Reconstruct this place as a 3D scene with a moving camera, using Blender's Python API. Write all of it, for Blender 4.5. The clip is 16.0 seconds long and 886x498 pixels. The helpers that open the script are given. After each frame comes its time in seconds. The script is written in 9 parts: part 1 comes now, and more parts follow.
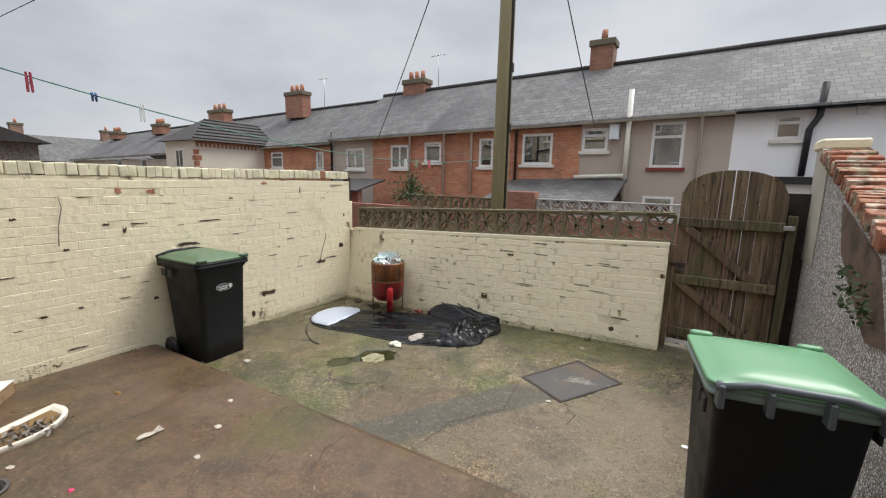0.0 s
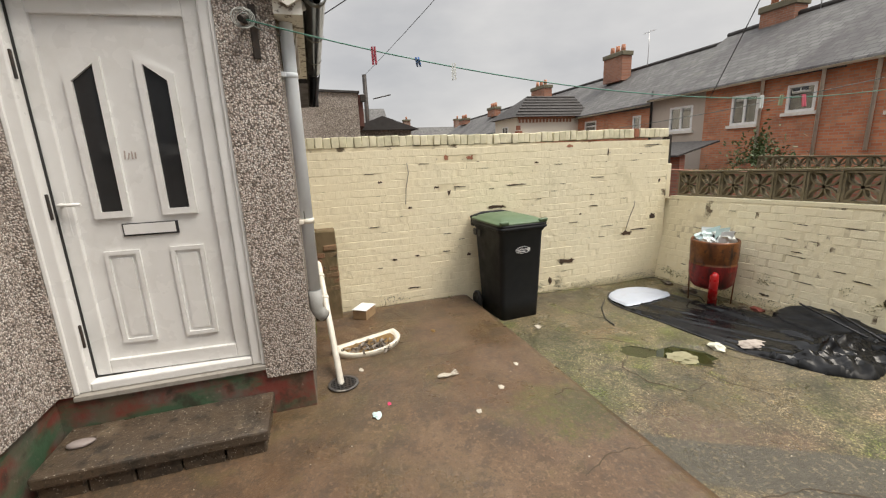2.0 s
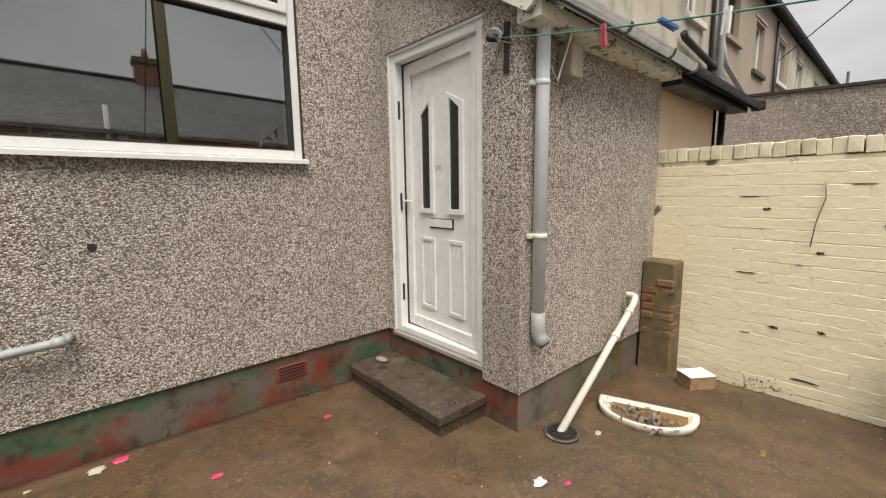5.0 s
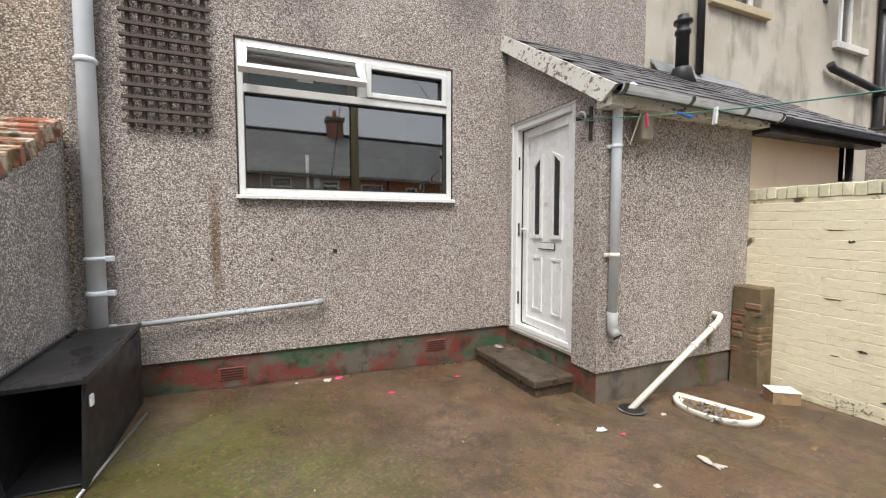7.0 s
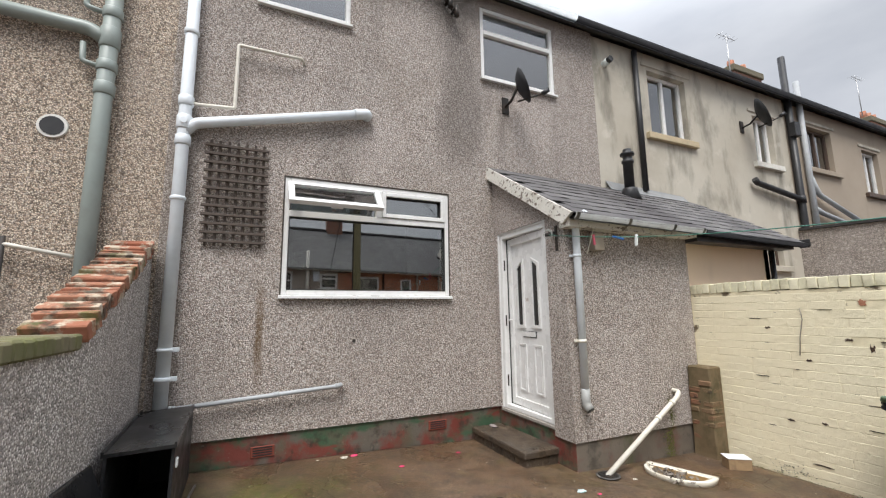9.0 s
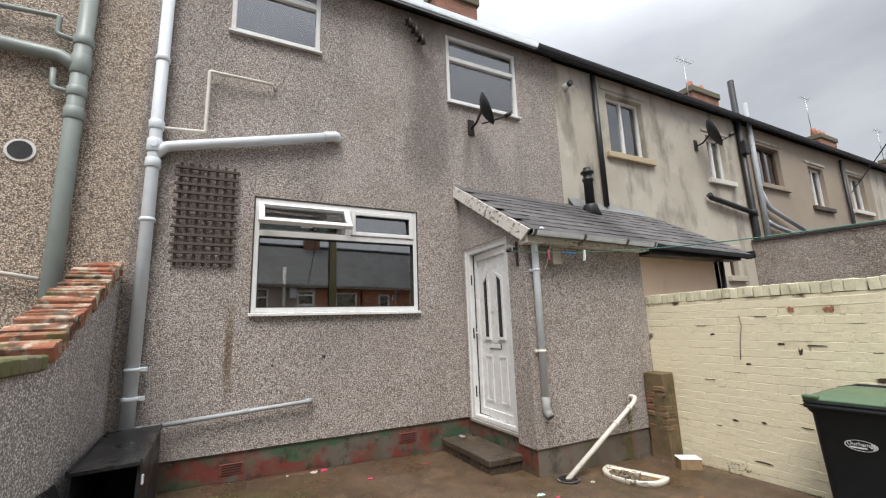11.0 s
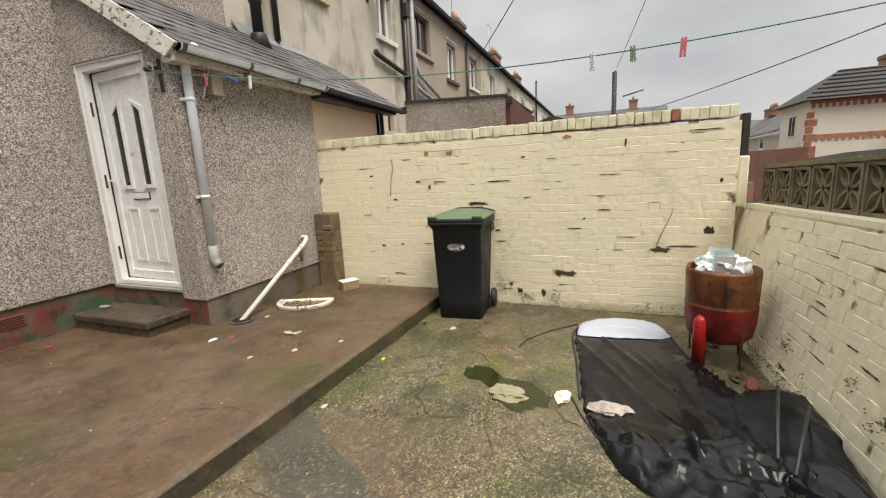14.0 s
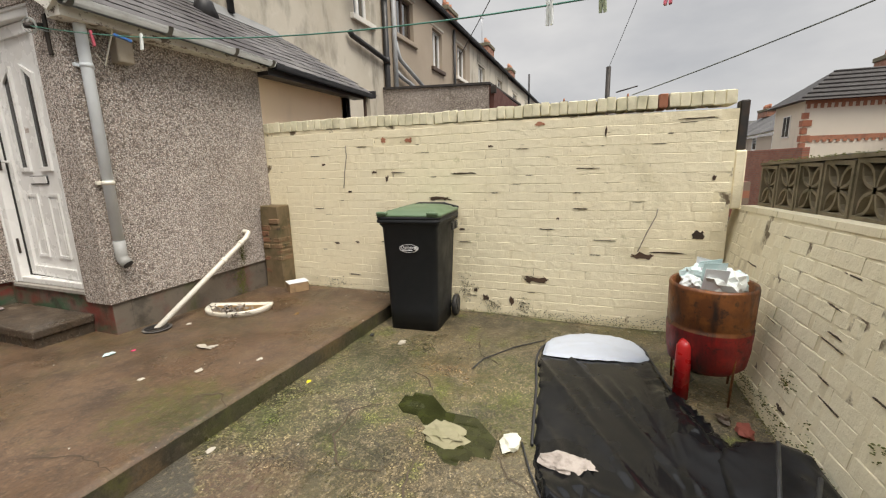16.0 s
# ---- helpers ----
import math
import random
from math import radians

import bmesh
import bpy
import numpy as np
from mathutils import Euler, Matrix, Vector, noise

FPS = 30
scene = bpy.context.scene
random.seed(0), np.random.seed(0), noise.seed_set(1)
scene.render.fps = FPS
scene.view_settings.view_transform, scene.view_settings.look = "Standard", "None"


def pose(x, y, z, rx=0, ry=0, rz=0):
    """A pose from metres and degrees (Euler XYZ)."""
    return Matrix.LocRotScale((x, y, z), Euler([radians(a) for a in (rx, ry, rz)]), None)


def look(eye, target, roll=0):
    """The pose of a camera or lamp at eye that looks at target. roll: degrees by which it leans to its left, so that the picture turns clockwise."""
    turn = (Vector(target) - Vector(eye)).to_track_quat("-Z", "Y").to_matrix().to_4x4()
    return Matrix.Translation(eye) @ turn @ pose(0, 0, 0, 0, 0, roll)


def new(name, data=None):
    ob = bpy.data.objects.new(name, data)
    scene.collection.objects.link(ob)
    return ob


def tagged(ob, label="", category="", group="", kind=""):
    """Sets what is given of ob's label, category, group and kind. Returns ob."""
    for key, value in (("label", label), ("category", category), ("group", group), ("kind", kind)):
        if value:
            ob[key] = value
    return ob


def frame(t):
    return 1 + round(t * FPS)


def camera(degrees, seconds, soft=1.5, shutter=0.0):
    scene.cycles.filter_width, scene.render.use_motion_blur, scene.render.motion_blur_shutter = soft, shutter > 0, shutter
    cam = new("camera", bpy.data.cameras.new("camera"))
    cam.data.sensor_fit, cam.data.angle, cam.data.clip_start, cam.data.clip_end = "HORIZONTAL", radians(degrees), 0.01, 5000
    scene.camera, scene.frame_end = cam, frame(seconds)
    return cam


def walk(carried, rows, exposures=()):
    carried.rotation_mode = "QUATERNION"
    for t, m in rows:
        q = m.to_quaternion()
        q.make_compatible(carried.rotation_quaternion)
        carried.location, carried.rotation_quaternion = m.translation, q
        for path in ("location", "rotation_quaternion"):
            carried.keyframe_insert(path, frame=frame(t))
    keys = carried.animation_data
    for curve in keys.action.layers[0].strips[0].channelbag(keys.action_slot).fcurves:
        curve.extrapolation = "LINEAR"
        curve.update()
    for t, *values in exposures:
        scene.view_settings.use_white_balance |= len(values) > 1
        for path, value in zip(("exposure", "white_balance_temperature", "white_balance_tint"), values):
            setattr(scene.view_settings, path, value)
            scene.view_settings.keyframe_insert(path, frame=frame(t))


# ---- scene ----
cam = camera(93.7, 16.0, 1.2)
PATH = [
    (0, (-0.051, 0.008, 1.67), (-1.101, 1.676, 1.336), 1.2),
    (0.5, (-0.073, 0.004, 1.636), (-1.271, 1.552, 1.23), 1.3),
    (1, (-0.146, 0.053, 1.625), (-1.568, 1.379, 1.157), 0.5),
    (1.5, (-0.281, 0.168, 1.585), (-1.949, 1.159, 1.099), -0.3),
    (2, (-0.356, 0.314, 1.543), (-2.224, 0.87, 1.095), -2.4),
    (2.5, (-0.383, 0.521, 1.548), (-2.337, 0.651, 1.141), -3.6),
    (3, (-0.513, 0.631, 1.572), (-2.462, 0.404, 1.184), -4.1),
    (3.5, (-0.686, 0.82, 1.577), (-2.572, 0.262, 1.214), -4.8),
    (4, (-0.807, 1.14, 1.521), (-2.578, 0.285, 1.158), -5.4),
    (4.5, (-0.968, 1.37, 1.505), (-2.552, 0.196, 1.171), -3.6),
    (5, (-1.04, 1.612, 1.44), (-2.357, 0.133, 1.161), -0.8),
    (7.5, (-0.403, 2.9, 1.42), (-1.155, 1.048, 1.354), -0.3),
    (8, (-0.274, 3.13, 1.443), (-1.022, 1.278, 1.54), -0.7),
    (8.5, (-0.109, 3.275, 1.464), (-0.898, 1.453, 1.697), -0.7),
    (11, (-0.173, 3.632, 1.455), (-1.068, 1.882, 1.822), -2.0),
    (11.5, (-0.194, 3.574, 1.396), (-1.234, 1.876, 1.589), -2.4),
    (12, (-0.228, 3.544, 1.356), (-1.455, 1.964, 1.371), -2.8),
    (12.5, (-0.242, 3.507, 1.325), (-1.667, 2.109, 1.198), -3.1),
    (13, (-0.257, 3.518, 1.328), (-1.861, 2.347, 1.089), -3.2),
    (13.5, (-0.268, 3.524, 1.292), (-2.013, 2.596, 0.989), -3.1),
    (14, (-0.298, 3.552, 1.298), (-2.124, 2.825, 0.93), -2.9),
    (14.5, (-0.341, 3.573, 1.287), (-2.213, 3.0, 0.877), -2.6),
    (15, (-0.453, 3.647, 1.258), (-2.342, 3.151, 0.826), -2.2),
    (15.5, (-0.632, 3.709, 1.244), (-2.519, 3.207, 0.81), -1.8),
    (16, (-0.918, 3.682, 1.248), (-2.751, 2.989, 0.851), -1.5),
]
walk(cam, [(t, look(eye, target, roll)) for t, eye, target, roll in PATH], [(0.0,1.49,6500,10),(1.0,1.59,6950,10),(2.5,1.55,7100,10),(5.0,1.56,7150,10),(7.5,1.80,6450,10),(8.5,1.68,6450,10),(11.0,1.48,6500,10),(12.5,1.57,7100,10),(16.0,1.55,7050,10)])

# ---- world and light: an overcast winter sky ----
world = bpy.data.worlds.new("overcast_sky")
scene.world = world
world.use_nodes = True
wn, wl = world.node_tree.nodes, world.node_tree.links
wn.clear()
w_out = wn.new("ShaderNodeOutputWorld")
w_bg = wn.new("ShaderNodeBackground")
w_sky = wn.new("ShaderNodeTexSky")
w_sky.sky_type = "NISHITA"
w_sky.sun_disc = False
w_sky.sun_elevation, w_sky.sun_rotation = radians(60), radians(42)
w_scale = wn.new("ShaderNodeVectorMath")
w_scale.operation = "SCALE"
w_scale.inputs["Scale"].default_value = 0.10
wl.new(w_sky.outputs["Color"], w_scale.inputs[0])
w_co = wn.new("ShaderNodeTexCoord")
w_map = wn.new("ShaderNodeMapping")
w_map.inputs["Scale"].default_value = (1.0, 1.0, 2.6)
wl.new(w_co.outputs["Generated"], w_map.inputs["Vector"])
w_noise = wn.new("ShaderNodeTexNoise")
w_noise.inputs["Scale"].default_value = 1.7
w_noise.inputs["Detail"].default_value = 6
w_noise.inputs["Roughness"].default_value = 0.52
wl.new(w_map.outputs["Vector"], w_noise.inputs["Vector"])
w_ramp = wn.new("ShaderNodeValToRGB")
w_ramp.color_ramp.elements[0].position, w_ramp.color_ramp.elements[1].position = 0.33, 0.68
w_ramp.color_ramp.elements[0].color = (0.47, 0.50, 0.56, 1)
w_ramp.color_ramp.elements[1].color = (0.78, 0.80, 0.84, 1)
wl.new(w_noise.outputs["Fac"], w_ramp.inputs["Fac"])
w_mix = wn.new("ShaderNodeMix")
w_mix.data_type = "RGBA"
w_mix.inputs["Factor"].default_value = 0.93
wl.new(w_scale.outputs["Vector"], w_mix.inputs["A"])
wl.new(w_ramp.outputs["Color"], w_mix.inputs["B"])
# an overcast dome is about three times brighter overhead than low down
w_sep = wn.new("ShaderNodeSeparateXYZ")
wl.new(w_co.outputs["Generated"], w_sep.inputs[0])
w_lift = wn.new("ShaderNodeMapRange")
w_lift.interpolation_type = "SMOOTHSTEP"
for k, v in (("From Min", 0.43), ("From Max", 1.0), ("To Min", 1.0), ("To Max", 4.2)):
    w_lift.inputs[k].default_value = v
wl.new(w_sep.outputs["Z"], w_lift.inputs["Value"])
w_dome = wn.new("ShaderNodeVectorMath")
w_dome.operation = "SCALE"
wl.new(w_mix.outputs["Result"], w_dome.inputs[0])
wl.new(w_lift.outputs["Result"], w_dome.inputs["Scale"])
wl.new(w_dome.outputs["Vector"], w_bg.inputs["Color"])
w_bg.inputs["Strength"].default_value = 0.33
wl.new(w_bg.outputs["Background"], w_out.inputs["Surface"])

sun_data = bpy.data.lights.new("sun", "SUN")
sun_data.energy, sun_data.angle, sun_data.color = 1.15, radians(30), (1.0, 0.96, 0.90)
sun = new("sun", sun_data)
sun.rotation_euler = (radians(-25), radians(19), 0)


# ---- helpers for materials ----
def rgb(c):
    return (c[0], c[1], c[2], 1.0)


class Mat:
    """A node material with a small vocabulary of layers."""

    def __init__(self, name, colour, rough=0.6, metal=0.0, spec=0.5):
        self.m = bpy.data.materials.new(name)
        self.m.use_nodes = True
        self.n, self.l = self.m.node_tree.nodes, self.m.node_tree.links
        self.b = self.n["Principled BSDF"]
        self.b.inputs["Roughness"].default_value = rough
        self.b.inputs["Metallic"].default_value = metal
        self.b.inputs["Specular IOR Level"].default_value = spec
        co = self.n.new("ShaderNodeTexCoord")
        geo = self.n.new("ShaderNodeNewGeometry")
        self.obj, self.pos = co.outputs["Object"], geo.outputs["Position"]
        self.island = geo.outputs["Random Per Island"]
        info = self.n.new("ShaderNodeObjectInfo")
        self.random = info.outputs["Random"]
        v = self.n.new("ShaderNodeRGB")
        v.outputs[0].default_value = rgb(colour)
        self.c = v.outputs[0]
        self.height = None
        self.l.new(self.c, self.b.inputs["Base Color"])

    def mapped(self, scale=(1, 1, 1), world_space=True):
        m = self.n.new("ShaderNodeMapping")
        m.inputs["Scale"].default_value = scale
        self.l.new(self.pos if world_space else self.obj, m.inputs["Vector"])
        return m.outputs["Vector"]

    def noise(self, scale, detail=4, rough=0.55, stretch=(1, 1, 1), distort=0.0, world_space=True):
        t = self.n.new("ShaderNodeTexNoise")
        t.inputs["Scale"].default_value = scale
        t.inputs["Detail"].default_value = detail
        t.inputs["Roughness"].default_value = rough
        t.inputs["Distortion"].default_value = distort
        self.l.new(self.mapped(stretch, world_space), t.inputs["Vector"])
        return t.outputs["Fac"]

    def cells(self, scale, feature="F1", out="Color", world_space=True):
        t = self.n.new("ShaderNodeTexVoronoi")
        t.feature = feature
        t.inputs["Scale"].default_value = scale
        self.l.new(self.mapped((1, 1, 1), world_space), t.inputs["Vector"])
        return t.outputs[out]

    def ramp(self, fac, lo, hi, a=(0, 0, 0), b=(1, 1, 1)):
        r = self.n.new("ShaderNodeValToRGB")
        r.color_ramp.elements[0].position, r.color_ramp.elements[1].position = lo, hi
        r.color_ramp.elements[0].color, r.color_ramp.elements[1].color = rgb(a), rgb(b)
        self.l.new(fac, r.inputs["Fac"])
        return r.outputs["Color"]

    def stops(self, fac, stops, constant=False):
        r = self.n.new("ShaderNodeValToRGB")
        if constant:
            r.color_ramp.interpolation = "CONSTANT"
        e = r.color_ramp.elements
        while len(e) < len(stops):
            e.new(0.5)
        for k, (p, c) in zip(e, stops):
            k.position, k.color = p, rgb(c)
        self.l.new(fac, r.inputs["Fac"])
        return r.outputs["Color"]

    def sep(self, colour, index=0):
        s = self.n.new("ShaderNodeSeparateColor")
        self.l.new(colour, s.inputs[0])
        return s.outputs[index]

    def maths(self, op, a, b=0.0):
        t = self.n.new("ShaderNodeMath")
        t.operation = op
        t.use_clamp = op in ("MULTIPLY_ADD",)
        for k, v in enumerate((a, b)):
            if isinstance(v, (int, float)):
                t.inputs[k].default_value = v
            else:
                self.l.new(v, t.inputs[k])
        return t.outputs[0]

    def axis(self, k):
        s = self.n.new("ShaderNodeSeparateXYZ")
        self.l.new(self.pos, s.inputs[0])
        return s.outputs[k]

    def blend(self, fac, colour, how="MIX"):
        m = self.n.new("ShaderNodeMix")
        m.data_type, m.blend_type = "RGBA", how
        if isinstance(fac, (int, float)):
            m.inputs["Factor"].default_value = fac
        else:
            self.l.new(fac, m.inputs["Factor"])
        self.l.new(self.c, m.inputs["A"])
        if isinstance(colour, tuple):
            m.inputs["B"].default_value = rgb(colour)
        else:
            self.l.new(colour, m.inputs["B"])
        self.c = m.outputs["Result"]
        self.l.new(self.c, self.b.inputs["Base Color"])
        return self

    def wear(self, colour, scale, lo, hi, detail=5, stretch=(1, 1, 1), amount=1.0):
        f = self.ramp(self.noise(scale, detail, 0.6, stretch), lo, hi)
        return self.blend(self.maths("MULTIPLY", f, amount), colour)

    def vary(self, amount=0.15, source=None):
        f = self.ramp(source or self.random, 0.0, 1.0, (1 - amount,) * 3, (1 + amount * 0.6,) * 3)
        return self.blend(1.0, f, "MULTIPLY")

    def tinted(self, colour):
        """The colour so far, multiplied by another."""
        m = self.n.new("ShaderNodeMix")
        m.data_type, m.blend_type = "RGBA", "MULTIPLY"
        m.inputs["Factor"].default_value = 1.0
        self.l.new(self.c, m.inputs["A"])
        self.l.new(colour, m.inputs["B"])
        return m.outputs["Result"]

    def roughness(self, fac, lo, hi, a, b):
        self.l.new(self.ramp(fac, lo, hi, (a,) * 3, (b,) * 3), self.b.inputs["Roughness"])
        return self

    def bump(self, height, strength=0.4, distance=0.004):
        t = self.n.new("ShaderNodeBump")
        t.inputs["Strength"].default_value = strength
        t.inputs["Distance"].default_value = distance
        self.l.new(height, t.inputs["Height"])
        if self.height is not None:
            self.l.new(self.height, t.inputs["Normal"])
        self.height = t.outputs["Normal"]
        self.l.new(self.height, self.b.inputs["Normal"])
        return self


def pebbledash(name, tones, size=104.0, wash=(0.42, 0.37, 0.33), streaks=0.5, runs=(), washed=0.08):
    """runs: stains (x, half width, z from, z to, colour, strength) where water has run down the wall."""
    k = Mat(name, (0.3, 0.27, 0.23), 0.8)
    col = k.cells(size)
    k.blend(1.0, k.stops(k.sep(col), tones, True))
    k.blend(k.maths("MULTIPLY", k.ramp(k.cells(size, out="Distance"), 0.36, 0.62), 0.7), (0.07, 0.058, 0.05))
    k.blend(washed, wash)
    k.blend(k.maths("MULTIPLY", k.ramp(k.noise(0.9, 4), 0.45, 0.75), 0.35), (0.24, 0.2, 0.165))
    k.blend(k.maths("MULTIPLY", k.ramp(k.noise(1.6, 5, 0.6, (1, 1, 0.22)), 0.55, 0.8), streaks), (0.10, 0.085, 0.075))
    k.blend(k.maths("MULTIPLY", k.ramp(k.noise(0.55, 5, 0.6), 0.5, 0.72), 0.3), (0.58, 0.52, 0.49))
    for x, half_w, z0, z1, colour, strength in runs:
        off = k.maths("ABSOLUTE", k.maths("ADD", k.axis(0), k.maths("SUBTRACT", k.maths("MULTIPLY", k.noise(2.2, 6, 0.6, (1, 1, 0.3)), half_w * 3), x + half_w * 1.5)))
        side = k.ramp(off, half_w * 0.4, half_w * 1.1, (1, 1, 1), (0, 0, 0))
        zz = k.maths("ADD", k.maths("MULTIPLY", k.axis(2), 0.1), k.maths("MULTIPLY", k.noise(1.5, 4), 0.08))
        ends = k.maths("MULTIPLY", k.ramp(zz, z0 * 0.1 + 0.02, z0 * 0.1 + 0.09), k.ramp(zz, z1 * 0.1 + 0.02, z1 * 0.1 + 0.06, (1, 1, 1), (0, 0, 0)))
        k.blend(k.maths("MULTIPLY", k.maths("MULTIPLY", side, ends), strength), colour)
    k.blend(k.maths("MULTIPLY", k.ramp(k.noise(size * 0.55, 5, 0.7), 0.52, 0.66), 0.40), (0.085, 0.064, 0.050))
    k.blend(k.maths("MULTIPLY", k.ramp(k.noise(size * 0.8, 4, 0.65, (1.3, 0.8, 1)), 0.58, 0.66), 0.6), (0.80, 0.73, 0.66))
    k.blend(k.maths("MULTIPLY", k.ramp(k.noise(size * 0.26, 4, 0.7), 0.55, 0.62), 0.26), (0.10, 0.078, 0.062))
    k.blend(k.maths("MULTIPLY", k.ramp(k.noise(size * 0.3, 4, 0.7, (1, 1, 1.4)), 0.55, 0.62), 0.36), (0.74, 0.67, 0.61))
    k.bump(k.cells(size, out="Distance"), 0.9, -0.009)
    k.bump(k.noise(size * 2.2, 3), 0.5, 0.004)
    return k.m


STONES = [(0.0, (0.14, 0.115, 0.10)), (0.13, (0.36, 0.285, 0.24)), (0.30, (0.55, 0.455, 0.40)), (0.50, (0.72, 0.64, 0.585)), (0.74, (0.83, 0.79, 0.75)), (0.93, (0.21, 0.165, 0.14))]
M_DASH = pebbledash("pebbledash_house", STONES, runs=[(-2.45, 0.42, 3.2, 6.5, (0.10, 0.085, 0.075), 0.62), (-3.1, 0.12, 3.4, 4.4, (0.10, 0.085, 0.075), 0.5), (-0.17, 0.045, 0.75, 1.6, (0.13, 0.075, 0.03), 0.85), (-1.4, 0.5, 1.15, 1.62, (0.14, 0.12, 0.11), 0.4), (0.62, 0.14, 0.3, 4.5, (0.13, 0.11, 0.09), 0.5)])
M_DASH_B = pebbledash("pebbledash_brown", [(p, (c[0] * 1.0, c[1] * 0.92, c[2] * 0.78)) for p, c in STONES], 86, (0.34, 0.28, 0.21), 0.25)
M_DASH_W = pebbledash("pebbledash_yard_wall", [(0.0, (0.08, 0.07, 0.065)), (0.28, (0.26, 0.22, 0.20)), (0.5, (0.66, 0.60, 0.56)), (0.7, (0.95, 0.92, 0.90))], 80, (0.70, 0.66, 0.62), 0.5, washed=0.3)
M_DASH_FAR = pebbledash("pebbledash_far", [(0.0, (0.26, 0.22, 0.19)), (0.5, (0.38, 0.33, 0.28))], 60, (0.27, 0.23, 0.2), 0.2)


def paint_yellow():
    k = Mat("cream_masonry_paint", (0.83, 0.75, 0.54), 0.6)
    k.vary(0.014)
    k.blend(k.maths("MULTIPLY", k.ramp(k.noise(1.1, 4), 0.4, 0.75), 0.4), (0.76, 0.72, 0.56))
    k.wear((0.60, 0.54, 0.37), 5, 0.6, 0.8, 6, amount=0.45)
    k.wear((0.30, 0.25, 0.15), 26, 0.72, 0.76, 4, amount=0.7)
    k.wear((0.46, 0.40, 0.23), 2.2, 0.60, 0.74, 8, amount=0.4)
    k.wear((0.22, 0.175, 0.10), 13, 0.69, 0.73, 7, (1, 1, 3.2), 0.85)
    k.wear((0.30, 0.29, 0.10), 6, 0.66, 0.76, 8, amount=0.6)
    k.wear((0.40, 0.33, 0.18), 60, 0.66, 0.72, 4, amount=0.5)
    k.bump(k.noise(60, 6, 0.65), 0.6, 0.004)
    k.bump(k.noise(17, 5, 0.6), 0.7, 0.010)
    k.bump(k.noise(7, 4, 0.6), 0.4, 0.006)
    return k.m


M_PAINT = paint_yellow()


def mortar_painted():
    k = Mat("painted_mortar", (0.80, 0.72, 0.51), 0.7)
    k.wear((0.54, 0.47, 0.31), 3.2, 0.48, 0.66, 7, amount=0.8)
    k.wear((0.14, 0.105, 0.065), 6, 0.59, 0.67, 8)
    k.bump(k.noise(60, 4), 0.5, 0.004)
    return k.m


M_JOINT = mortar_painted()


def brick(name, a, b, dirt=(0.08, 0.07, 0.06), moss=0.0):
    k = Mat(name, a, 0.85)
    k.blend(k.random, b)
    k.wear(dirt, 6, 0.5, 0.75, 6, amount=0.6)
    k.wear(tuple(v * 1.5 for v in a), 14, 0.62, 0.8, 4, amount=0.4)
    if moss:
        k.wear((0.11, 0.14, 0.03), 4, 0.5, 0.66, 6, amount=moss)
    k.bump(k.noise(70, 4), 0.5, 0.004)
    return k.m


M_BRICK = brick("red_brick", (0.34, 0.13, 0.075), (0.42, 0.2, 0.12))
def coping_weathered():
    k = Mat("coping_brick", (0.30, 0.10, 0.055), 0.9)
    k.blend(k.random, (0.36, 0.18, 0.11))
    k.wear((0.50, 0.44, 0.34), 9, 0.50, 0.58, 7, amount=0.85)
    k.wear((0.045, 0.036, 0.024), 7, 0.50, 0.60, 8, amount=0.85)
    k.wear((0.10, 0.115, 0.03), 5, 0.55, 0.66, 7, amount=0.8)
    k.bump(k.noise(28, 6, 0.7), 0.8, 0.012)
    return k.m


M_COPE = coping_weathered()
M_COPE_PAINT = brick("coping_painted", (0.76, 0.71, 0.53), (0.68, 0.64, 0.46), (0.30, 0.27, 0.17), 0.2)
# the shade inside the cream walls' holes, given as a flat dark colour
M_HOLE = brick("dark_brick_hole_fill", (0.085, 0.05, 0.03), (0.05, 0.032, 0.022), (0.02, 0.016, 0.012))


def brick_wall_far(name, a, b, mortar, scale=1.0):
    k = Mat(name, a, 0.85)
    t = k.n.new("ShaderNodeTexBrick")
    t.inputs["Scale"].default_value = scale
    t.inputs["Brick Width"].default_value, t.inputs["Row Height"].default_value = 0.23, 0.076
    t.inputs["Mortar Size"].default_value = 0.008
    t.inputs["Color1"].default_value, t.inputs["Color2"].default_value, t.inputs["Mortar"].default_value = rgb(a), rgb(b), rgb(mortar)
    mp = k.n.new("ShaderNodeMapping")
    mp.inputs["Rotation"].default_value = (radians(90), 0, 0)
    k.l.new(k.pos, mp.inputs["Vector"])
    k.l.new(mp.outputs["Vector"], t.inputs["Vector"])
    k.blend(1.0, t.outputs["Color"])
    k.wear((0.13, 0.07, 0.05), 1.6, 0.45, 0.75, 6, amount=0.6)
    k.bump(t.outputs["Fac"], 0.4, -0.006)
    return k.m


M_CHIMNEY = brick_wall_far("chimney_brick", (0.27, 0.105, 0.06), (0.36, 0.16, 0.1), (0.27, 0.22, 0.18))
M_FARBRICK = brick_wall_far("terrace_brick", (0.50, 0.165, 0.08), (0.60, 0.26, 0.14), (0.38, 0.30, 0.23))
M_FARBRICK2 = brick_wall_far("lane_wall_brick", (0.26, 0.09, 0.06), (0.33, 0.14, 0.09), (0.2, 0.16, 0.13))


def render_plain(name, c, stain, amount=0.5):
    k = Mat(name, c, 0.85)
    k.wear(stain, 0.8, 0.42, 0.72, 6, amount=amount)
    k.wear(tuple(v * 0.45 for v in c), 1.5, 0.56, 0.8, 6, (1, 1, 0.25), amount * 1.2)
    k.bump(k.noise(45, 5), 0.35, 0.004)
    return k.m


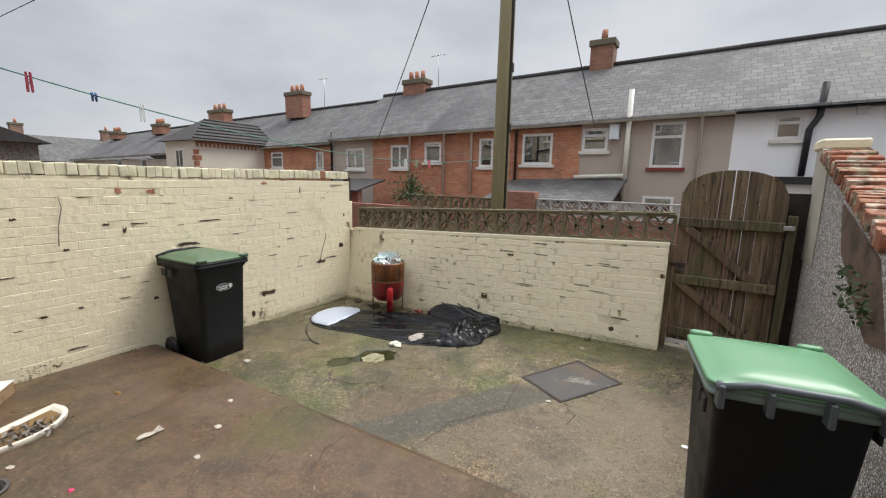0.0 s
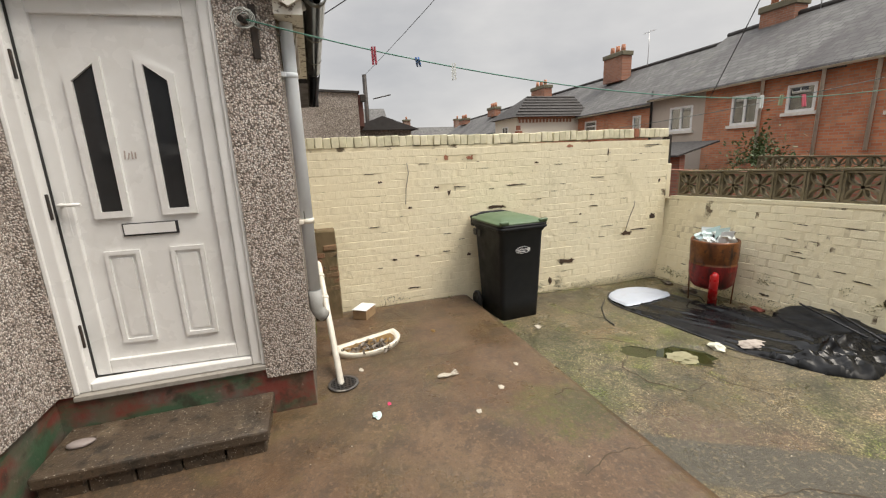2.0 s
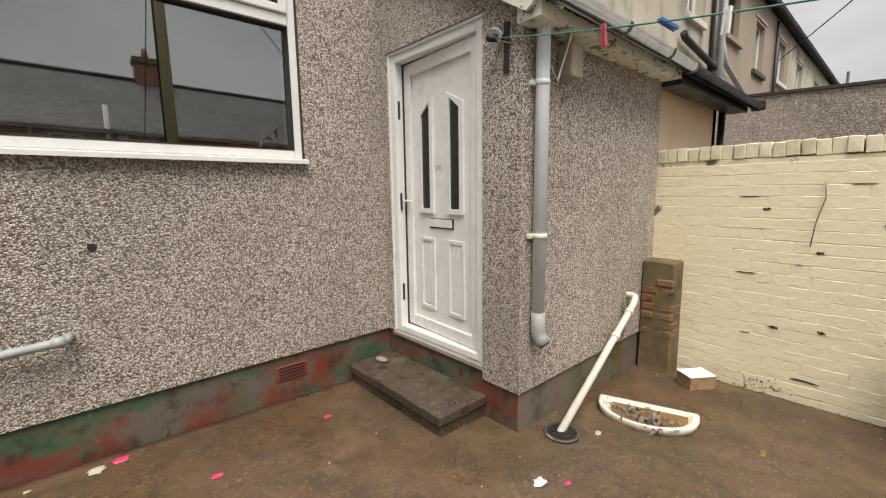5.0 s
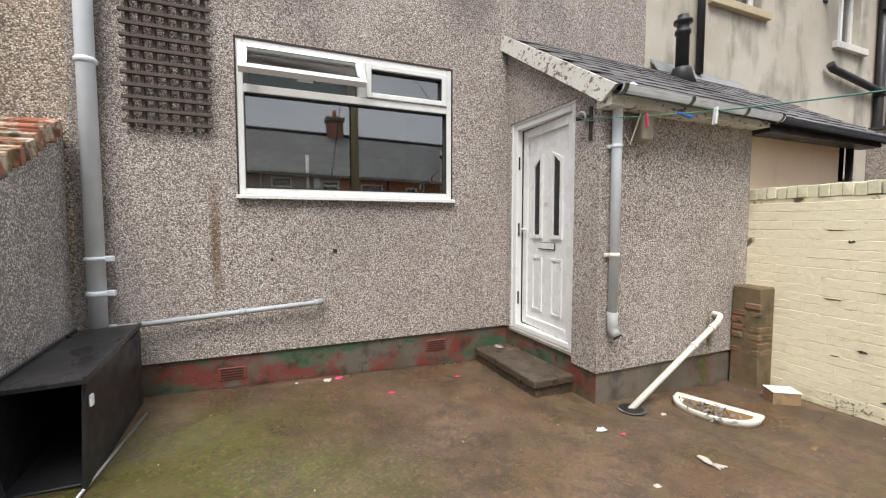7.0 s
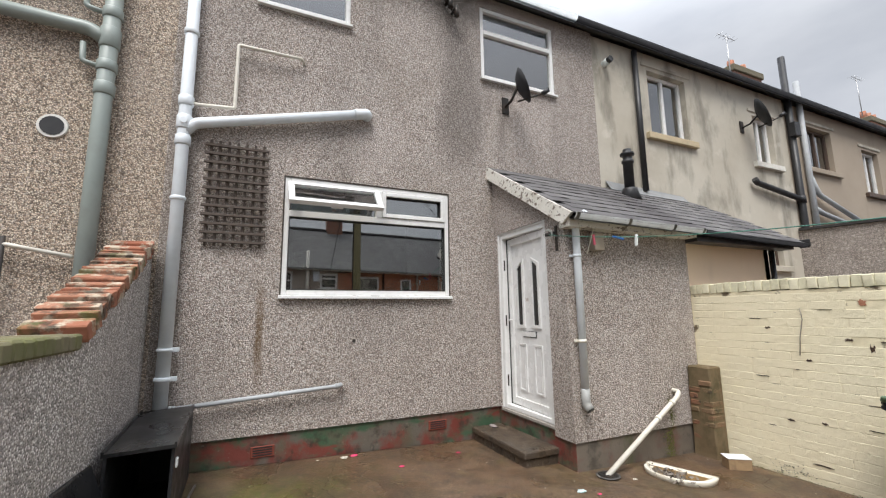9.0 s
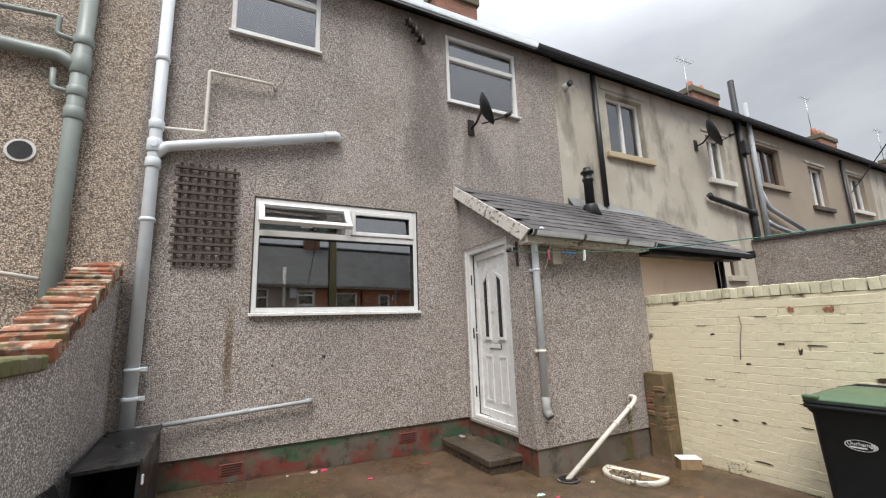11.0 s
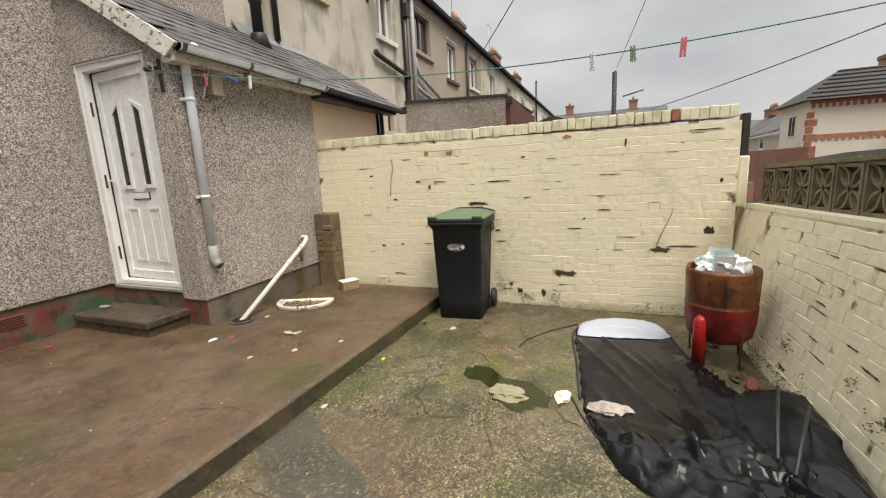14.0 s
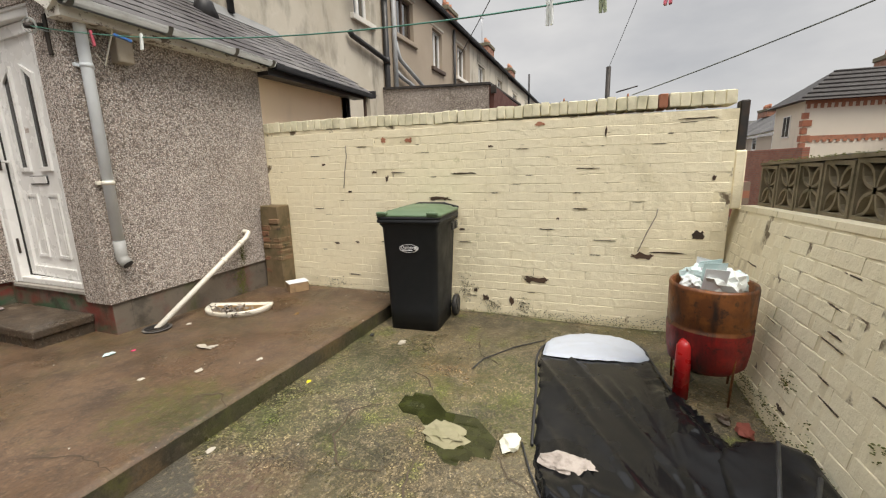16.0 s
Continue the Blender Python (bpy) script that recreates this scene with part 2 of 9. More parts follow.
def stained_render():
    k = Mat("aged_cream_render", (0.52, 0.485, 0.41), 0.88)
    k.wear((0.40, 0.36, 0.29), 0.8, 0.42, 0.66, 7, amount=0.7)
    k.wear((0.10, 0.095, 0.075), 1.1, 0.55, 0.72, 9, (1, 1, 0.6), 0.75)
    k.wear((0.17, 0.155, 0.125), 2.4, 0.54, 0.70, 8, (1, 1, 0.3), 0.7)
    k.wear((0.64, 0.60, 0.53), 3.0, 0.60, 0.72, 7, amount=0.5)
    k.bump(k.noise(45, 5), 0.4, 0.004)
    return k.m


M_CREAMR = stained_render()
M_BUFFR = render_plain("buff_render", (0.36, 0.30, 0.235), (0.27, 0.22, 0.17))
M_GREYR = render_plain("grey_render", (0.46, 0.395, 0.335), (0.36, 0.31, 0.265))
M_WHITER = render_plain("white_render", (0.88, 0.885, 0.885), (0.78, 0.78, 0.77), 0.2)
M_PEACH = render_plain("peach_paint", (0.86, 0.70, 0.52), (0.80, 0.64, 0.48), 0.3)
M_CREAMH = render_plain("cream_house_render", (0.70, 0.65, 0.55), (0.60, 0.55, 0.46), 0.35)
M_DKCONC = render_plain("dark_concrete_wall", (0.17, 0.165, 0.15), (0.09, 0.09, 0.08), 0.8)


def slate(name, c, far=True):
    k = Mat(name, c, 0.72)
    if far:
        t = k.n.new("ShaderNodeTexBrick")
        t.inputs["Scale"].default_value = 1.0
        t.inputs["Brick Width"].default_value, t.inputs["Row Height"].default_value = 0.3, 0.2
        t.inputs["Mortar Size"].default_value = 0.012
        t.inputs["Color1"].default_value, t.inputs["Color2"].default_value = rgb(tuple(v * 0.8 for v in c)), rgb(tuple(v * 1.25 for v in c))
        t.inputs["Mortar"].default_value = rgb(tuple(v * 0.4 for v in c))
        k.l.new(k.pos, t.inputs["Vector"])
        k.blend(1.0, t.outputs["Color"])
        k.bump(t.outputs["Fac"], 0.5, -0.01)
    else:
        k.vary(0.3)
    k.wear((0.04, 0.034, 0.036), 0.6, 0.48, 0.68, 8, (1, 0.4, 0.4), 0.8)
    k.wear((0.045, 0.04, 0.04), 3.5, 0.55, 0.68, 6, (1, 0.6, 0.6), 0.6)
    k.wear((0.20, 0.20, 0.15), 2.3, 0.56, 0.8, 6, amount=0.45)
    k.bump(k.noise(30, 4), 0.25, 0.003)
    return k.m


M_SLATE = slate("roof_slate", (0.108, 0.105, 0.101))
M_SLATE_NEAR = slate("porch_slate", (0.13, 0.125, 0.125), False)


def plain(name, c, rough=0.5, metal=0.0, dirt=None, amount=0.4, scale=12, bump=0.15, stretch=(1, 1, 1)):
    k = Mat(name, c, rough, metal)
    d = dirt or tuple(v * 0.5 for v in c)
    k.wear(d, scale, 0.48, 0.78, 6, stretch, amount)
    k.wear(d, scale * 0.18, 0.5, 0.8, 4, stretch, amount * 0.7)
    k.roughness(k.noise(scale * 0.7), 0.3, 0.75, max(rough - 0.1, 0.03), min(rough + 0.15, 1))
    if bump:
        k.bump(k.noise(scale * 6), bump, 0.002)
    return k.m


M_DARKTILE = plain("dark_roof_tile", (0.042, 0.038, 0.036), 0.75, dirt=(0.022, 0.02, 0.02), amount=0.6)
M_UPVC = plain("white_upvc", (0.76, 0.76, 0.75), 0.28, dirt=(0.5, 0.48, 0.44), amount=0.3, scale=5, bump=0.03)
M_SILL = plain("cream_sill", (0.72, 0.70, 0.64), 0.4, dirt=(0.45, 0.42, 0.36), amount=0.4)
M_STONE = plain("sandstone_sill", (0.50, 0.41, 0.27), 0.8, dirt=(0.3, 0.25, 0.17))
M_RUBBER = plain("black_gasket", (0.02, 0.02, 0.02), 0.6)
# one grey split by light: raised on uprights, lowered on top-lit gutter and waste
M_PIPE = plain("grey_plastic_pipe", (0.73, 0.78, 0.82), 0.45, dirt=(0.48, 0.50, 0.51), amount=0.35, scale=6)
M_WASTE = plain("grey_waste_pipe_plastic", (0.40, 0.42, 0.44), 0.5, dirt=(0.24, 0.24, 0.23), amount=0.5, scale=9)
M_GUTTER = plain("dirty_dimmed_grey_gutter", (0.33, 0.335, 0.325), 0.55, dirt=(0.19, 0.18, 0.155), amount=0.6, scale=9)
M_PIPE_G = plain("grey_green_painted_pipe", (0.27, 0.31, 0.29), 0.45, dirt=(0.18, 0.19, 0.17), scale=6)
M_PIPE_W = plain("white_waste_pipe", (0.74, 0.71, 0.63), 0.35, dirt=(0.42, 0.36, 0.26), amount=0.35)
M_BLACKP = plain("black_plastic", (0.018, 0.018, 0.02), 0.45, dirt=(0.05, 0.048, 0.045), amount=0.3)
M_BLACKG = plain("glossy_black_panel", (0.018, 0.018, 0.019), 0.30, dirt=(0.06, 0.058, 0.055), amount=0.6, scale=4)
M_BIN = plain("charcoal_bin_plastic", (0.011, 0.0125, 0.015), 0.55, dirt=(0.022, 0.024, 0.027), amount=0.3, scale=9)
M_BIN.node_tree.nodes["Principled BSDF"].inputs["Specular IOR Level"].default_value = 0.3
M_LID = plain("green_lid_plastic", (0.13, 0.30, 0.16), 0.33, dirt=(0.20, 0.31, 0.19), amount=0.5, scale=4)
# sky sheen on the bin's handle and hinge lugs, put into a paler plastic
M_BIN_GREY = plain("sky_sheen_bin_plastic", (0.10, 0.115, 0.125), 0.4, dirt=(0.17, 0.18, 0.19), amount=0.5, scale=6)
M_LID_PALE = plain("pale_green_lid_skirt", (0.22, 0.31, 0.29), 0.35, dirt=(0.30, 0.37, 0.34), amount=0.5, scale=4)
M_LID_OLD = plain("faded_green_lid_plastic", (0.095, 0.155, 0.085), 0.42, dirt=(0.06, 0.085, 0.045), amount=0.5, scale=4)
M_IRON = plain("dark_iron", (0.03, 0.028, 0.026), 0.6, 0.3, dirt=(0.12, 0.06, 0.03))
M_GALV = plain("galvanised_steel", (0.5, 0.5, 0.5), 0.4, 0.8)


def scorched(name, c, glow, metal=0.1):
    """Burnt steel: colour broken by soot running down it."""
    k = Mat(name, c, 0.45, metal)
    k.wear(glow, 9, 0.46, 0.62, 7, amount=0.8)
    k.wear((0.012, 0.010, 0.009), 4.0, 0.53, 0.64, 8, (1.5, 1.5, 0.35), 0.9)
    k.wear((0.02, 0.014, 0.012), 22, 0.56, 0.66, 5, amount=0.7)
    k.roughness(k.noise(7), 0.35, 0.7, 0.3, 0.7)
    k.bump(k.noise(45, 5), 0.5, 0.003)
    return k.m


M_RUST = scorched("rusted_drum_steel", (0.13, 0.042, 0.012), (0.24, 0.085, 0.02))
M_BURNT = scorched("burnt_red_paint", (0.19, 0.012, 0.012), (0.30, 0.018, 0.015), 0.0)
M_REDP = plain("red_enamel_paint", (0.45, 0.014, 0.016), 0.32, dirt=(0.06, 0.014, 0.01), amount=0.9, scale=7)


def peeling():
    k = Mat("peeling_white_timber", (0.72, 0.70, 0.64), 0.6)
    k.wear((0.50, 0.46, 0.38), 3, 0.45, 0.7, 6, amount=0.7)
    k.wear((0.17, 0.13, 0.10), 13, 0.56, 0.60, 7, (1, 1, 1.6), 0.95)
    k.wear((0.10, 0.08, 0.06), 34, 0.60, 0.66, 5, amount=0.8)
    k.bump(k.noise(30, 5), 0.4, 0.004)
    return k.m


M_BARGE = peeling()
def gate_timber(name, base, green):
    k = Mat(name, base, 0.85)
    k.vary(0.35)
    k.wear((0.26, 0.20, 0.13), 3, 0.50, 0.64, 7, (14, 14, 0.5), 0.7)
    k.wear((0.045, 0.034, 0.022), 4, 0.52, 0.62, 8, (12, 12, 0.6), 0.9)
    k.wear((0.09, 0.095, 0.03), 2.2, 0.50, 0.66, 7, (2, 2, 1), green)
    k.wear((0.03, 0.024, 0.018), 16, 0.62, 0.68, 4, amount=0.8)
    k.bump(k.noise(9, 6, 0.65, (14, 14, 0.6)), 0.7, 0.006)
    return k.m


M_GATE = gate_timber("weathered_gate_timber", (0.165, 0.112, 0.065), 0.6)
M_GATE_MOSS = gate_timber("mossy_gate_timber", (0.13, 0.105, 0.055), 1.0)
M_POLE = plain("mossy_pole_timber", (0.22, 0.19, 0.10), 0.85, dirt=(0.12, 0.115, 0.055), amount=0.8, scale=4, bump=0.5, stretch=(3, 3, 0.2))
M_TRELLIS = plain("dark_trellis_timber", (0.085, 0.065, 0.052), 0.8, dirt=(0.04, 0.03, 0.03), amount=0.6)
M_CABLE = plain("dark_cable", (0.03, 0.03, 0.032), 0.6, bump=0)
M_LINE = plain("green_clothes_line", (0.07, 0.22, 0.17), 0.5, bump=0)
M_CORD = plain("pale_grey_cord", (0.42, 0.44, 0.42), 0.6, bump=0)
M_LINE_G = plain("grey_clothes_line", (0.16, 0.18, 0.17), 0.6, bump=0)
M_PINK = plain("red_peg_plastic", (0.50, 0.09, 0.13), 0.4, bump=0)
M_BLUE = plain("blue_peg_plastic", (0.03, 0.14, 0.42), 0.4, bump=0)
M_WHITEP = plain("white_peg_plastic", (0.72, 0.76, 0.74), 0.4, bump=0)
M_LIMEP = plain("lime_peg_plastic", (0.36, 0.42, 0.28), 0.4, bump=0)
M_CERAMIC = plain("stained_white_ceramic", (0.74, 0.70, 0.60), 0.22, dirt=(0.5, 0.42, 0.28), amount=0.35, scale=6)
M_MUCK = plain("brown_leaf_muck", (0.20, 0.115, 0.035), 0.5, dirt=(0.07, 0.05, 0.03), amount=0.6)
M_TWIG = plain("wet_dead_leaves", (0.22, 0.19, 0.16), 0.6, dirt=(0.06, 0.05, 0.04), amount=0.8, scale=30)
M_CARD = plain("white_carton", (0.74, 0.76, 0.77), 0.6, dirt=(0.45, 0.36, 0.24), amount=0.25)
M_CARDB = plain("brown_carton", (0.33, 0.22, 0.12), 0.8, dirt=(0.09, 0.06, 0.04), amount=0.8)
M_FOIL = plain("blue_plastic_wrap", (0.50, 0.66, 0.66), 0.2, dirt=(0.74, 0.78, 0.77), amount=0.9, scale=14)
M_PAPER = plain("wet_white_paper", (0.46, 0.42, 0.35), 0.6, dirt=(0.38, 0.32, 0.24), amount=0.5)
M_SCRAP_R = plain("pink_plastic_scrap", (0.62, 0.05, 0.14), 0.4, bump=0)
M_SCRAP_Y = plain("yellow_plastic_scrap", (0.75, 0.62, 0.02), 0.4, bump=0)
M_AIRBRICK = plain("terracotta_air_brick", (0.20, 0.048, 0.03), 0.8, dirt=(0.2, 0.05, 0.03))
M_LEAD = plain("grey_lead_flashing", (0.24, 0.245, 0.245), 0.6, scale=5, amount=0.6)
M_BOX = plain("aged_beige_meter_box", (0.36, 0.31, 0.24), 0.6, dirt=(0.2, 0.15, 0.1))
M_LEAF = plain("hedge_leaf", (0.05, 0.085, 0.025), 0.6, dirt=(0.1, 0.12, 0.04))
M_SCREEN = plain("weathered_screen_block", (0.20, 0.165, 0.105), 0.9, dirt=(0.06, 0.055, 0.025), amount=0.85, scale=8, bump=0.6)
M_SCREEN_L = plain("pale_screen_block", (0.45, 0.45, 0.43), 0.9, dirt=(0.25, 0.24, 0.22), amount=0.6)


def step_concrete():
    k = Mat("worn_step_concrete", (0.078, 0.056, 0.038), 0.5)
    k.wear((0.045, 0.037, 0.03), 4, 0.45, 0.65, 7, amount=0.8)
    k.wear((0.16, 0.12, 0.08), 6, 0.55, 0.66, 7, amount=0.6)
    k.wear((0.42, 0.38, 0.32), 85, 0.63, 0.68, 3, amount=0.8)
    k.wear((0.02, 0.018, 0.015), 40, 0.58, 0.66, 5, amount=0.8)
    k.wear((0.018, 0.016, 0.013), 9, 0.55, 0.64, 8, amount=0.7)
    k.roughness(k.noise(3, 5), 0.35, 0.65, 0.25, 0.7)
    k.bump(k.noise(60, 5), 0.7, 0.006)
    return k.m


M_STEP = step_concrete()
M_CURTAIN = plain("pale_curtain", (0.6, 0.6, 0.6), 0.9, bump=0)
# dark colour that stands in for the lack of light indoors
M_INSIDE = plain("darkened_room_plaster", (0.12, 0.115, 0.11), 0.9)
M_LOGO = plain("white_print", (0.72, 0.73, 0.74), 0.5, bump=0)


def plinth_paint():
    k = Mat("flaking_plinth_paint", (0.12, 0.105, 0.085), 0.6)
    k.wear((0.17, 0.034, 0.025), 2.6, 0.42, 0.52, 7, (1, 1, 0.8), 0.92)
    k.wear((0.05, 0.10, 0.055), 1.7, 0.50, 0.58, 7, (1, 1, 2.5))
    k.wear((0.10, 0.09, 0.06), 5, 0.52, 0.66, 7, amount=0.8)
    k.wear((0.035, 0.03, 0.022), 7, 0.53, 0.64, 8, amount=0.8)
    k.wear((0.20, 0.17, 0.14), 24, 0.64, 0.70, 6, amount=0.6)
    k.roughness(k.noise(6), 0.35, 0.7, 0.35, 0.75)
    k.bump(k.noise(40, 5), 0.5, 0.004)
    return k.m


M_PLINTH = plinth_paint()


def plinth_grey():
    k = Mat("damp_grey_plinth", (0.15, 0.125, 0.10), 0.6)
    k.wear((0.15, 0.045, 0.035), 2.2, 0.55, 0.66, 7, amount=0.7)
    k.wear((0.04, 0.035, 0.026), 6, 0.52, 0.64, 8, amount=0.7)
    k.wear((0.07, 0.09, 0.02), 2.6, 0.58, 0.66, 7, (1, 1, 0.4), 0.8)
    k.wear((0.08, 0.075, 0.065), 4, 0.5, 0.75, 6, amount=0.7)
    k.bump(k.noise(50, 5), 0.5, 0.004)
    return k.m


M_PLINTH_G = plinth_grey()


def wet_concrete(name, base, pale, dark, moss=0.7, aggregate=0.0, rust=(0.20, 0.125, 0.06), strip=False, spots=()):
    """spots: stains (x, y, radius, colour, strength) with ragged edges."""
    k = Mat(name, base, 0.55)
    k.wear(pale, 0.75, 0.46, 0.62, 6, amount=0.85)
    k.wear(rust, 1.25, 0.48, 0.66, 7, amount=0.75)
    k.wear(dark, 1.9, 0.50, 0.60, 10, amount=0.8)
    k.wear(pale, 4.5, 0.52, 0.60, 10, amount=0.55)
    k.wear(dark, 12, 0.54, 0.62, 8, amount=0.6)
    k.wear((0.05, 0.065, 0.014), 0.85, 0.52, 0.66, 8, amount=moss)
    k.wear((0.10, 0.115, 0.022), 3.6, 0.56, 0.66, 8, amount=moss * 0.8)
    k.wear(dark, 7, 0.56, 0.66, 7, amount=0.7)
    if aggregate:
        region = k.ramp(k.noise(0.9, 7, 0.62), 0.37, 0.46)
        tone = k.stops(k.sep(k.cells(140)), [(0.0, (0.5, 0.5, 0.48)), (0.42, (1.0, 1.0, 0.97)), (0.74, (2.0, 2.0, 2.0)), (0.92, (3.9, 3.9, 3.9))], True)
        k.blend(k.maths("MULTIPLY", region, aggregate), k.tinted(tone))
        k.bump(k.maths("MULTIPLY", k.cells(140, out="Distance"), region), 0.7, -0.006)
    for sx, sy, radius, colour, strength in spots:
        dx, dy = k.maths("SUBTRACT", k.axis(0), sx), k.maths("SUBTRACT", k.axis(1), sy)
        far = k.maths("SQRT", k.maths("ADD", k.maths("MULTIPLY", dx, dx), k.maths("MULTIPLY", dy, dy)))
        ragged = k.maths("ADD", k.maths("MULTIPLY", far, 0.5 / radius), k.maths("SUBTRACT", k.maths("MULTIPLY", k.noise(3.4 / radius ** 0.5, 10, 0.74), 1.8), 0.9))
        speck = k.ramp(k.noise(34, 6, 0.7), 0.36, 0.60)
        k.blend(k.maths("MULTIPLY", k.maths("MULTIPLY", k.ramp(ragged, 0.25, 0.55, (1, 1, 1), (0, 0, 0)), speck), strength), colour)
    if strip:
        x, y = k.axis(0), k.axis(1)
        across = k.maths("ADD", k.maths("SUBTRACT", k.maths("MULTIPLY", x, 0.842), k.maths("MULTIPLY", y, 0.539)), k.maths("MULTIPLY", k.noise(4, 5), 0.10))
        off = k.maths("ABSOLUTE", k.maths("ADD", across, 2.585))
        band = k.maths("MULTIPLY", k.ramp(off, 0.17, 0.19, (1, 1, 1), (0, 0, 0)), k.ramp(k.maths("MULTIPLY", y, 0.2), 0.635, 0.645, (1, 1, 1), (0, 0, 0)))
        k.blend(k.maths("MULTIPLY", band, 0.92), (0.072, 0.066, 0.050))
    k.wear((0.03, 0.026, 0.02), 22, 0.64, 0.70, 6, amount=0.75)
    k.wear((0.03, 0.026, 0.02), 55, 0.66, 0.71, 3, amount=0.7)
    k.wear(dark, 30, 0.56, 0.64, 6, amount=0.5)
    k.wear(tuple(v * 1.5 for v in pale), 44, 0.55, 0.63, 5, amount=0.5)
    k.wear((0.045, 0.035, 0.025), 95, 0.54, 0.62, 4, amount=0.45)
    k.wear((0.36, 0.33, 0.27), 70, 0.74, 0.78, 3, amount=0.7)
    k.roughness(k.noise(1.4, 6), 0.40, 0.62, 0.22, 0.75)
    k.bump(k.noise(26, 7, 0.70), 0.8, 0.009)
    k.bump(k.noise(3.5, 4), 0.4, 0.02)
    return k.m


MOSS, MOSS_L, WET = (0.038, 0.044, 0.012), (0.090, 0.098, 0.018), (0.032, 0.027, 0.02)
M_SLAB = wet_concrete("wet_brown_slab_concrete", (0.110, 0.065, 0.036), (0.148, 0.095, 0.056), (0.062, 0.042, 0.027), 0.2, 0, (0.115, 0.07, 0.042), spots=[(-2.3, 1.6, 0.30, MOSS_L, 0.7), (-2.2, 1.75, 0.2, MOSS, 0.6), (-3.4, 0.8, 0.35, MOSS, 0.5), (-0.35, -0.2, 0.8, MOSS, 0.9), (0.15, 0.3, 1.0, MOSS_L, 1.0), (-0.25, 0.9, 0.5, MOSS, 0.8), (-0.9, 0.6, 0.5, MOSS_L, 0.6), (-0.4, -0.95, 0.35, WET, 0.7), (-1.6, -1.0, 0.3, WET, 0.6), (-2.9, 0.55, 0.3, WET, 0.6), (-1.4, 0.4, 0.5, WET, 0.45), (-4.3, 1.2, 0.35, WET, 0.5), (-1.0, 1.2, 0.4, WET, 0.4)])
M_YARD = wet_concrete("mossy_yard_concrete", (0.122, 0.096, 0.053), (0.195, 0.157, 0.097), (0.044, 0.039, 0.024), 0.95, 0.85, strip=True, spots=[(-0.75, 2.55, 0.75, (0.185, 0.145, 0.10), 0.95), (-0.35, 3.1, 0.55, (0.19, 0.15, 0.105), 0.9), (-1.35, 2.3, 0.4, (0.16, 0.125, 0.085), 0.8), (-1.05, 2.75, 0.16, (0.05, 0.045, 0.036), 0.8), (-0.55, 3.35, 0.2, (0.055, 0.05, 0.04), 0.8), (-1.3, 2.45, 0.14, (0.05, 0.045, 0.036), 0.7), (-0.7, 2.25, 0.18, (0.06, 0.055, 0.045), 0.7), (-3.45, 2.35, 0.45, MOSS, 0.85), (-3.0, 2.75, 0.35, MOSS_L, 0.7), (-3.15, 3.3, 0.5, MOSS_L, 0.75), (-3.6, 3.0, 0.4, MOSS, 0.6), (-2.55, 2.45, 0.16, MOSS, 0.9), (-2.35, 2.62, 0.3, MOSS, 0.5), (-4.3, 2.85, 0.4, WET, 0.6), (-4.2, 3.3, 0.35, MOSS, 0.6), (-1.95, 2.25, 0.34, (0.105, 0.066, 0.044), 1.0), (-1.7, 2.6, 0.25, (0.105, 0.066, 0.044), 0.9), (-1.75, 2.05, 0.2, MOSS, 0.5), (-2.5, 3.35, 0.3, (0.14, 0.12, 0.07), 0.6), (-1.3, 4.4, 0.5, MOSS_L, 0.95), (-0.6, 4.45, 0.45, MOSS_L, 0.9), (-1.9, 4.4, 0.4, MOSS, 0.9), (-3.9, 4.35, 0.4, MOSS, 0.8), (-4.45, 3.9, 0.3, MOSS, 0.8), (-1.6, 3.9, 0.35, MOSS, 0.6), (-0.3, 4.5, 0.4, WET, 0.6), (-1.9, 3.4, 0.3, MOSS, 0.6), (-0.25, 3.1, 0.6, (0.17, 0.125, 0.078), 0.8), (-0.4, 2.4, 0.55, (0.19, 0.145, 0.095), 0.8), (-1.1, 2.5, 0.45, (0.15, 0.11, 0.072), 0.75), (-0.05, 3.75, 0.25, WET, 0.7), (-0.75, 2.55, 0.2, WET, 0.6)])
M_RISER = wet_concrete("dark_slab_edge_concrete", (0.05, 0.042, 0.03), (0.075, 0.062, 0.045), (0.026, 0.024, 0.017), 0.5)
M_LANE = wet_concrete("lane_tarmac", (0.06, 0.06, 0.058), (0.08, 0.078, 0.072), (0.04, 0.04, 0.04), 0.1)


def cover_metal():
    k = Mat("worn_manhole_cover", (0.075, 0.07, 0.066), 0.55, 0.1)
    k.wear((0.25, 0.235, 0.21), 5, 0.58, 0.66, 7, amount=0.8)
    k.wear((0.15, 0.10, 0.055), 3, 0.5, 0.7, 6, amount=0.6)
    k.bump(k.noise(50, 4), 0.4, 0.003)
    return k.m


M_COVER = cover_metal()


def tarp(name, c, rough):
    k = Mat(name, c, rough, 0.0, 0.22)
    k.wear((0.022, 0.021, 0.02), 3, 0.5, 0.7, 6, amount=0.6)
    k.roughness(k.noise(2.2, 4), 0.45, 0.60, 0.12, 0.55)
    k.bump(k.noise(7, 3, 0.5, (0.5, 1.8, 1)), 0.3, 0.014)
    k.bump(k.noise(26, 3, 0.5), 0.15, 0.004)
    return k.m


M_TARP = tarp("wet_black_nylon", (0.007, 0.0075, 0.0085), 0.3)
M_TARP_W = plain("white_nylon_panel", (0.44, 0.48, 0.55), 0.5, dirt=(0.38, 0.4, 0.42), amount=0.5)


def water():
    k = Mat("murky_puddle", (0.020, 0.022, 0.008), 0.03)
    k.wear((0.045, 0.05, 0.016), 8, 0.4, 0.7)
    return k.m


M_WATER = water()


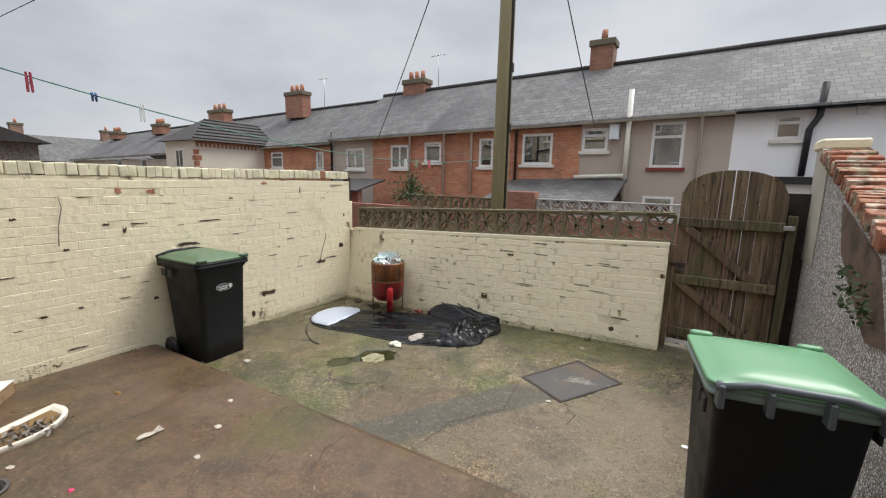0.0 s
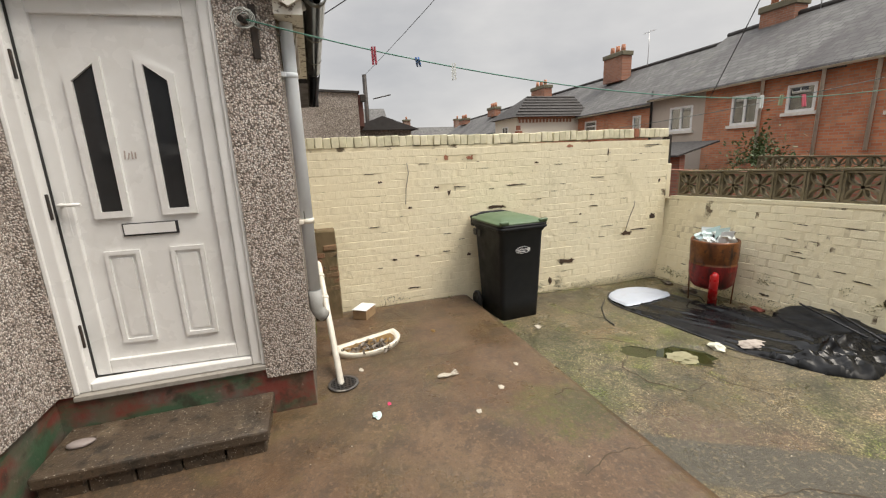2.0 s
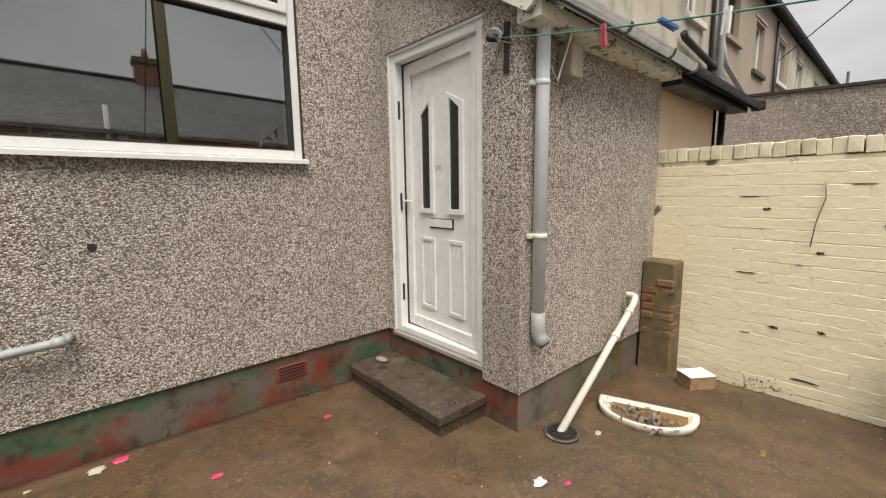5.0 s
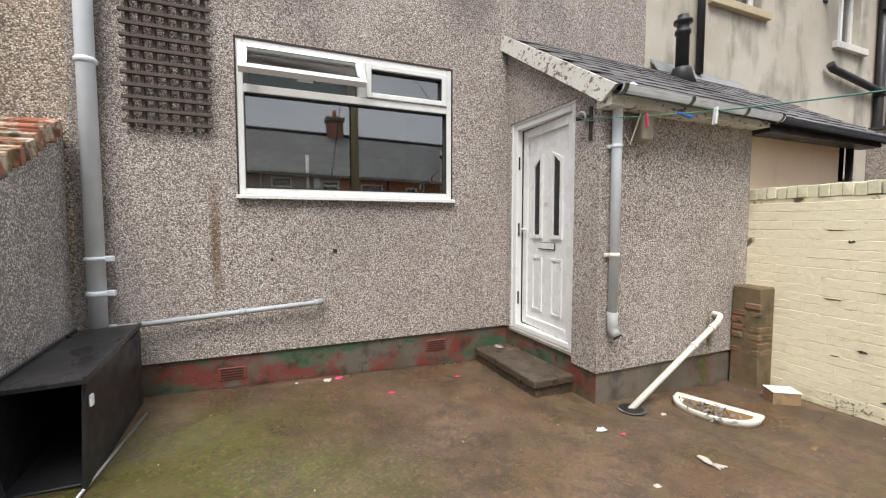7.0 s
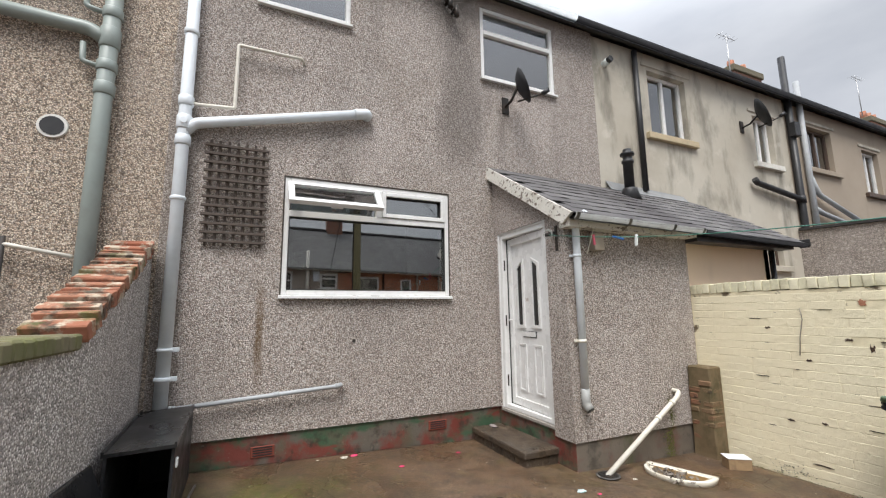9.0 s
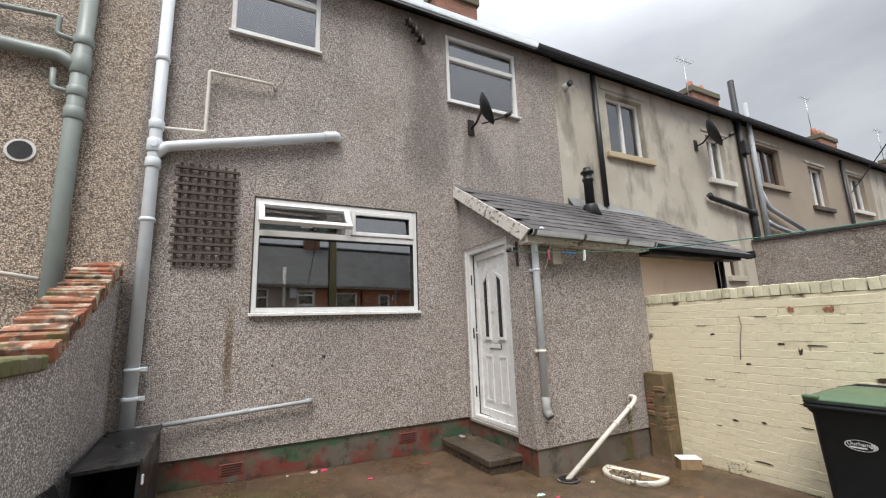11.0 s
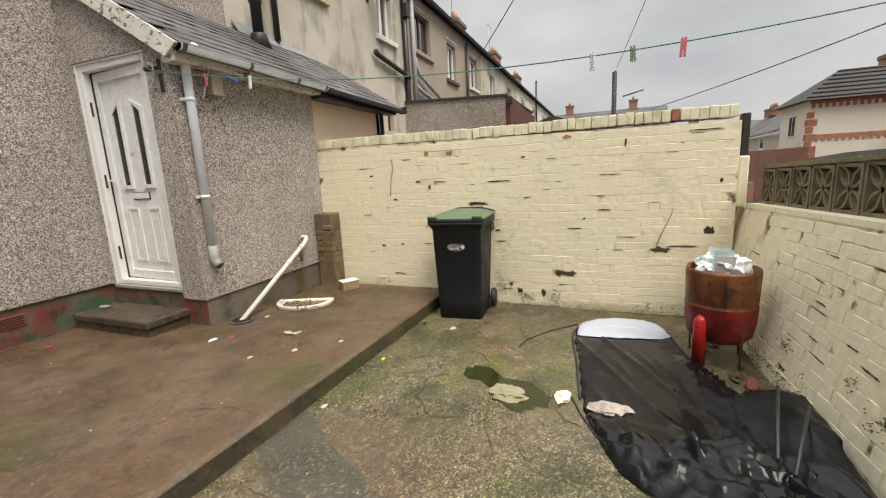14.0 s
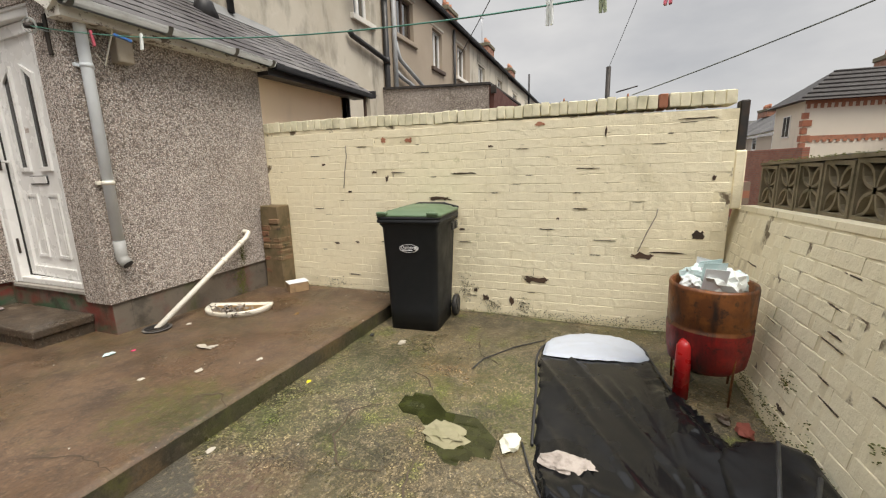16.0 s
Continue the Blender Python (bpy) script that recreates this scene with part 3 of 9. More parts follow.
def window_glass():
    m = bpy.data.materials.new("window_glass")
    m.use_nodes = True
    n, l = m.node_tree.nodes, m.node_tree.links
    n.clear()
    out, mix = n.new("ShaderNodeOutputMaterial"), n.new("ShaderNodeMixShader")
    tr, gl, fr = n.new("ShaderNodeBsdfTransparent"), n.new("ShaderNodeBsdfGlossy"), n.new("ShaderNodeFresnel")
    tr.inputs["Color"].default_value = (0.62, 0.66, 0.66, 1)
    gl.inputs["Roughness"].default_value = 0.015
    fr.inputs["IOR"].default_value = 1.9
    add = n.new("ShaderNodeMath")
    add.operation, add.use_clamp = "MULTIPLY_ADD", True
    add.inputs[1].default_value, add.inputs[2].default_value = 1.1, 0.22
    l.new(fr.outputs[0], add.inputs[0])
    l.new(add.outputs[0], mix.inputs[0])
    l.new(tr.outputs[0], mix.inputs[1])
    l.new(gl.outputs[0], mix.inputs[2])
    l.new(mix.outputs[0], out.inputs["Surface"])
    return m


M_GLASS = window_glass()
M_DARKGLASS = plain("dark_door_glass", (0.02, 0.021, 0.023), 0.08, bump=0)


# ---- helpers for meshes ----
def V(*a):
    return Vector(a)


def box(bm, x0, x1, y0, y1, z0, z1, bevel=0.0, seg=1):
    r = bmesh.ops.create_cube(bm, size=1.0)["verts"]
    for v in r:
        v.co = ((x0 + x1) / 2 + v.co.x * abs(x1 - x0), (y0 + y1) / 2 + v.co.y * abs(y1 - y0), (z0 + z1) / 2 + v.co.z * abs(z1 - z0))
    if bevel:
        es = list({e for v in r for e in v.link_edges})
        bmesh.ops.bevel(bm, geom=es, offset=bevel, segments=seg, affect="EDGES", profile=0.5)
    return bm


def prism(bm, pts, offset):
    """A polygon (3D points) thickened by the vector offset."""
    o = Vector(offset)
    a = [bm.verts.new(Vector(p)) for p in pts]
    b = [bm.verts.new(Vector(p) + o) for p in pts]
    bm.faces.new(a)
    bm.faces.new(list(reversed(b)))
    for k in range(len(a)):
        j = (k + 1) % len(a)
        bm.faces.new((a[j], a[k], b[k], b[j]))
    bmesh.ops.recalc_face_normals(bm, faces=bm.faces)
    return bm


def tube(bm, pts, radius, sides=10, caps=True):
    """A round tube along points; radius may be one number or one per point."""
    pts = [Vector(p) for p in pts]
    rad = radius if isinstance(radius, (list, tuple)) else [radius] * len(pts)
    rings, up = [], None
    for k, p in enumerate(pts):
        d = (pts[min(k + 1, len(pts) - 1)] - pts[max(k - 1, 0)]).normalized()
        if up is None:
            up = Vector((0, 0, 1)) if abs(d.z) < 0.9 else Vector((1, 0, 0))
        s = d.cross(up).normalized()
        up = s.cross(d).normalized()
        rings.append([bm.verts.new(p + rad[k] * (math.cos(a) * s + math.sin(a) * up)) for a in [2 * math.pi * n / sides for n in range(sides)]])
    for a, b in zip(rings, rings[1:]):
        for n in range(sides):
            f = bm.faces.new((a[n], a[(n + 1) % sides], b[(n + 1) % sides], b[n]))
            f.smooth = True
    if caps:
        bm.faces.new(list(reversed(rings[0])))
        bm.faces.new(rings[-1])
    bmesh.ops.recalc_face_normals(bm, faces=bm.faces)
    return bm


def bend(a, corner, b, r=0.06, n=5):
    """Points of a path a - corner - b with a rounded corner."""
    a, c, b = Vector(a), Vector(corner), Vector(b)
    p, q = c + (a - c).normalized() * r, c + (b - c).normalized() * r
    return [a] + [(1 - t) ** 2 * p + 2 * t * (1 - t) * c + t * t * q for t in [k / n for k in range(n + 1)]] + [b]


def lathe(bm, profile, sides=24, centre=(0, 0, 0), caps=True):
    cx, cy, cz = centre
    rings = [[bm.verts.new((cx + r * math.cos(2 * math.pi * n / sides), cy + r * math.sin(2 * math.pi * n / sides), cz + z)) for n in range(sides)] for r, z in profile]
    for a, b in zip(rings, rings[1:]):
        for n in range(sides):
            bm.faces.new((a[n], a[(n + 1) % sides], b[(n + 1) % sides], b[n])).smooth = True
    if caps:
        bm.faces.new(list(reversed(rings[0])))
        bm.faces.new(rings[-1])
    bmesh.ops.recalc_face_normals(bm, faces=bm.faces)
    return bm


def B():
    return bmesh.new()


def origin_of(ob):
    p = Vector((0, 0, 0))
    while ob is not None:
        p += ob.location
        ob = ob.parent
    return p


def part(name, bm, material, parent=None, label="", smooth=False):
    """Links a bmesh, given in the world's coordinates, as one mesh object under a thing or a part."""
    me = bpy.data.meshes.new(name)
    if parent is not None:
        bmesh.ops.translate(bm, verts=bm.verts, vec=-origin_of(parent))
    if smooth:
        for f in bm.faces:
            f.smooth = True
    bm.to_mesh(me)
    bm.free()
    me.materials.append(material)
    ob = new(name, me)
    ob.parent = parent
    if label:
        ob["label"] = label
    return ob


def thing(name, at, label, category, group="", kind=""):
    ob = new(name)
    ob.empty_display_size = 0.1
    ob.location = at
    return tagged(ob, label, category, group, kind)


def single(name, bm, material, label, category, group="", kind="", smooth=False, at=None):
    """A thing of one mesh."""
    ob = part(name, bm, material, None, "", smooth)
    if at is not None:
        ob.data.transform(Matrix.Translation(-Vector(at)))
        ob.location = at
    return tagged(ob, label, category, group, kind)


def structure(name, bm, material, label="", smooth=False):
    return tagged(part(name, bm, material, None, "", smooth), label, "", "", "structure")


# ---- levels: the ground rises gently towards +x ----
def slab_z(x):
    return 0.03 * (x + 2.87)


def yard_z(x):
    return -0.16 + 0.033 * (x + 4.0)


HOUSE_Y, PORCH_X, PORCH_Y, TALL_X, RIGHT_X, SEAM_X = -1.12, -2.87, 0.2, -4.66, 0.75, -4.78
EDGE_Y = 1.86


def low_y(x):
    return 4.70 + 0.025 * (x + 4.66)


def low_top(x):
    return 0.89 + 0.04 * (x + 4.66)


def low_face(x, z):
    """The low wall leans back: its foot stands proud of its top."""
    return low_y(x) - 0.16 * (low_top(x) - z)


rnd = random.Random(7)

# ---- ground, lane, yard floor and raised slab ----
g = B()
ys = [-400, -60, 4.9, 9.0, 12.0, 60, 600]
zs = [-0.6, -0.6, -0.55, -1.1, -1.8, -3.0, -6.0]
xs = [-600, -60, -20, -5, 2, 20, 60, 600]
grid = [[g.verts.new((x, y, z)) for x in xs] for y, z in zip(ys, zs)]
for r0, r1 in zip(grid, grid[1:]):
    for k in range(len(xs) - 1):
        g.faces.new((r0[k], r0[k + 1], r1[k + 1], r1[k]))
structure("ground", g, M_LANE, "dark wet tarmac of the back lane")


def floor_grid(x0, x1, y0, y1, step, zfun, bottom):
    bm = B()
    nx, ny = max(2, round((x1 - x0) / step)), max(2, round((y1 - y0) / step))
    rows = []
    for j in range(ny + 1):
        y = y0 + (y1 - y0) * j / ny
        rows.append([bm.verts.new((x, y, zfun(x, y))) for x in [x0 + (x1 - x0) * i / nx for i in range(nx + 1)]])
    for a, b in zip(rows, rows[1:]):
        for i in range(nx):
            bm.faces.new((a[i], a[i + 1], b[i + 1], b[i])).smooth = True
    rim = [rows[0][i] for i in range(nx + 1)] + [rows[j][nx] for j in range(1, ny + 1)] + [rows[ny][i] for i in range(nx - 1, -1, -1)] + [rows[j][0] for j in range(ny - 1, 0, -1)]
    low = [bm.verts.new((v.co.x, v.co.y, bottom)) for v in rim]
    for k in range(len(rim)):
        j = (k + 1) % len(rim)
        bm.faces.new((rim[k], low[k], low[j], rim[j]))
    return bm


PUDDLE = [(-3.02, 2.62), (-3.06, 2.80), (-2.92, 2.93), (-2.93, 3.08), (-2.80, 3.24), (-2.66, 3.25), (-2.50, 3.10), (-2.62, 2.92), (-2.78, 2.86), (-2.86, 2.66)]


def in_puddle(x, y):
    inside = False
    for (ax, ay), (bx, by) in zip(PUDDLE, PUDDLE[1:] + PUDDLE[:1]):
        if (ay > y) != (by > y) and x < (bx - ax) * (y - ay) / (by - ay) + ax:
            inside = not inside
    return inside


def yard_height(x, y):
    flat = 0.15 if -1.35 < x < -0.45 and 3.0 < y < 4.05 else 1.0
    z = yard_z(x) + flat * 0.010 * noise.noise(Vector((x * 1.3, y * 1.3, 0.3))) + 0.005 * noise.noise(Vector((x * 5, y * 5, 2.0)))
    wob = 0.03 * noise.noise(Vector((x * 9, y * 9, 5)))
    return z - (0.045 if in_puddle(x + wob, y + wob) else 0.0)


def slab_height(x, y):
    z = slab_z(x) + 0.006 * noise.noise(Vector((x * 1.1, y * 1.1, 7.3))) + 0.003 * noise.noise(Vector((x * 6, y * 6, 1.0)))
    edge = EDGE_Y - y
    if edge < 0.05:
        z -= 0.012 * (1 - edge / 0.05)
    return z


yard_floor = structure("yard_floor", floor_grid(TALL_X, RIGHT_X, EDGE_Y - 0.03, 4.95, 0.045, yard_height, -0.6), M_YARD, "mossy broken concrete yard floor with exposed aggregate")
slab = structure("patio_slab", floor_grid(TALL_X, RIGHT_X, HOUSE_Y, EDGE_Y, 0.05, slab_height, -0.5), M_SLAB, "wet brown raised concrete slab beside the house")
# the slab's upright faces take a darker concrete than its top
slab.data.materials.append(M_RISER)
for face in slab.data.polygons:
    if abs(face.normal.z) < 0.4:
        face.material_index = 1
wt = B()
f = wt.faces.new([wt.verts.new((x * 1.0, y, yard_z(-2.8) - 0.022)) for x, y in [(a + (a + 2.8) * 0.12, b + (b - 2.95) * 0.12) for a, b in PUDDLE]])
structure("water", wt, M_WATER, "murky green puddle in the broken concrete")


# ---- the house: pebbledashed rear wall with openings ----
def wall_y(bm, x0, x1, y0, y1, z0, z1, holes):
    """A wall along x with rectangular holes (x0, x1, z0, z1) right through it."""
    xs_ = sorted({x0, x1, *[h[0] for h in holes], *[h[1] for h in holes]})
    for a, b in zip(xs_, xs_[1:]):
        cuts = sorted([(h[2], h[3]) for h in holes if h[0] <= a + 1e-6 and h[1] >= b - 1e-6])
        z = z0
        for c, d in cuts + [(z1, z1)]:
            if c > z + 1e-6:
                box(bm, a, b, y0, y1, z, c)
            z = d
    bmesh.ops.remove_doubles(bm, verts=bm.verts, dist=0.0005)
    return bm


WIN = (-2.235, -0.345, 1.66, 2.905)
UPL, UPR = (-0.99, 0.0, 4.84, 5.78), (-4.0, -2.76, 4.60, 5.67)
EAVES = 5.84
hb = B()
wall_y(hb, SEAM_X, 0.72, HOUSE_Y - 0.3, HOUSE_Y, 0.34, EAVES, [WIN, UPL, UPR])
structure("wall_house_rear", hb, M_DASH, "grey-brown pebbledashed rear house wall")
hb = B()
wall_y(hb, 0.72, 6.5, HOUSE_Y - 0.3, HOUSE_Y - 0.004, -0.3, EAVES, [])
structure("wall_neighbour_rear", hb, M_DASH_B, "brown pebbledashed rear wall of the adjoining house")
pb = B()
box(pb, PORCH_X - 0.14, 0.75, HOUSE_Y - 0.3, HOUSE_Y - 0.022, -0.3, 0.345, 0.004)
structure("plinth", pb, M_PLINTH, "flaking red and green painted plinth")
# the inside behind the windows, its dimness put into a dark plaster colour
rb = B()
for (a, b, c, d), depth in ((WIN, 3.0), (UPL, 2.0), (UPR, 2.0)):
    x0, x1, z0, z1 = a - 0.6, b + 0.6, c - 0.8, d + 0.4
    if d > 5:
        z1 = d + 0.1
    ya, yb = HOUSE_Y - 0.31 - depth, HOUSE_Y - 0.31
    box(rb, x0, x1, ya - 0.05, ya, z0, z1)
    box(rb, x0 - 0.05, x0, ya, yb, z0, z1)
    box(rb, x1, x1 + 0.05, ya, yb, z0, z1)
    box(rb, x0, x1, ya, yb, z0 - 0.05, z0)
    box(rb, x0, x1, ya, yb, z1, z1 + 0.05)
structure("wall_inside", rb, M_INSIDE, "room walls behind the windows, coloured dark to look unlit")

# roof of the terrace that the yard belongs to
tr_ = B()
prism(tr_, [(6.5, HOUSE_Y + 0.16, EAVES - 0.02), (SEAM_X - 45, HOUSE_Y + 0.16, EAVES - 0.3), (SEAM_X - 45, -5.0, 8.3), (6.5, -5.0, 8.6)], (0, 0.05, 0.09))
structure("roof", tr_, M_SLATE, "grey slate terrace roof")
bk = B()
box(bk, SEAM_X - 45, 6.5, -8.9, -8.6, -0.6, 5.8)
prism(bk, [(6.5, -5.0, 8.6), (SEAM_X - 45, -5.0, 8.3), (SEAM_X - 45, -9.0, 5.6), (6.5, -9.0, 5.8)], (0, 0, 0.09))
structure("wall_house_front", bk, M_BUFFR, "far side of the terrace")


def window_unit(name, x0, x1, z0, z1, y, label, bars=(), mull=(), sill=True, frame_w=0.055, material=None, glass=None, group="", recess=0.05, sill_mat=None, kind="structure"):
    """A framed window in a wall facing +y whose face is at y."""
    w = thing(name, ((x0 + x1) / 2, y, z0), label, "window", group, kind)
    fm = material or M_UPVC
    fy0, fy1 = y - recess - 0.06, y - recess + 0.015
    bm = B()
    for a in ((x0, x0 + frame_w, z0, z1), (x1 - frame_w, x1, z0, z1), (x0 + frame_w, x1 - frame_w, z0, z0 + frame_w), (x0 + frame_w, x1 - frame_w, z1 - frame_w, z1)):
        box(bm, a[0], a[1], fy0, fy1, a[2], a[3], 0.006)
    for zb in bars:
        box(bm, x0 + frame_w, x1 - frame_w, fy0, fy1 + 0.004, zb - 0.033, zb + 0.033, 0.005)
    for xm, za, zb in mull:
        box(bm, xm - 0.035, xm + 0.035, fy0, fy1 + 0.006, za, zb, 0.005)
    part("window_frame", bm, fm, w)
    bm = B()
    box(bm, x0 + frame_w, x1 - frame_w, fy0 + 0.028, fy0 + 0.034, z0 + frame_w, z1 - frame_w)
    p = part("pane", bm, glass or M_GLASS, w)
    p.visible_shadow = False
    if sill:
        bm = B()
        prism(bm, [(x0 - 0.018, fy0 + 0.06, z0 + 0.004), (x0 - 0.018, y + 0.05, z0 - 0.010), (x0 - 0.018, y + 0.05, z0 - 0.034), (x0 - 0.018, fy0 + 0.06, z0 - 0.03)], (x1 - x0 + 0.036, 0, 0))
        part("window_sill", bm, sill_mat or fm, w, "white projecting sill")
    return w


kw = window_unit("window_1", WIN[0], WIN[1], WIN[2], WIN[3], HOUSE_Y, "wide white kitchen window with an open top vent", bars=(2.515,), mull=((-1.36, 2.545, 2.86),), recess=0.02)
# top-hung vent, pushed open
vx0, vx1 = -1.345, -0.375
SASH, TILT = 0.335, radians(41)


def sash(v, depth=0.0):
    """A place on the open vent: v from its head to its foot, depth outwards."""
    return HOUSE_Y + 0.005 + v * SASH * math.sin(TILT) + depth * math.cos(TILT), 2.815 - v * SASH * math.cos(TILT) + depth * math.sin(TILT)


def sash_slab(bm, xa, xb, va, vb, d0, d1):
    (ya, za), (yb, zb), (yc, zc), (yd, zd_) = sash(va, d0), sash(vb, d0), sash(vb, d1), sash(va, d1)
    return prism(bm, [(xa, ya, za), (xa, yb, zb), (xa, yc, zc), (xa, yd, zd_)], (xb - xa, 0, 0))


vent = B()
for xa, xb, va, vb in ((vx0, vx0 + 0.06, 0, 1), (vx1 - 0.06, vx1, 0, 1), (vx0 + 0.06, vx1 - 0.06, 0, 0.17), (vx0 + 0.06, vx1 - 0.06, 0.82, 1)):
    sash_slab(vent, xa, xb, va, vb, 0.0, 0.05)
vp = part("vent", vent, M_UPVC, kw, "open white top-hung vent")
gb = B()
sash_slab(gb, vx0 + 0.06, vx1 - 0.06, 0.17, 0.82, 0.022, 0.028)
vg = part("pane", gb, M_GLASS, vp)
vg.visible_shadow = False
gb = B()
sash_slab(gb, vx0 + 0.054, vx1 - 0.054, 0.15, 0.18, 0.0505, 0.053)
sash_slab(gb, vx0 + 0.054, vx1 - 0.054, 0.81, 0.84, 0.0505, 0.053)
part("gasket", gb, M_RUBBER, vp, "black glazing seal")
hb = B()
hy, hz = sash(0.93, -0.012)
box(hb, -0.92, -0.80, hy - 0.03, hy, hz - 0.012, hz + 0.006, 0.004)
part("handle", hb, M_UPVC, vp, "white vent handle")
for xa, xb in ((vx0 + 0.004, vx0 + 0.016), (vx1 - 0.016, vx1 - 0.004)):
    hb = B()
    ya, za = sash(0.55, -0.004)
    prism(hb, [(xa, HOUSE_Y - 0.04, 2.70), (xa, ya, za), (xa, ya, za + 0.018), (xa, HOUSE_Y - 0.04, 2.718)], (xb - xa, 0, 0))
    part("stay", hb, M_GALV, vp, "steel friction stay")
# fixed sash beside the vent and dark seals round the glass
hb = B()
for a, b, c, e in ((-2.178, -2.13, 2.55, 2.848), (-1.443, -1.395, 2.55, 2.848), (-2.13, -1.443, 2.55, 2.598), (-2.13, -1.443, 2.80, 2.848)):
    box(hb, a, b, HOUSE_Y - 0.012, HOUSE_Y + 0.016, c, e, 0.006)
part("fixed_sash", hb, M_UPVC, kw)
for a, b, c, e in ((-2.13, -1.443, 2.598, 2.80), (-2.18, -0.40, 1.715, 2.482)):
    for q in ((a, a + 0.007, c, e), (b - 0.007, b, c, e), (a + 0.007, b - 0.007, c, c + 0.007), (a + 0.007, b - 0.007, e - 0.007, e)):
        hb = B()
        box(hb, q[0], q[1], HOUSE_Y - 0.045, HOUSE_Y - 0.004, q[2], q[3])
        part("gasket", hb, M_RUBBER, kw, "black glazing seal")
# dark strips stand in for the shaded gap round the window frame
for q in ((WIN[0] - 0.008, WIN[0] + 0.004, WIN[2], WIN[3]), (WIN[1] - 0.004, WIN[1] + 0.008, WIN[2], WIN[3]), (WIN[0] - 0.008, WIN[1] + 0.008, WIN[3] - 0.004, WIN[3] + 0.012)):
    hb = B()
    box(hb, q[0], q[1], HOUSE_Y - 0.02, HOUSE_Y + 0.002, q[2], q[3])
    part("sealant", hb, plain("dark_frame_gap", (0.045, 0.035, 0.028), 0.9, scale=20), kw, "dark strip for the gap round the frame")

ul = window_unit("window_2", UPL[0], UPL[1], UPL[2], UPL[3], HOUSE_Y, "white upstairs window with an open top vent", bars=(5.46,), recess=0.02)
ur = window_unit("window_3", UPR[0], UPR[1], UPR[2], UPR[3], HOUSE_Y, "white upstairs bedroom window", bars=(5.30,), recess=0.02)
for (x0, x1, z0, z1) in ((-3.95, -3.6, 4.65, 5.6), (-0.3, -0.05, 4.9, 5.7)):
    bm = B()
    n = 12
    row = [[bm.verts.new((x0 + (x1 - x0) * k / n, HOUSE_Y - 0.4 + 0.02 * math.sin(k * 2.1), z)) for k in range(n + 1)] for z in (z0, z1)]
    for k in range(n):
        bm.faces.new((row[0][k], row[0][k + 1], row[1][k + 1], row[1][k]))
    bmesh.ops.solidify(bm, geom=bm.faces, thickness=0.004)
    single("curtain", bm, M_CURTAIN, "pale curtain hanging inside the window", "curtain")

# ---- the porch: lean-to with the back door ----
DOOR = (-1.05, -0.085, 0.345, 2.43)
pw = B()
box(pw, PORCH_X - 0.16, PORCH_X, DOOR[1], PORCH_Y, 0.255, 2.46)
prism(pw, [(PORCH_X, HOUSE_Y, DOOR[3]), (PORCH_X, DOOR[1], DOOR[3]), (PORCH_X, DOOR[1], 2.50), (PORCH_X, HOUSE_Y, 3.16)], (-0.16, 0, 0))
prism(pw, [(PORCH_X, DOOR[1], 2.46), (PORCH_X, PORCH_Y, 2.46), (PORCH_X, DOOR[1], 2.50)], (-0.16, 0, 0))
box(pw, PORCH_X - 0.16, PORCH_X, HOUSE_Y, DOOR[0], DOOR[2], DOOR[3])
box(pw, TALL_X, PORCH_X - 0.16, PORCH_Y - 0.16, PORCH_Y, 0.255, 2.30)
bmesh.ops.remove_doubles(pw, verts=pw.verts, dist=0.0005)
structure("wall_porch", pw, M_DASH, "pebbledashed porch walls")
pp = B()
box(pp, PORCH_X - 0.16, PORCH_X - 0.02, HOUSE_Y - 0.1, PORCH_Y - 0.02, -0.3, 0.342, 0.004)
structure("plinth_door", pp, M_PLINTH, "red and green painted plinth under the back door")
pp = B()
box(pp, TALL_X, PORCH_X - 0.16, PORCH_Y - 0.16, PORCH_Y - 0.018, -0.3, 0.258, 0.004)
box(pp, PORCH_X - 0.16, PORCH_X - 0.0225, PORCH_Y - 0.16, PORCH_Y - 0.018, -0.3, 0.2581, 0.002)
structure("plinth_porch", pp, M_PLINTH_G, "damp grey porch plinth")
# inner porch wall, coloured dark for the gloom under the roof
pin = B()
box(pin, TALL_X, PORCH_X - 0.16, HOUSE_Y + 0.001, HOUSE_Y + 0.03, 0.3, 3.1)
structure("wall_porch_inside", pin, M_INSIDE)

# back door and its frame
d = thing("door_1", (PORCH_X, (DOOR[0] + DOOR[1]) / 2, DOOR[2]), "white panelled plastic back door standing slightly ajar", "door", "", "structure")
fb = B()
fx0, fx1 = PORCH_X - 0.15, PORCH_X - 0.025
for (a, b, c, e) in ((DOOR[0], DOOR[0] + 0.075, DOOR[2], DOOR[3]), (DOOR[1] - 0.075, DOOR[1], DOOR[2], DOOR[3]), (DOOR[0] + 0.075, DOOR[1] - 0.075, DOOR[3] - 0.075, DOOR[3]), (DOOR[0] + 0.075, DOOR[1] - 0.075, DOOR[2], DOOR[2] + 0.05)):
    box(fb, fx0, fx1, a, b, c, e, 0.008, 2)
part("door_frame", fb, M_UPVC, d)
tb = B()
prism(tb, [(PORCH_X - 0.04, DOOR[0], DOOR[2] + 0.0), (PORCH_X + 0.004, DOOR[0], DOOR[2] - 0.006), (PORCH_X + 0.004, DOOR[0], DOOR[2] - 0.03), (PORCH_X - 0.04, DOOR[0], DOOR[2] - 0.03)], (0, DOOR[1] - DOOR[0], 0))
part("threshold", tb, plain("cracked_grey_cement", (0.30, 0.28, 0.25), 0.9, dirt=(0.10, 0.09, 0.075), amount=0.8, scale=14, bump=0.6), d, "cracked grey cement fillet")
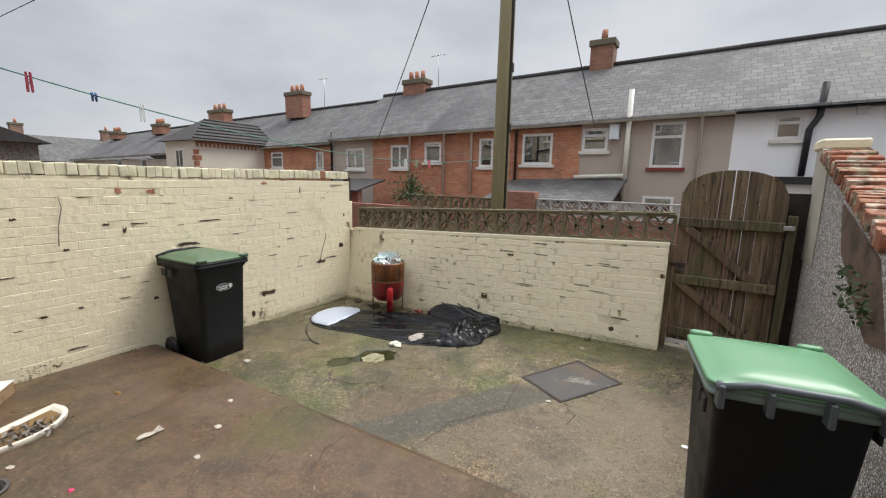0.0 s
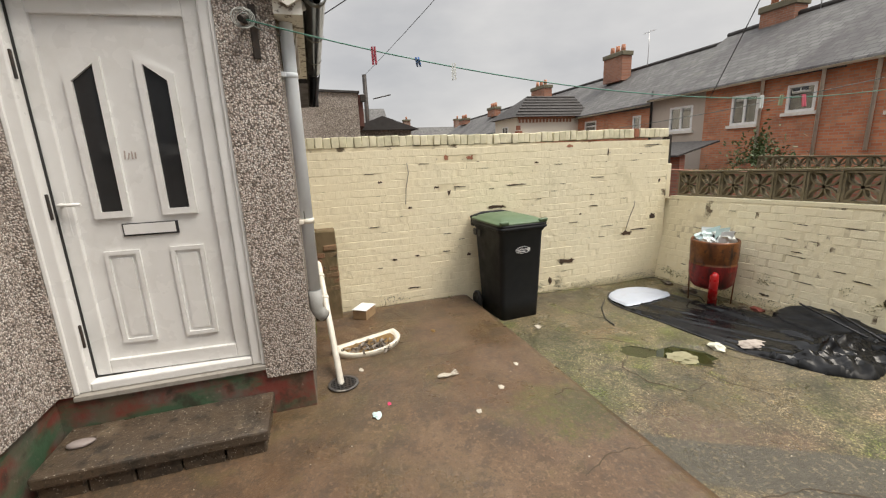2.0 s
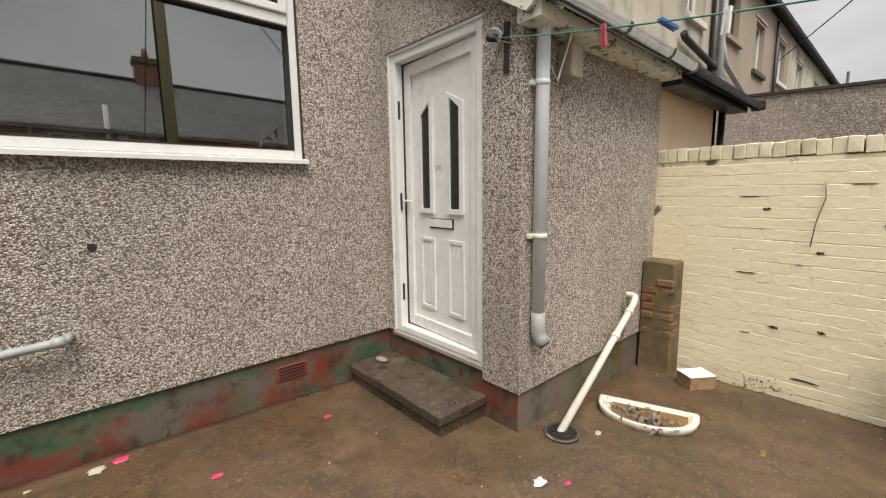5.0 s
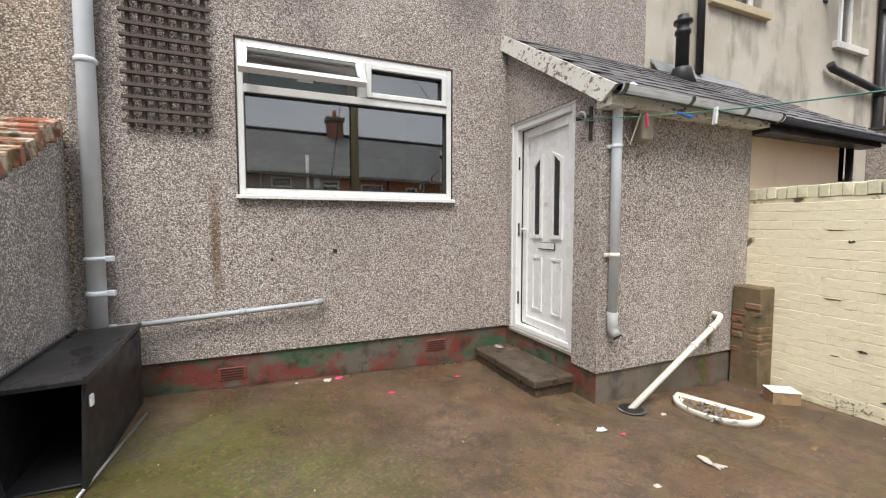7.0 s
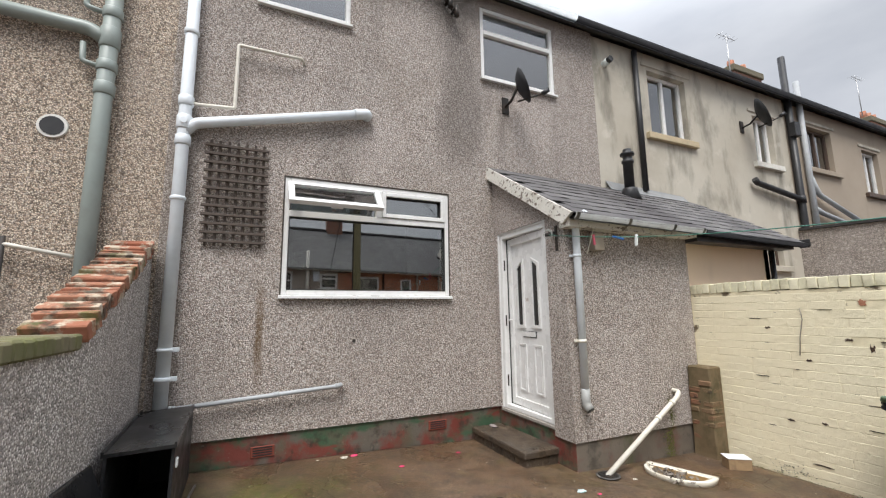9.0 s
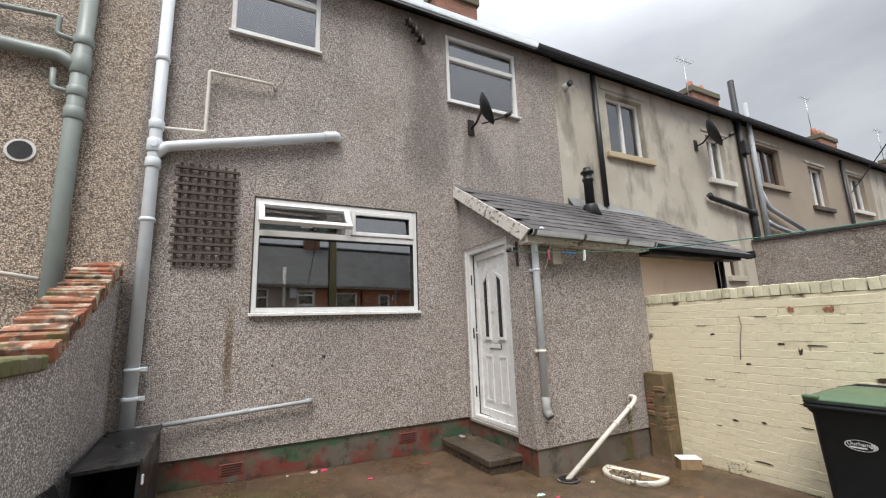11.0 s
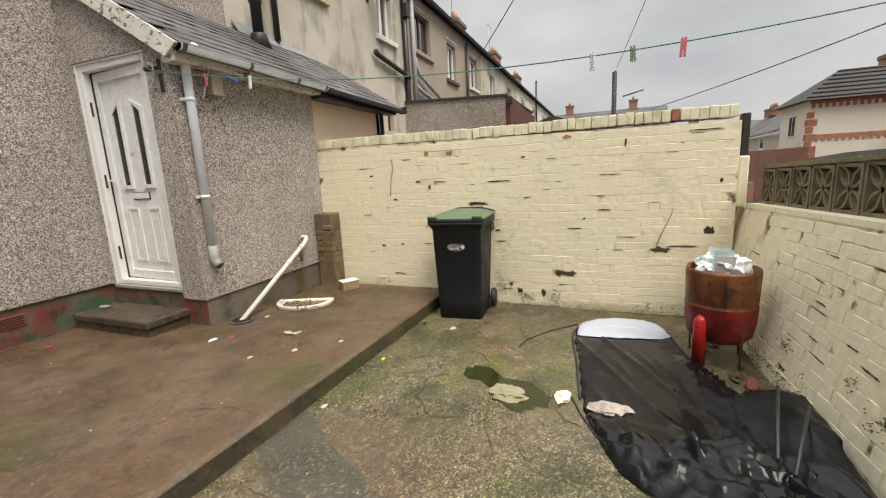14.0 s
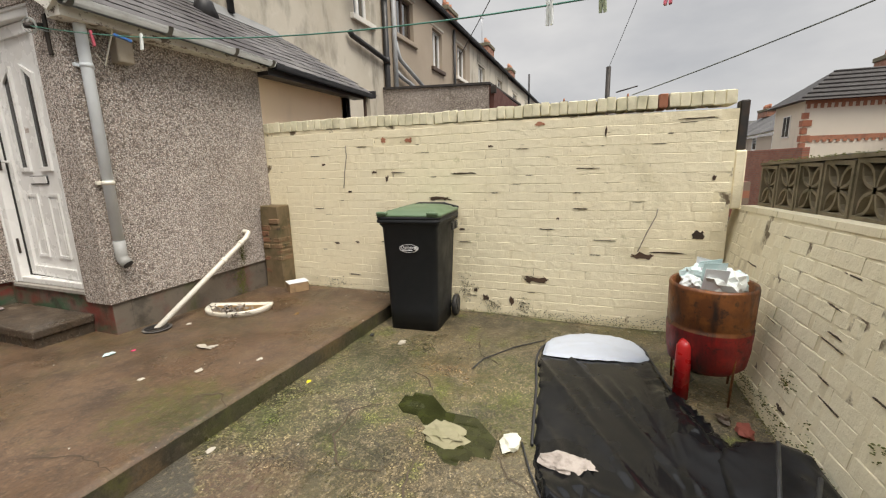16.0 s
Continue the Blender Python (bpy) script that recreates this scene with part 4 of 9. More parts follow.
for a, b, c, e in ((DOOR[0], DOOR[0] + 0.022, DOOR[2], DOOR[3]), (DOOR[1] - 0.022, DOOR[1], DOOR[2], DOOR[3]), (DOOR[0] + 0.022, DOOR[1] - 0.022, DOOR[3] - 0.022, DOOR[3])):
    tb = B()
    box(tb, fx1 + 0.001, fx1 + 0.014, a, b, c, e, 0.004)
    part("frame_lip", tb, M_UPVC, d)
for a, b, c, e in ((DOOR[0] + 0.0755, DOOR[0] + 0.081, DOOR[2] + 0.05, DOOR[3] - 0.075), (DOOR[1] - 0.081, DOOR[1] - 0.0755, DOOR[2] + 0.05, DOOR[3] - 0.075), (DOOR[0] + 0.081, DOOR[1] - 0.081, DOOR[3] - 0.081, DOOR[3] - 0.0755), (DOOR[0] + 0.081, DOOR[1] - 0.081, DOOR[2] + 0.0505, DOOR[2] + 0.054)):
    tb = B()
    box(tb, fx0 + 0.03, fx0 + 0.06, a, b, c, e)
    part("gasket", tb, M_RUBBER, d, "black weather seal")
# the leaf: drawn flat in u (from the latch side) and z, then hung at a small angle
LEAF_W, LEAF_H, LEAF_Z = DOOR[1] - DOOR[0] - 0.156, DOOR[3] - DOOR[2] - 0.135, DOOR[2] + 0.055
HINGE = (PORCH_X - 0.075, DOOR[1] - 0.077)
AJAR = radians(3.6)


def leaf(u, z, depth=0.0):
    """u from the latch edge, z from the leaf's foot, depth outwards."""
    r = LEAF_W - u
    return Vector((HINGE[0] - r * math.sin(AJAR) + depth * math.cos(AJAR), HINGE[1] - r * math.cos(AJAR) - depth * math.sin(AJAR), LEAF_Z + z))


def leaf_prism(bm, uz, d0, d1):
    o = leaf(0, 0, d1) - leaf(0, 0, d0)
    return prism(bm, [leaf(u, z, d0) for u, z in uz], o)


lb = B()
leaf_prism(lb, [(0, 0), (LEAF_W, 0), (LEAF_W, LEAF_H), (0, LEAF_H)], -0.045, 0.0)
lf = part("leaf", lb, M_UPVC, d)
bm = B()
for uz in ([(0, 0), (0.075, 0), (0.075, LEAF_H), (0, LEAF_H)], [(LEAF_W - 0.075, 0), (LEAF_W, 0), (LEAF_W, LEAF_H), (LEAF_W - 0.075, LEAF_H)],
           [(0.075, 0), (LEAF_W - 0.075, 0), (LEAF_W - 0.075, 0.085), (0.075, 0.085)], [(0.075, LEAF_H - 0.085), (LEAF_W - 0.075, LEAF_H - 0.085), (LEAF_W - 0.075, LEAF_H), (0.075, LEAF_H)]):
    leaf_prism(bm, uz, 0.0, 0.024)
bmesh.ops.bevel(bm, geom=[e for e in bm.edges], offset=0.004, segments=1, affect="EDGES")
part("leaf_frame", bm, M_UPVC, lf)
mid = LEAF_W / 2


def ring(bm, poly, width, d0, d1):
    c = Vector((sum(p[0] for p in poly) / len(poly), sum(p[1] for p in poly) / len(poly)))
    inner = []
    for u, z in poly:
        v = Vector((u, z)) - c
        inner.append((u - math.copysign(width, v.x), z - math.copysign(width, v.y)))
    n = len(poly)
    for k in range(n):
        j = (k + 1) % n
        leaf_prism(bm, [poly[k], poly[j], inner[j], inner[k]], d0, d1)
    return inner


for s in (-1, 1):
    ua, ub = mid + s * 0.075, mid + s * 0.245
    lo_u, hi_u = min(ua, ub), max(ua, ub)
    # glazed strips whose heads slope up towards the middle
    za, zb = (1.60, 1.68) if s < 0 else (1.68, 1.60)
    bm = B()
    inner = ring(bm, [(lo_u, 0.88), (hi_u, 0.88), (hi_u, zb), (lo_u, za)], 0.034, 0.0, 0.018)
    part("glazing_bead", bm, M_UPVC, lf)
    bm = B()
    leaf_prism(bm, inner, -0.002, 0.004)
    part("pane", bm, M_DARKGLASS, lf, "dark glazed strip")
    bm = B()
    inner = ring(bm, [(lo_u, 0.17), (hi_u, 0.17), (hi_u, 0.70), (lo_u, 0.70)], 0.022, 0.0, 0.012)
    leaf_prism(bm, [(inner[0][0] + 0.02, inner[0][1] + 0.02), (inner[1][0] - 0.02, inner[1][1] + 0.02), (inner[2][0] - 0.02, inner[2][1] - 0.02), (inner[3][0] + 0.02, inner[3][1] - 0.02)], 0.0, 0.007)
    part("panel", bm, M_UPVC, lf)
bm = B()
leaf_prism(bm, [(mid - 0.135, 0.775), (mid + 0.135, 0.775), (mid + 0.135, 0.845), (mid - 0.135, 0.845)], 0.0, 0.006)
slot = part("letter_plate", bm, M_BLACKP, lf, "letter plate with a dark rim")
bm = B()
leaf_prism(bm, [(mid - 0.126, 0.785), (mid + 0.122, 0.785), (mid + 0.122, 0.840), (mid - 0.126, 0.840)], 0.006, 0.013)
part("flap", bm, M_UPVC, slot)
bm = B()
leaf_prism(bm, [(0.018, 0.80), (0.05, 0.80), (0.05, 1.03), (0.018, 1.03)], 0.016, 0.026)
hnd = part("door_handle", bm, M_UPVC, lf, "white lever handle")
bm = B()
tube(bm, bend(leaf(0.034, 0.965, 0.026), leaf(0.034, 0.965, 0.065), leaf(0.135, 0.965, 0.065), 0.02), 0.009, 8)
part("lever", bm, M_UPVC, hnd)
bm = B()
for uz in ([(0.345, 1.18), (0.352, 1.18), (0.356, 1.225), (0.349, 1.225)], [(0.36, 1.18), (0.366, 1.18), (0.375, 1.21), (0.37, 1.215)], [(0.38, 1.18), (0.387, 1.18), (0.387, 1.22), (0.381, 1.22)], [(0.395, 1.185), (0.402, 1.18), (0.404, 1.215), (0.397, 1.215)]):
    leaf_prism(bm, uz, 0.0, 0.003)
part("house_number", bm, plain("tarnished_numeral", (0.42, 0.36, 0.33), 0.5), lf, "tarnished remains of a number")
for z in (0.25, 0.95, 1.62):
    bm = B()
    box(bm, PORCH_X - 0.062, PORCH_X - 0.046, DOOR[0] + 0.073, DOOR[0] + 0.085, DOOR[2] + z, DOOR[2] + z + 0.13, 0.003)
    part("keep", bm, M_IRON, d, "dark lock keep")

# doorstep
st = thing("doorstep", (-2.72, -0.62, slab_z(-2.7)), "worn concrete doorstep on dark bricks below the back door", "step")
bm = B()
box(bm, PORCH_X - 0.02, -2.485, -1.10, -0.06, 0.09, 0.155, 0.012, 2)
part("tread", bm, M_STEP, st, "pitted concrete tread")
for k in range(5):
    bm = B()
    box(bm, PORCH_X - 0.02, -2.51, -1.09 + k * 0.203, -0.895 + k * 0.203, -0.02, 0.089, 0.008)
    part("brick", bm, M_STEP, st)
bm = B()
bmesh.ops.create_icosphere(bm, subdivisions=2, radius=0.05)
for v in bm.verts:
    v.co = Vector((v.co.x * 0.8, v.co.y * 1.3, v.co.z * 0.3)) + Vector((-2.70, -0.98, 0.166)) + 0.01 * noise.noise_vector(v.co * 20)
single("stone", bm, plain("mauve_grey_pebble", (0.27, 0.23, 0.22), 0.6), "grey rounded stone lying on the doorstep", "stone", smooth=True)

# porch roof: boards, slates, barge board, gutter
ROOF_X0, ROOF_MID, ROOF_X1 = -2.82, -4.66, -6.68


def roof_pt(x, s, up=0.0):
    """s from the eaves (0) to the house wall (1)."""
    y = 0.38 + (HOUSE_Y - 0.38) * s
    drop = 0.02 * (x - ROOF_X0)
    n = Vector((0, 0.545, 0.838))
    return Vector((x, y, 2.395 + 0.93 * s + drop)) + n * up


rf = thing("porch_roof", (-3.7, 0.38, 2.35), "dark slate lean-to roof shared by two porches", "roof", "", "structure")
bm = B()
prism(bm, [roof_pt(ROOF_X0, 0, -0.03), roof_pt(ROOF_X0, 1, -0.03), roof_pt(ROOF_X1, 1, -0.03), roof_pt(ROOF_X1, 0, -0.03)], (0, 0, 0.028))
part("roof_boards", bm, M_DARKTILE, rf)
bm = B()
prism(bm, [roof_pt(ROOF_X0 + 0.001, 0.02, -0.135), roof_pt(ROOF_X0 + 0.001, 1.0, -0.125), roof_pt(ROOF_X0 + 0.001, 1.0, 0.012), roof_pt(ROOF_X0 + 0.001, -0.02, 0.012)], (0.03, 0, 0))
part("barge_board", bm, M_BARGE, rf, "peeling white barge board")
bm = B()
box(bm, TALL_X, ROOF_X0, PORCH_Y + 0.002, 0.345, 2.27, 2.345)
part("soffit", bm, M_BARGE, rf, "peeling soffit")
bm = B()
box(bm, -6.6, TALL_X, PORCH_Y - 0.03, 0.345, 2.23, 2.30)
part("fascia", bm, M_BLACKP, rf, "black fascia of the adjoining porch")
bm = B()
prism(bm, [roof_pt(ROOF_MID - 0.2, 1.0, 0.02) + Vector((0, 0.0, 0.1)), roof_pt(ROOF_X1 + 0.1, 1.0, 0.02) + Vector((0, 0, 0.06)), roof_pt(ROOF_X1 + 0.1, 0.93, 0.02), roof_pt(ROOF_MID - 0.2, 0.93, 0.02)], (0, 0.005, 0.006))
part("flashing", bm, M_LEAD, rf, "grey lead flashing")


def gutter(bm, a, b, r=0.055):
    a, b = Vector(a), Vector(b)
    n = 8
    rings = []
    for p in (a, b):
        rings.append([bm.verts.new(p + Vector((0, r * math.cos(math.pi + math.pi * k / n), r * math.sin(math.pi + math.pi * k / n)))) for k in range(n + 1)])
    for k in range(n):
        bm.faces.new((rings[0][k], rings[0][k + 1], rings[1][k + 1], rings[1][k])).smooth = True
    bmesh.ops.solidify(bm, geom=bm.faces, thickness=0.004)
    return bm


gt = thing("porch_gutter", (-3.7, 0.41, 2.35), "grey plastic gutter along the porch eaves", "gutter")
bm = B()
gutter(bm, (ROOF_X0 + 0.02, 0.415, 2.375), (TALL_X, 0.415, 2.345))
part("trough", bm, M_GUTTER, gt)
for x in (-2.83, -3.5, -4.15, -4.62):
    bm = B()
    gutter(bm, (x - 0.02, 0.415, 2.377 + 0.016 * (x + 2.82)), (x + 0.02, 0.415, 2.377 + 0.016 * (x + 2.82)), 0.062)
    part("bracket", bm, M_GUTTER, gt)
gt2 = thing("porch_gutter", (-5.6, 0.41, 2.3), "black plastic gutter of the adjoining porch", "gutter")
bm = B()
gutter(bm, (TALL_X - 0.01, 0.415, 2.335), (ROOF_X1 - 0.03, 0.415, 2.30))
part("trough", bm, M_BLACKP, gt2)
bm = B()
box(bm, ROOF_X1 - 0.05, ROOF_X1 - 0.03, 0.35, 0.48, 2.25, 2.36, 0.01)
part("end_cap", bm, M_BLACKP, gt2)

# adjoining porch below the shared roof
bm = B()
box(bm, -6.5, TALL_X - 0.12, -0.02, 0.08, -0.2, 2.28)
structure("wall_adjoining_porch", bm, M_PEACH, "peach painted wall of the adjoining porch")
bm = B()
prism(bm, [(-6.5, 0.08, -0.2), (-6.5, HOUSE_Y, -0.2), (-6.5, HOUSE_Y, 3.1), (-6.5, 0.08, 2.3)], (0.1, 0, 0))
structure("wall_adjoining_porch_side", bm, M_CREAMR)
dp = thing("downpipe", (-6.52, 0.14, 0.0), "black downpipe at the adjoining porch corner", "pipe", "downpipes")
bm = B()
tube(bm, [(-6.45, 0.15, 0), (-6.45, 0.15, 2.28)], 0.034)
part("pipe", bm, M_BLACKP, dp)


# ---- yard walls: cores (their bricks come at the end of the file) ----
tall = B()
prism(tall, [(TALL_X - 0.0022, PORCH_Y - 0.15, -0.5), (TALL_X - 0.0022, 4.62, -0.5), (TALL_X - 0.0022, 4.62, 1.60), (TALL_X - 0.0022, PORCH_Y - 0.15, 1.64)], (-0.215, 0, 0))
wall_tall = structure("wall_west", tall, M_JOINT, "cream painted brick yard wall with chipped bricks")
lowb = B()
xa, xb = TALL_X - 0.2, -0.33
prism(lowb, [(x, low_face(x, z) + 0.0026, z) for x, z in ((xa, -0.3), (xb, -0.3), (xb, low_top(xb) - 0.035), (xa, low_top(xa) - 0.035))], (0, 0.21, 0))
wall_low = structure("wall_north", lowb, M_JOINT, "low cream painted brick wall at the lane")
cap = B()
n = 40
for k in range(n):
    x0, x1 = TALL_X + (xb - TALL_X) * k / n, TALL_X + (xb - TALL_X) * (k + 1) / n
    j = 0.006 * noise.noise(Vector((k * 0.9, 3, 1)))
    prism(cap, [(x0, low_y(x0) - 0.008 + j, low_top(x0) - 0.035), (x1, low_y(x1) - 0.008 + j, low_top(x1) - 0.035), (x1, low_y(x1) - 0.004 + j, low_top(x1)), (x0, low_y(x0) - 0.004 + j, low_top(x0))], (0, 0.235, 0.003))
structure("trim", cap, M_PAINT, "rough painted mortar capping")

# right-hand boundary wall with a sunken middle
RP = [(-1.10, 2.13), (-0.95, 2.12), (0.44, 1.39), (1.25, 1.36), (2.9, 1.40), (3.2, 1.47), (4.75, 1.98), (5.05, 2.0)]
rw = B()
prism(rw, [(RIGHT_X, -1.10, -0.5)] + [(RIGHT_X, y, z - 0.06) for y, z in RP] + [(RIGHT_X, 5.05, -0.5)], (0.24, 0, 0))
wall_right = structure("wall_east", rw, M_DASH_W, "pebbledashed boundary wall with a sloping brick coping")
bm = B()
box(bm, RIGHT_X - 0.03, RIGHT_X + 0.28, 4.78, 5.12, 1.98, 2.07, 0.015)
structure("trim_wall_end", bm, M_PAINT, "cream painted coping stone at the wall's end")
bm = B()
box(bm, RIGHT_X - 0.012, RIGHT_X - 0.001, 4.55, 5.06, 1.0, 1.98, 0.004)
structure("trim_wall_render", bm, M_CREAMR, "bare cement render at the wall's end")
bm = B()
for k in range(9):
    y = 0.5 + k * 0.09
    box(bm, RIGHT_X - 0.03, RIGHT_X + 0.26, y, y + 0.088, 1.29, 1.375 + 0.01 * rnd.random(), 0.012)
structure("trim_wall_ridge", bm, plain("mossy_cement_ridge", (0.17, 0.15, 0.09), 0.9, dirt=(0.11, 0.13, 0.03), amount=0.8, scale=6, bump=0.8), "mossy cement coping on the boundary wall")
bm = B()
prism(bm, [(RIGHT_X - 0.014, 3.05, 1.30), (RIGHT_X - 0.014, 3.9, 1.55), (RIGHT_X - 0.014, 3.75, 1.25), (RIGHT_X - 0.014, 3.4, 1.05), (RIGHT_X - 0.014, 3.0, 0.85), (RIGHT_X - 0.014, 2.75, 0.9)], (0.02, 0, 0))
structure("trim_wall_broken", bm, plain("broken_wall_core", (0.15, 0.10, 0.07), 0.95, dirt=(0.02, 0.016, 0.012), amount=0.95, scale=7, bump=1.0), "broken patch of bare brick in the boundary wall")
bm = B()
for k in range(120):
    c = Vector((RIGHT_X - 0.03 - 0.05 * rnd.random(), 2.9 + 0.55 * rnd.random(), 0.95 + 0.25 * rnd.random()))
    a, b_ = noise.random_unit_vector() * 0.02, noise.random_unit_vector() * 0.012
    vs = [bm.verts.new(c + q) for q in (-a, b_, a, -b_)]
    bm.faces.new(vs)
single("weeds", bm, M_LEAF, "small green weeds growing out of the broken wall", "weeds", kind="stuff")

# ---- screen blocks on the low wall ----
def screen_block(s=0.29, depth=0.09):
    bm = B()
    t = 0.022
    for a in ((0, s, 0, t), (0, s, s - t, s), (0, t, t, s - t), (s - t, s, t, s - t)):
        box(bm, a[0], a[1], 0, depth, a[2], a[3])
    c = s / 2
    for qx, qz in ((0, 0), (s, 0), (s, s), (0, s)):
        d = Vector((c - qx, c - qz))
        ln = d.length
        d.normalize()
        nrm = Vector((-d.y, d.x))
        for sg in (-1, 1):
            pts = []
            for k in range(6):
                u = k / 5
                w = 0.046 * math.sin(math.pi * u)
                pts.append((Vector((qx, qz)) + d * (0.015 + (ln - 0.015) * u) + nrm * sg * w, Vector((qx, qz)) + d * (0.015 + (ln - 0.015) * u) + nrm * sg * (w - 0.017)))
            for (o0, i0), (o1, i1) in zip(pts, pts[1:]):
                prism(bm, [(o0.x, 0.012, o0.y), (o1.x, 0.012, o1.y), (i1.x, 0.012, i1.y), (i0.x, 0.012, i0.y)], (0, depth - 0.024, 0))
    me = bpy.data.meshes.new("screen_block")
    bm.to_mesh(me)
    bm.free()
    return me


def screen_run(label, x0, x1, yfun, zfun, material, s=0.29, name="screen_wall"):
    t = thing(name, (x0, yfun(x0), zfun(x0)), label, "screen wall", "", "structure")
    me = screen_block(s)
    me.materials.append(material)
    n = round((x1 - x0) / s)
    for k in range(n):
        x = x0 + k * s
        ob = new("screen_block", me)
        ob.parent = t
        ob.location = Vector((x, yfun(x), zfun(x))) - t.location
        ob.scale = (0.99, 1, 1)
    bm = B()
    prism(bm, [(x0, yfun(x0) - 0.012, zfun(x0) + s), (x1, yfun(x1) - 0.012, zfun(x1) + s), (x1, yfun(x1) - 0.012, zfun(x1) + s + 0.018), (x0, yfun(x0) - 0.012, zfun(x0) + s + 0.018)], (0, 0.115, 0))
    part("coping", bm, M_SCREEN if material == M_SCREEN else material, t)
    return t


screen_run("weathered concrete screen blocks on the low wall", TALL_X + 0.02, -0.31, lambda x: low_y(x) + 0.09, lambda x: low_top(x) + 0.003, M_SCREEN)
bm = B()
box(bm, TALL_X - 0.14, TALL_X - 0.03, 4.63, 4.69, 1.30, 1.66, 0.008)
single("post", bm, M_IRON, "dark timber post at the end of the tall wall", "post", at=(TALL_X - 0.08, 4.66, 1.3))
bm = B()
box(bm, TALL_X - 0.16, TALL_X - 0.012, 4.622, 4.70, 0.86, 1.30, 0.01)
structure("trim_wall_west_end", bm, M_PAINT, "cream painted pilaster at the tall wall's end")

# ---- gate ----
gate = thing("gate", (0.14, 4.9, 0.0), "weathered ledged and braced timber gate with an arched top, closed", "gate")
GX0, GX1, GY = -0.275, 0.575, 4.885
n = 8
for k in range(n):
    x0, x1 = GX0 + (GX1 - GX0) * k / n, GX0 + (GX1 - GX0) * (k + 1) / n
    gap = (0.002, 0.004, 0.002, 0.006, 0.010, 0.005, 0.003, 0.002)[k]

    def arch(x):
        u = (x - (GX0 + GX1) / 2) / ((GX1 - GX0) / 2)
        return 1.57 + 0.235 * math.sqrt(max(0.0, 1 - min(1, abs(u)) ** 2.2))

    bm = B()
    prism(bm, [(x0 + gap, GY, 0.045), (x1, GY, 0.045), (x1, GY, arch(x1)), ((x0 + x1) / 2, GY, arch((x0 + x1) / 2)), (x0 + gap, GY, arch(x0))], (0, 0.022, 0))
    part("board", bm, M_GATE, gate)
for z in (0.14, 0.70, 1.29):
    bm = B()
    box(bm, GX0, GX1, GY - 0.045, GY - 0.001, z - 0.045, z + 0.045, 0.006)
    part("rail", bm, M_GATE_MOSS if z > 0.5 else M_GATE, gate, "mossy rail" if z > 0.5 else "")
for z0, z1 in ((1.245, 0.745), (0.655, 0.185)):
    bm = B()
    prism(bm, [(GX0 + 0.02, GY - 0.04, z0), (GX0 + 0.13, GY - 0.04, z0), (GX1 - 0.12, GY - 0.04, z1), (GX1 - 0.24, GY - 0.04, z1)], (0, 0.036, 0))
    part("brace", bm, M_GATE, gate)
bm = B()
box(bm, GX0 - 0.03, GX0 + 0.10, GY - 0.062, GY - 0.045, 0.83, 0.875, 0.004)
tube(bm, [(GX0 + 0.02, GY - 0.07, 0.84), (GX0 + 0.04, GY - 0.1, 0.80), (GX0 + 0.08, GY - 0.09, 0.79), (GX0 + 0.09, GY - 0.06, 0.83)], 0.009, 6)
part("latch", bm, M_IRON, gate, "rusty iron latch")
for x, zt in ((-0.315, 1.05), (0.625, 1.40)):
    bm = B()
    box(bm, x - 0.035, x + 0.035, GY - 0.03, GY + 0.05, -0.3, zt, 0.006)
    single("gate_post", bm, M_GATE_MOSS if x > 0 else M_GATE, "mossy timber gate post", "post", "gate posts", at=(x, GY, -0.1))
bm = B()
box(bm, 0.56, 0.64, GY - 0.058, GY - 0.047, 1.27, 1.31, 0.003)
single("hinge", bm, M_GALV, "galvanised gate hinge on the post", "hinge", at=(0.60, GY - 0.05, 1.27))


# ---- wheeled bins ----
def text_mesh(s, size):
    cu = bpy.data.curves.new("lettering", "FONT")
    cu.body, cu.size, cu.extrude, cu.align_x = s, size, 0.0008, "CENTER"
    ob = bpy.data.objects.new("tmp", cu)
    me = bpy.data.meshes.new_from_object(ob)
    bpy.data.objects.remove(ob)
    return me


def rounded(w, d, r, z, n=4, cx=0.0):
    pts = []
    for sx, sy, a0 in ((1, 1, 0), (-1, 1, 90), (-1, -1, 180), (1, -1, 270)):
        for k in range(n + 1):
            a = radians(a0 + 90 * k / n)
            pts.append(Vector((cx + sx * (w / 2 - r) + r * math.cos(a), sy * (d / 2 - r) + r * math.sin(a), z)))
    return pts


def loft(bm, rings, caps=True):
    vs = [[bm.verts.new(p) for p in ring_] for ring_ in rings]
    m = len(vs[0])
    for a, b_ in zip(vs, vs[1:]):
        for k in range(m):
            bm.faces.new((a[k], a[(k + 1) % m], b_[(k + 1) % m], b_[k])).smooth = True
    if caps:
        bm.faces.new(list(reversed(vs[0])))
        bm.faces.new(vs[-1])
    bmesh.ops.recalc_face_normals(bm, faces=bm.faces)
    return bm


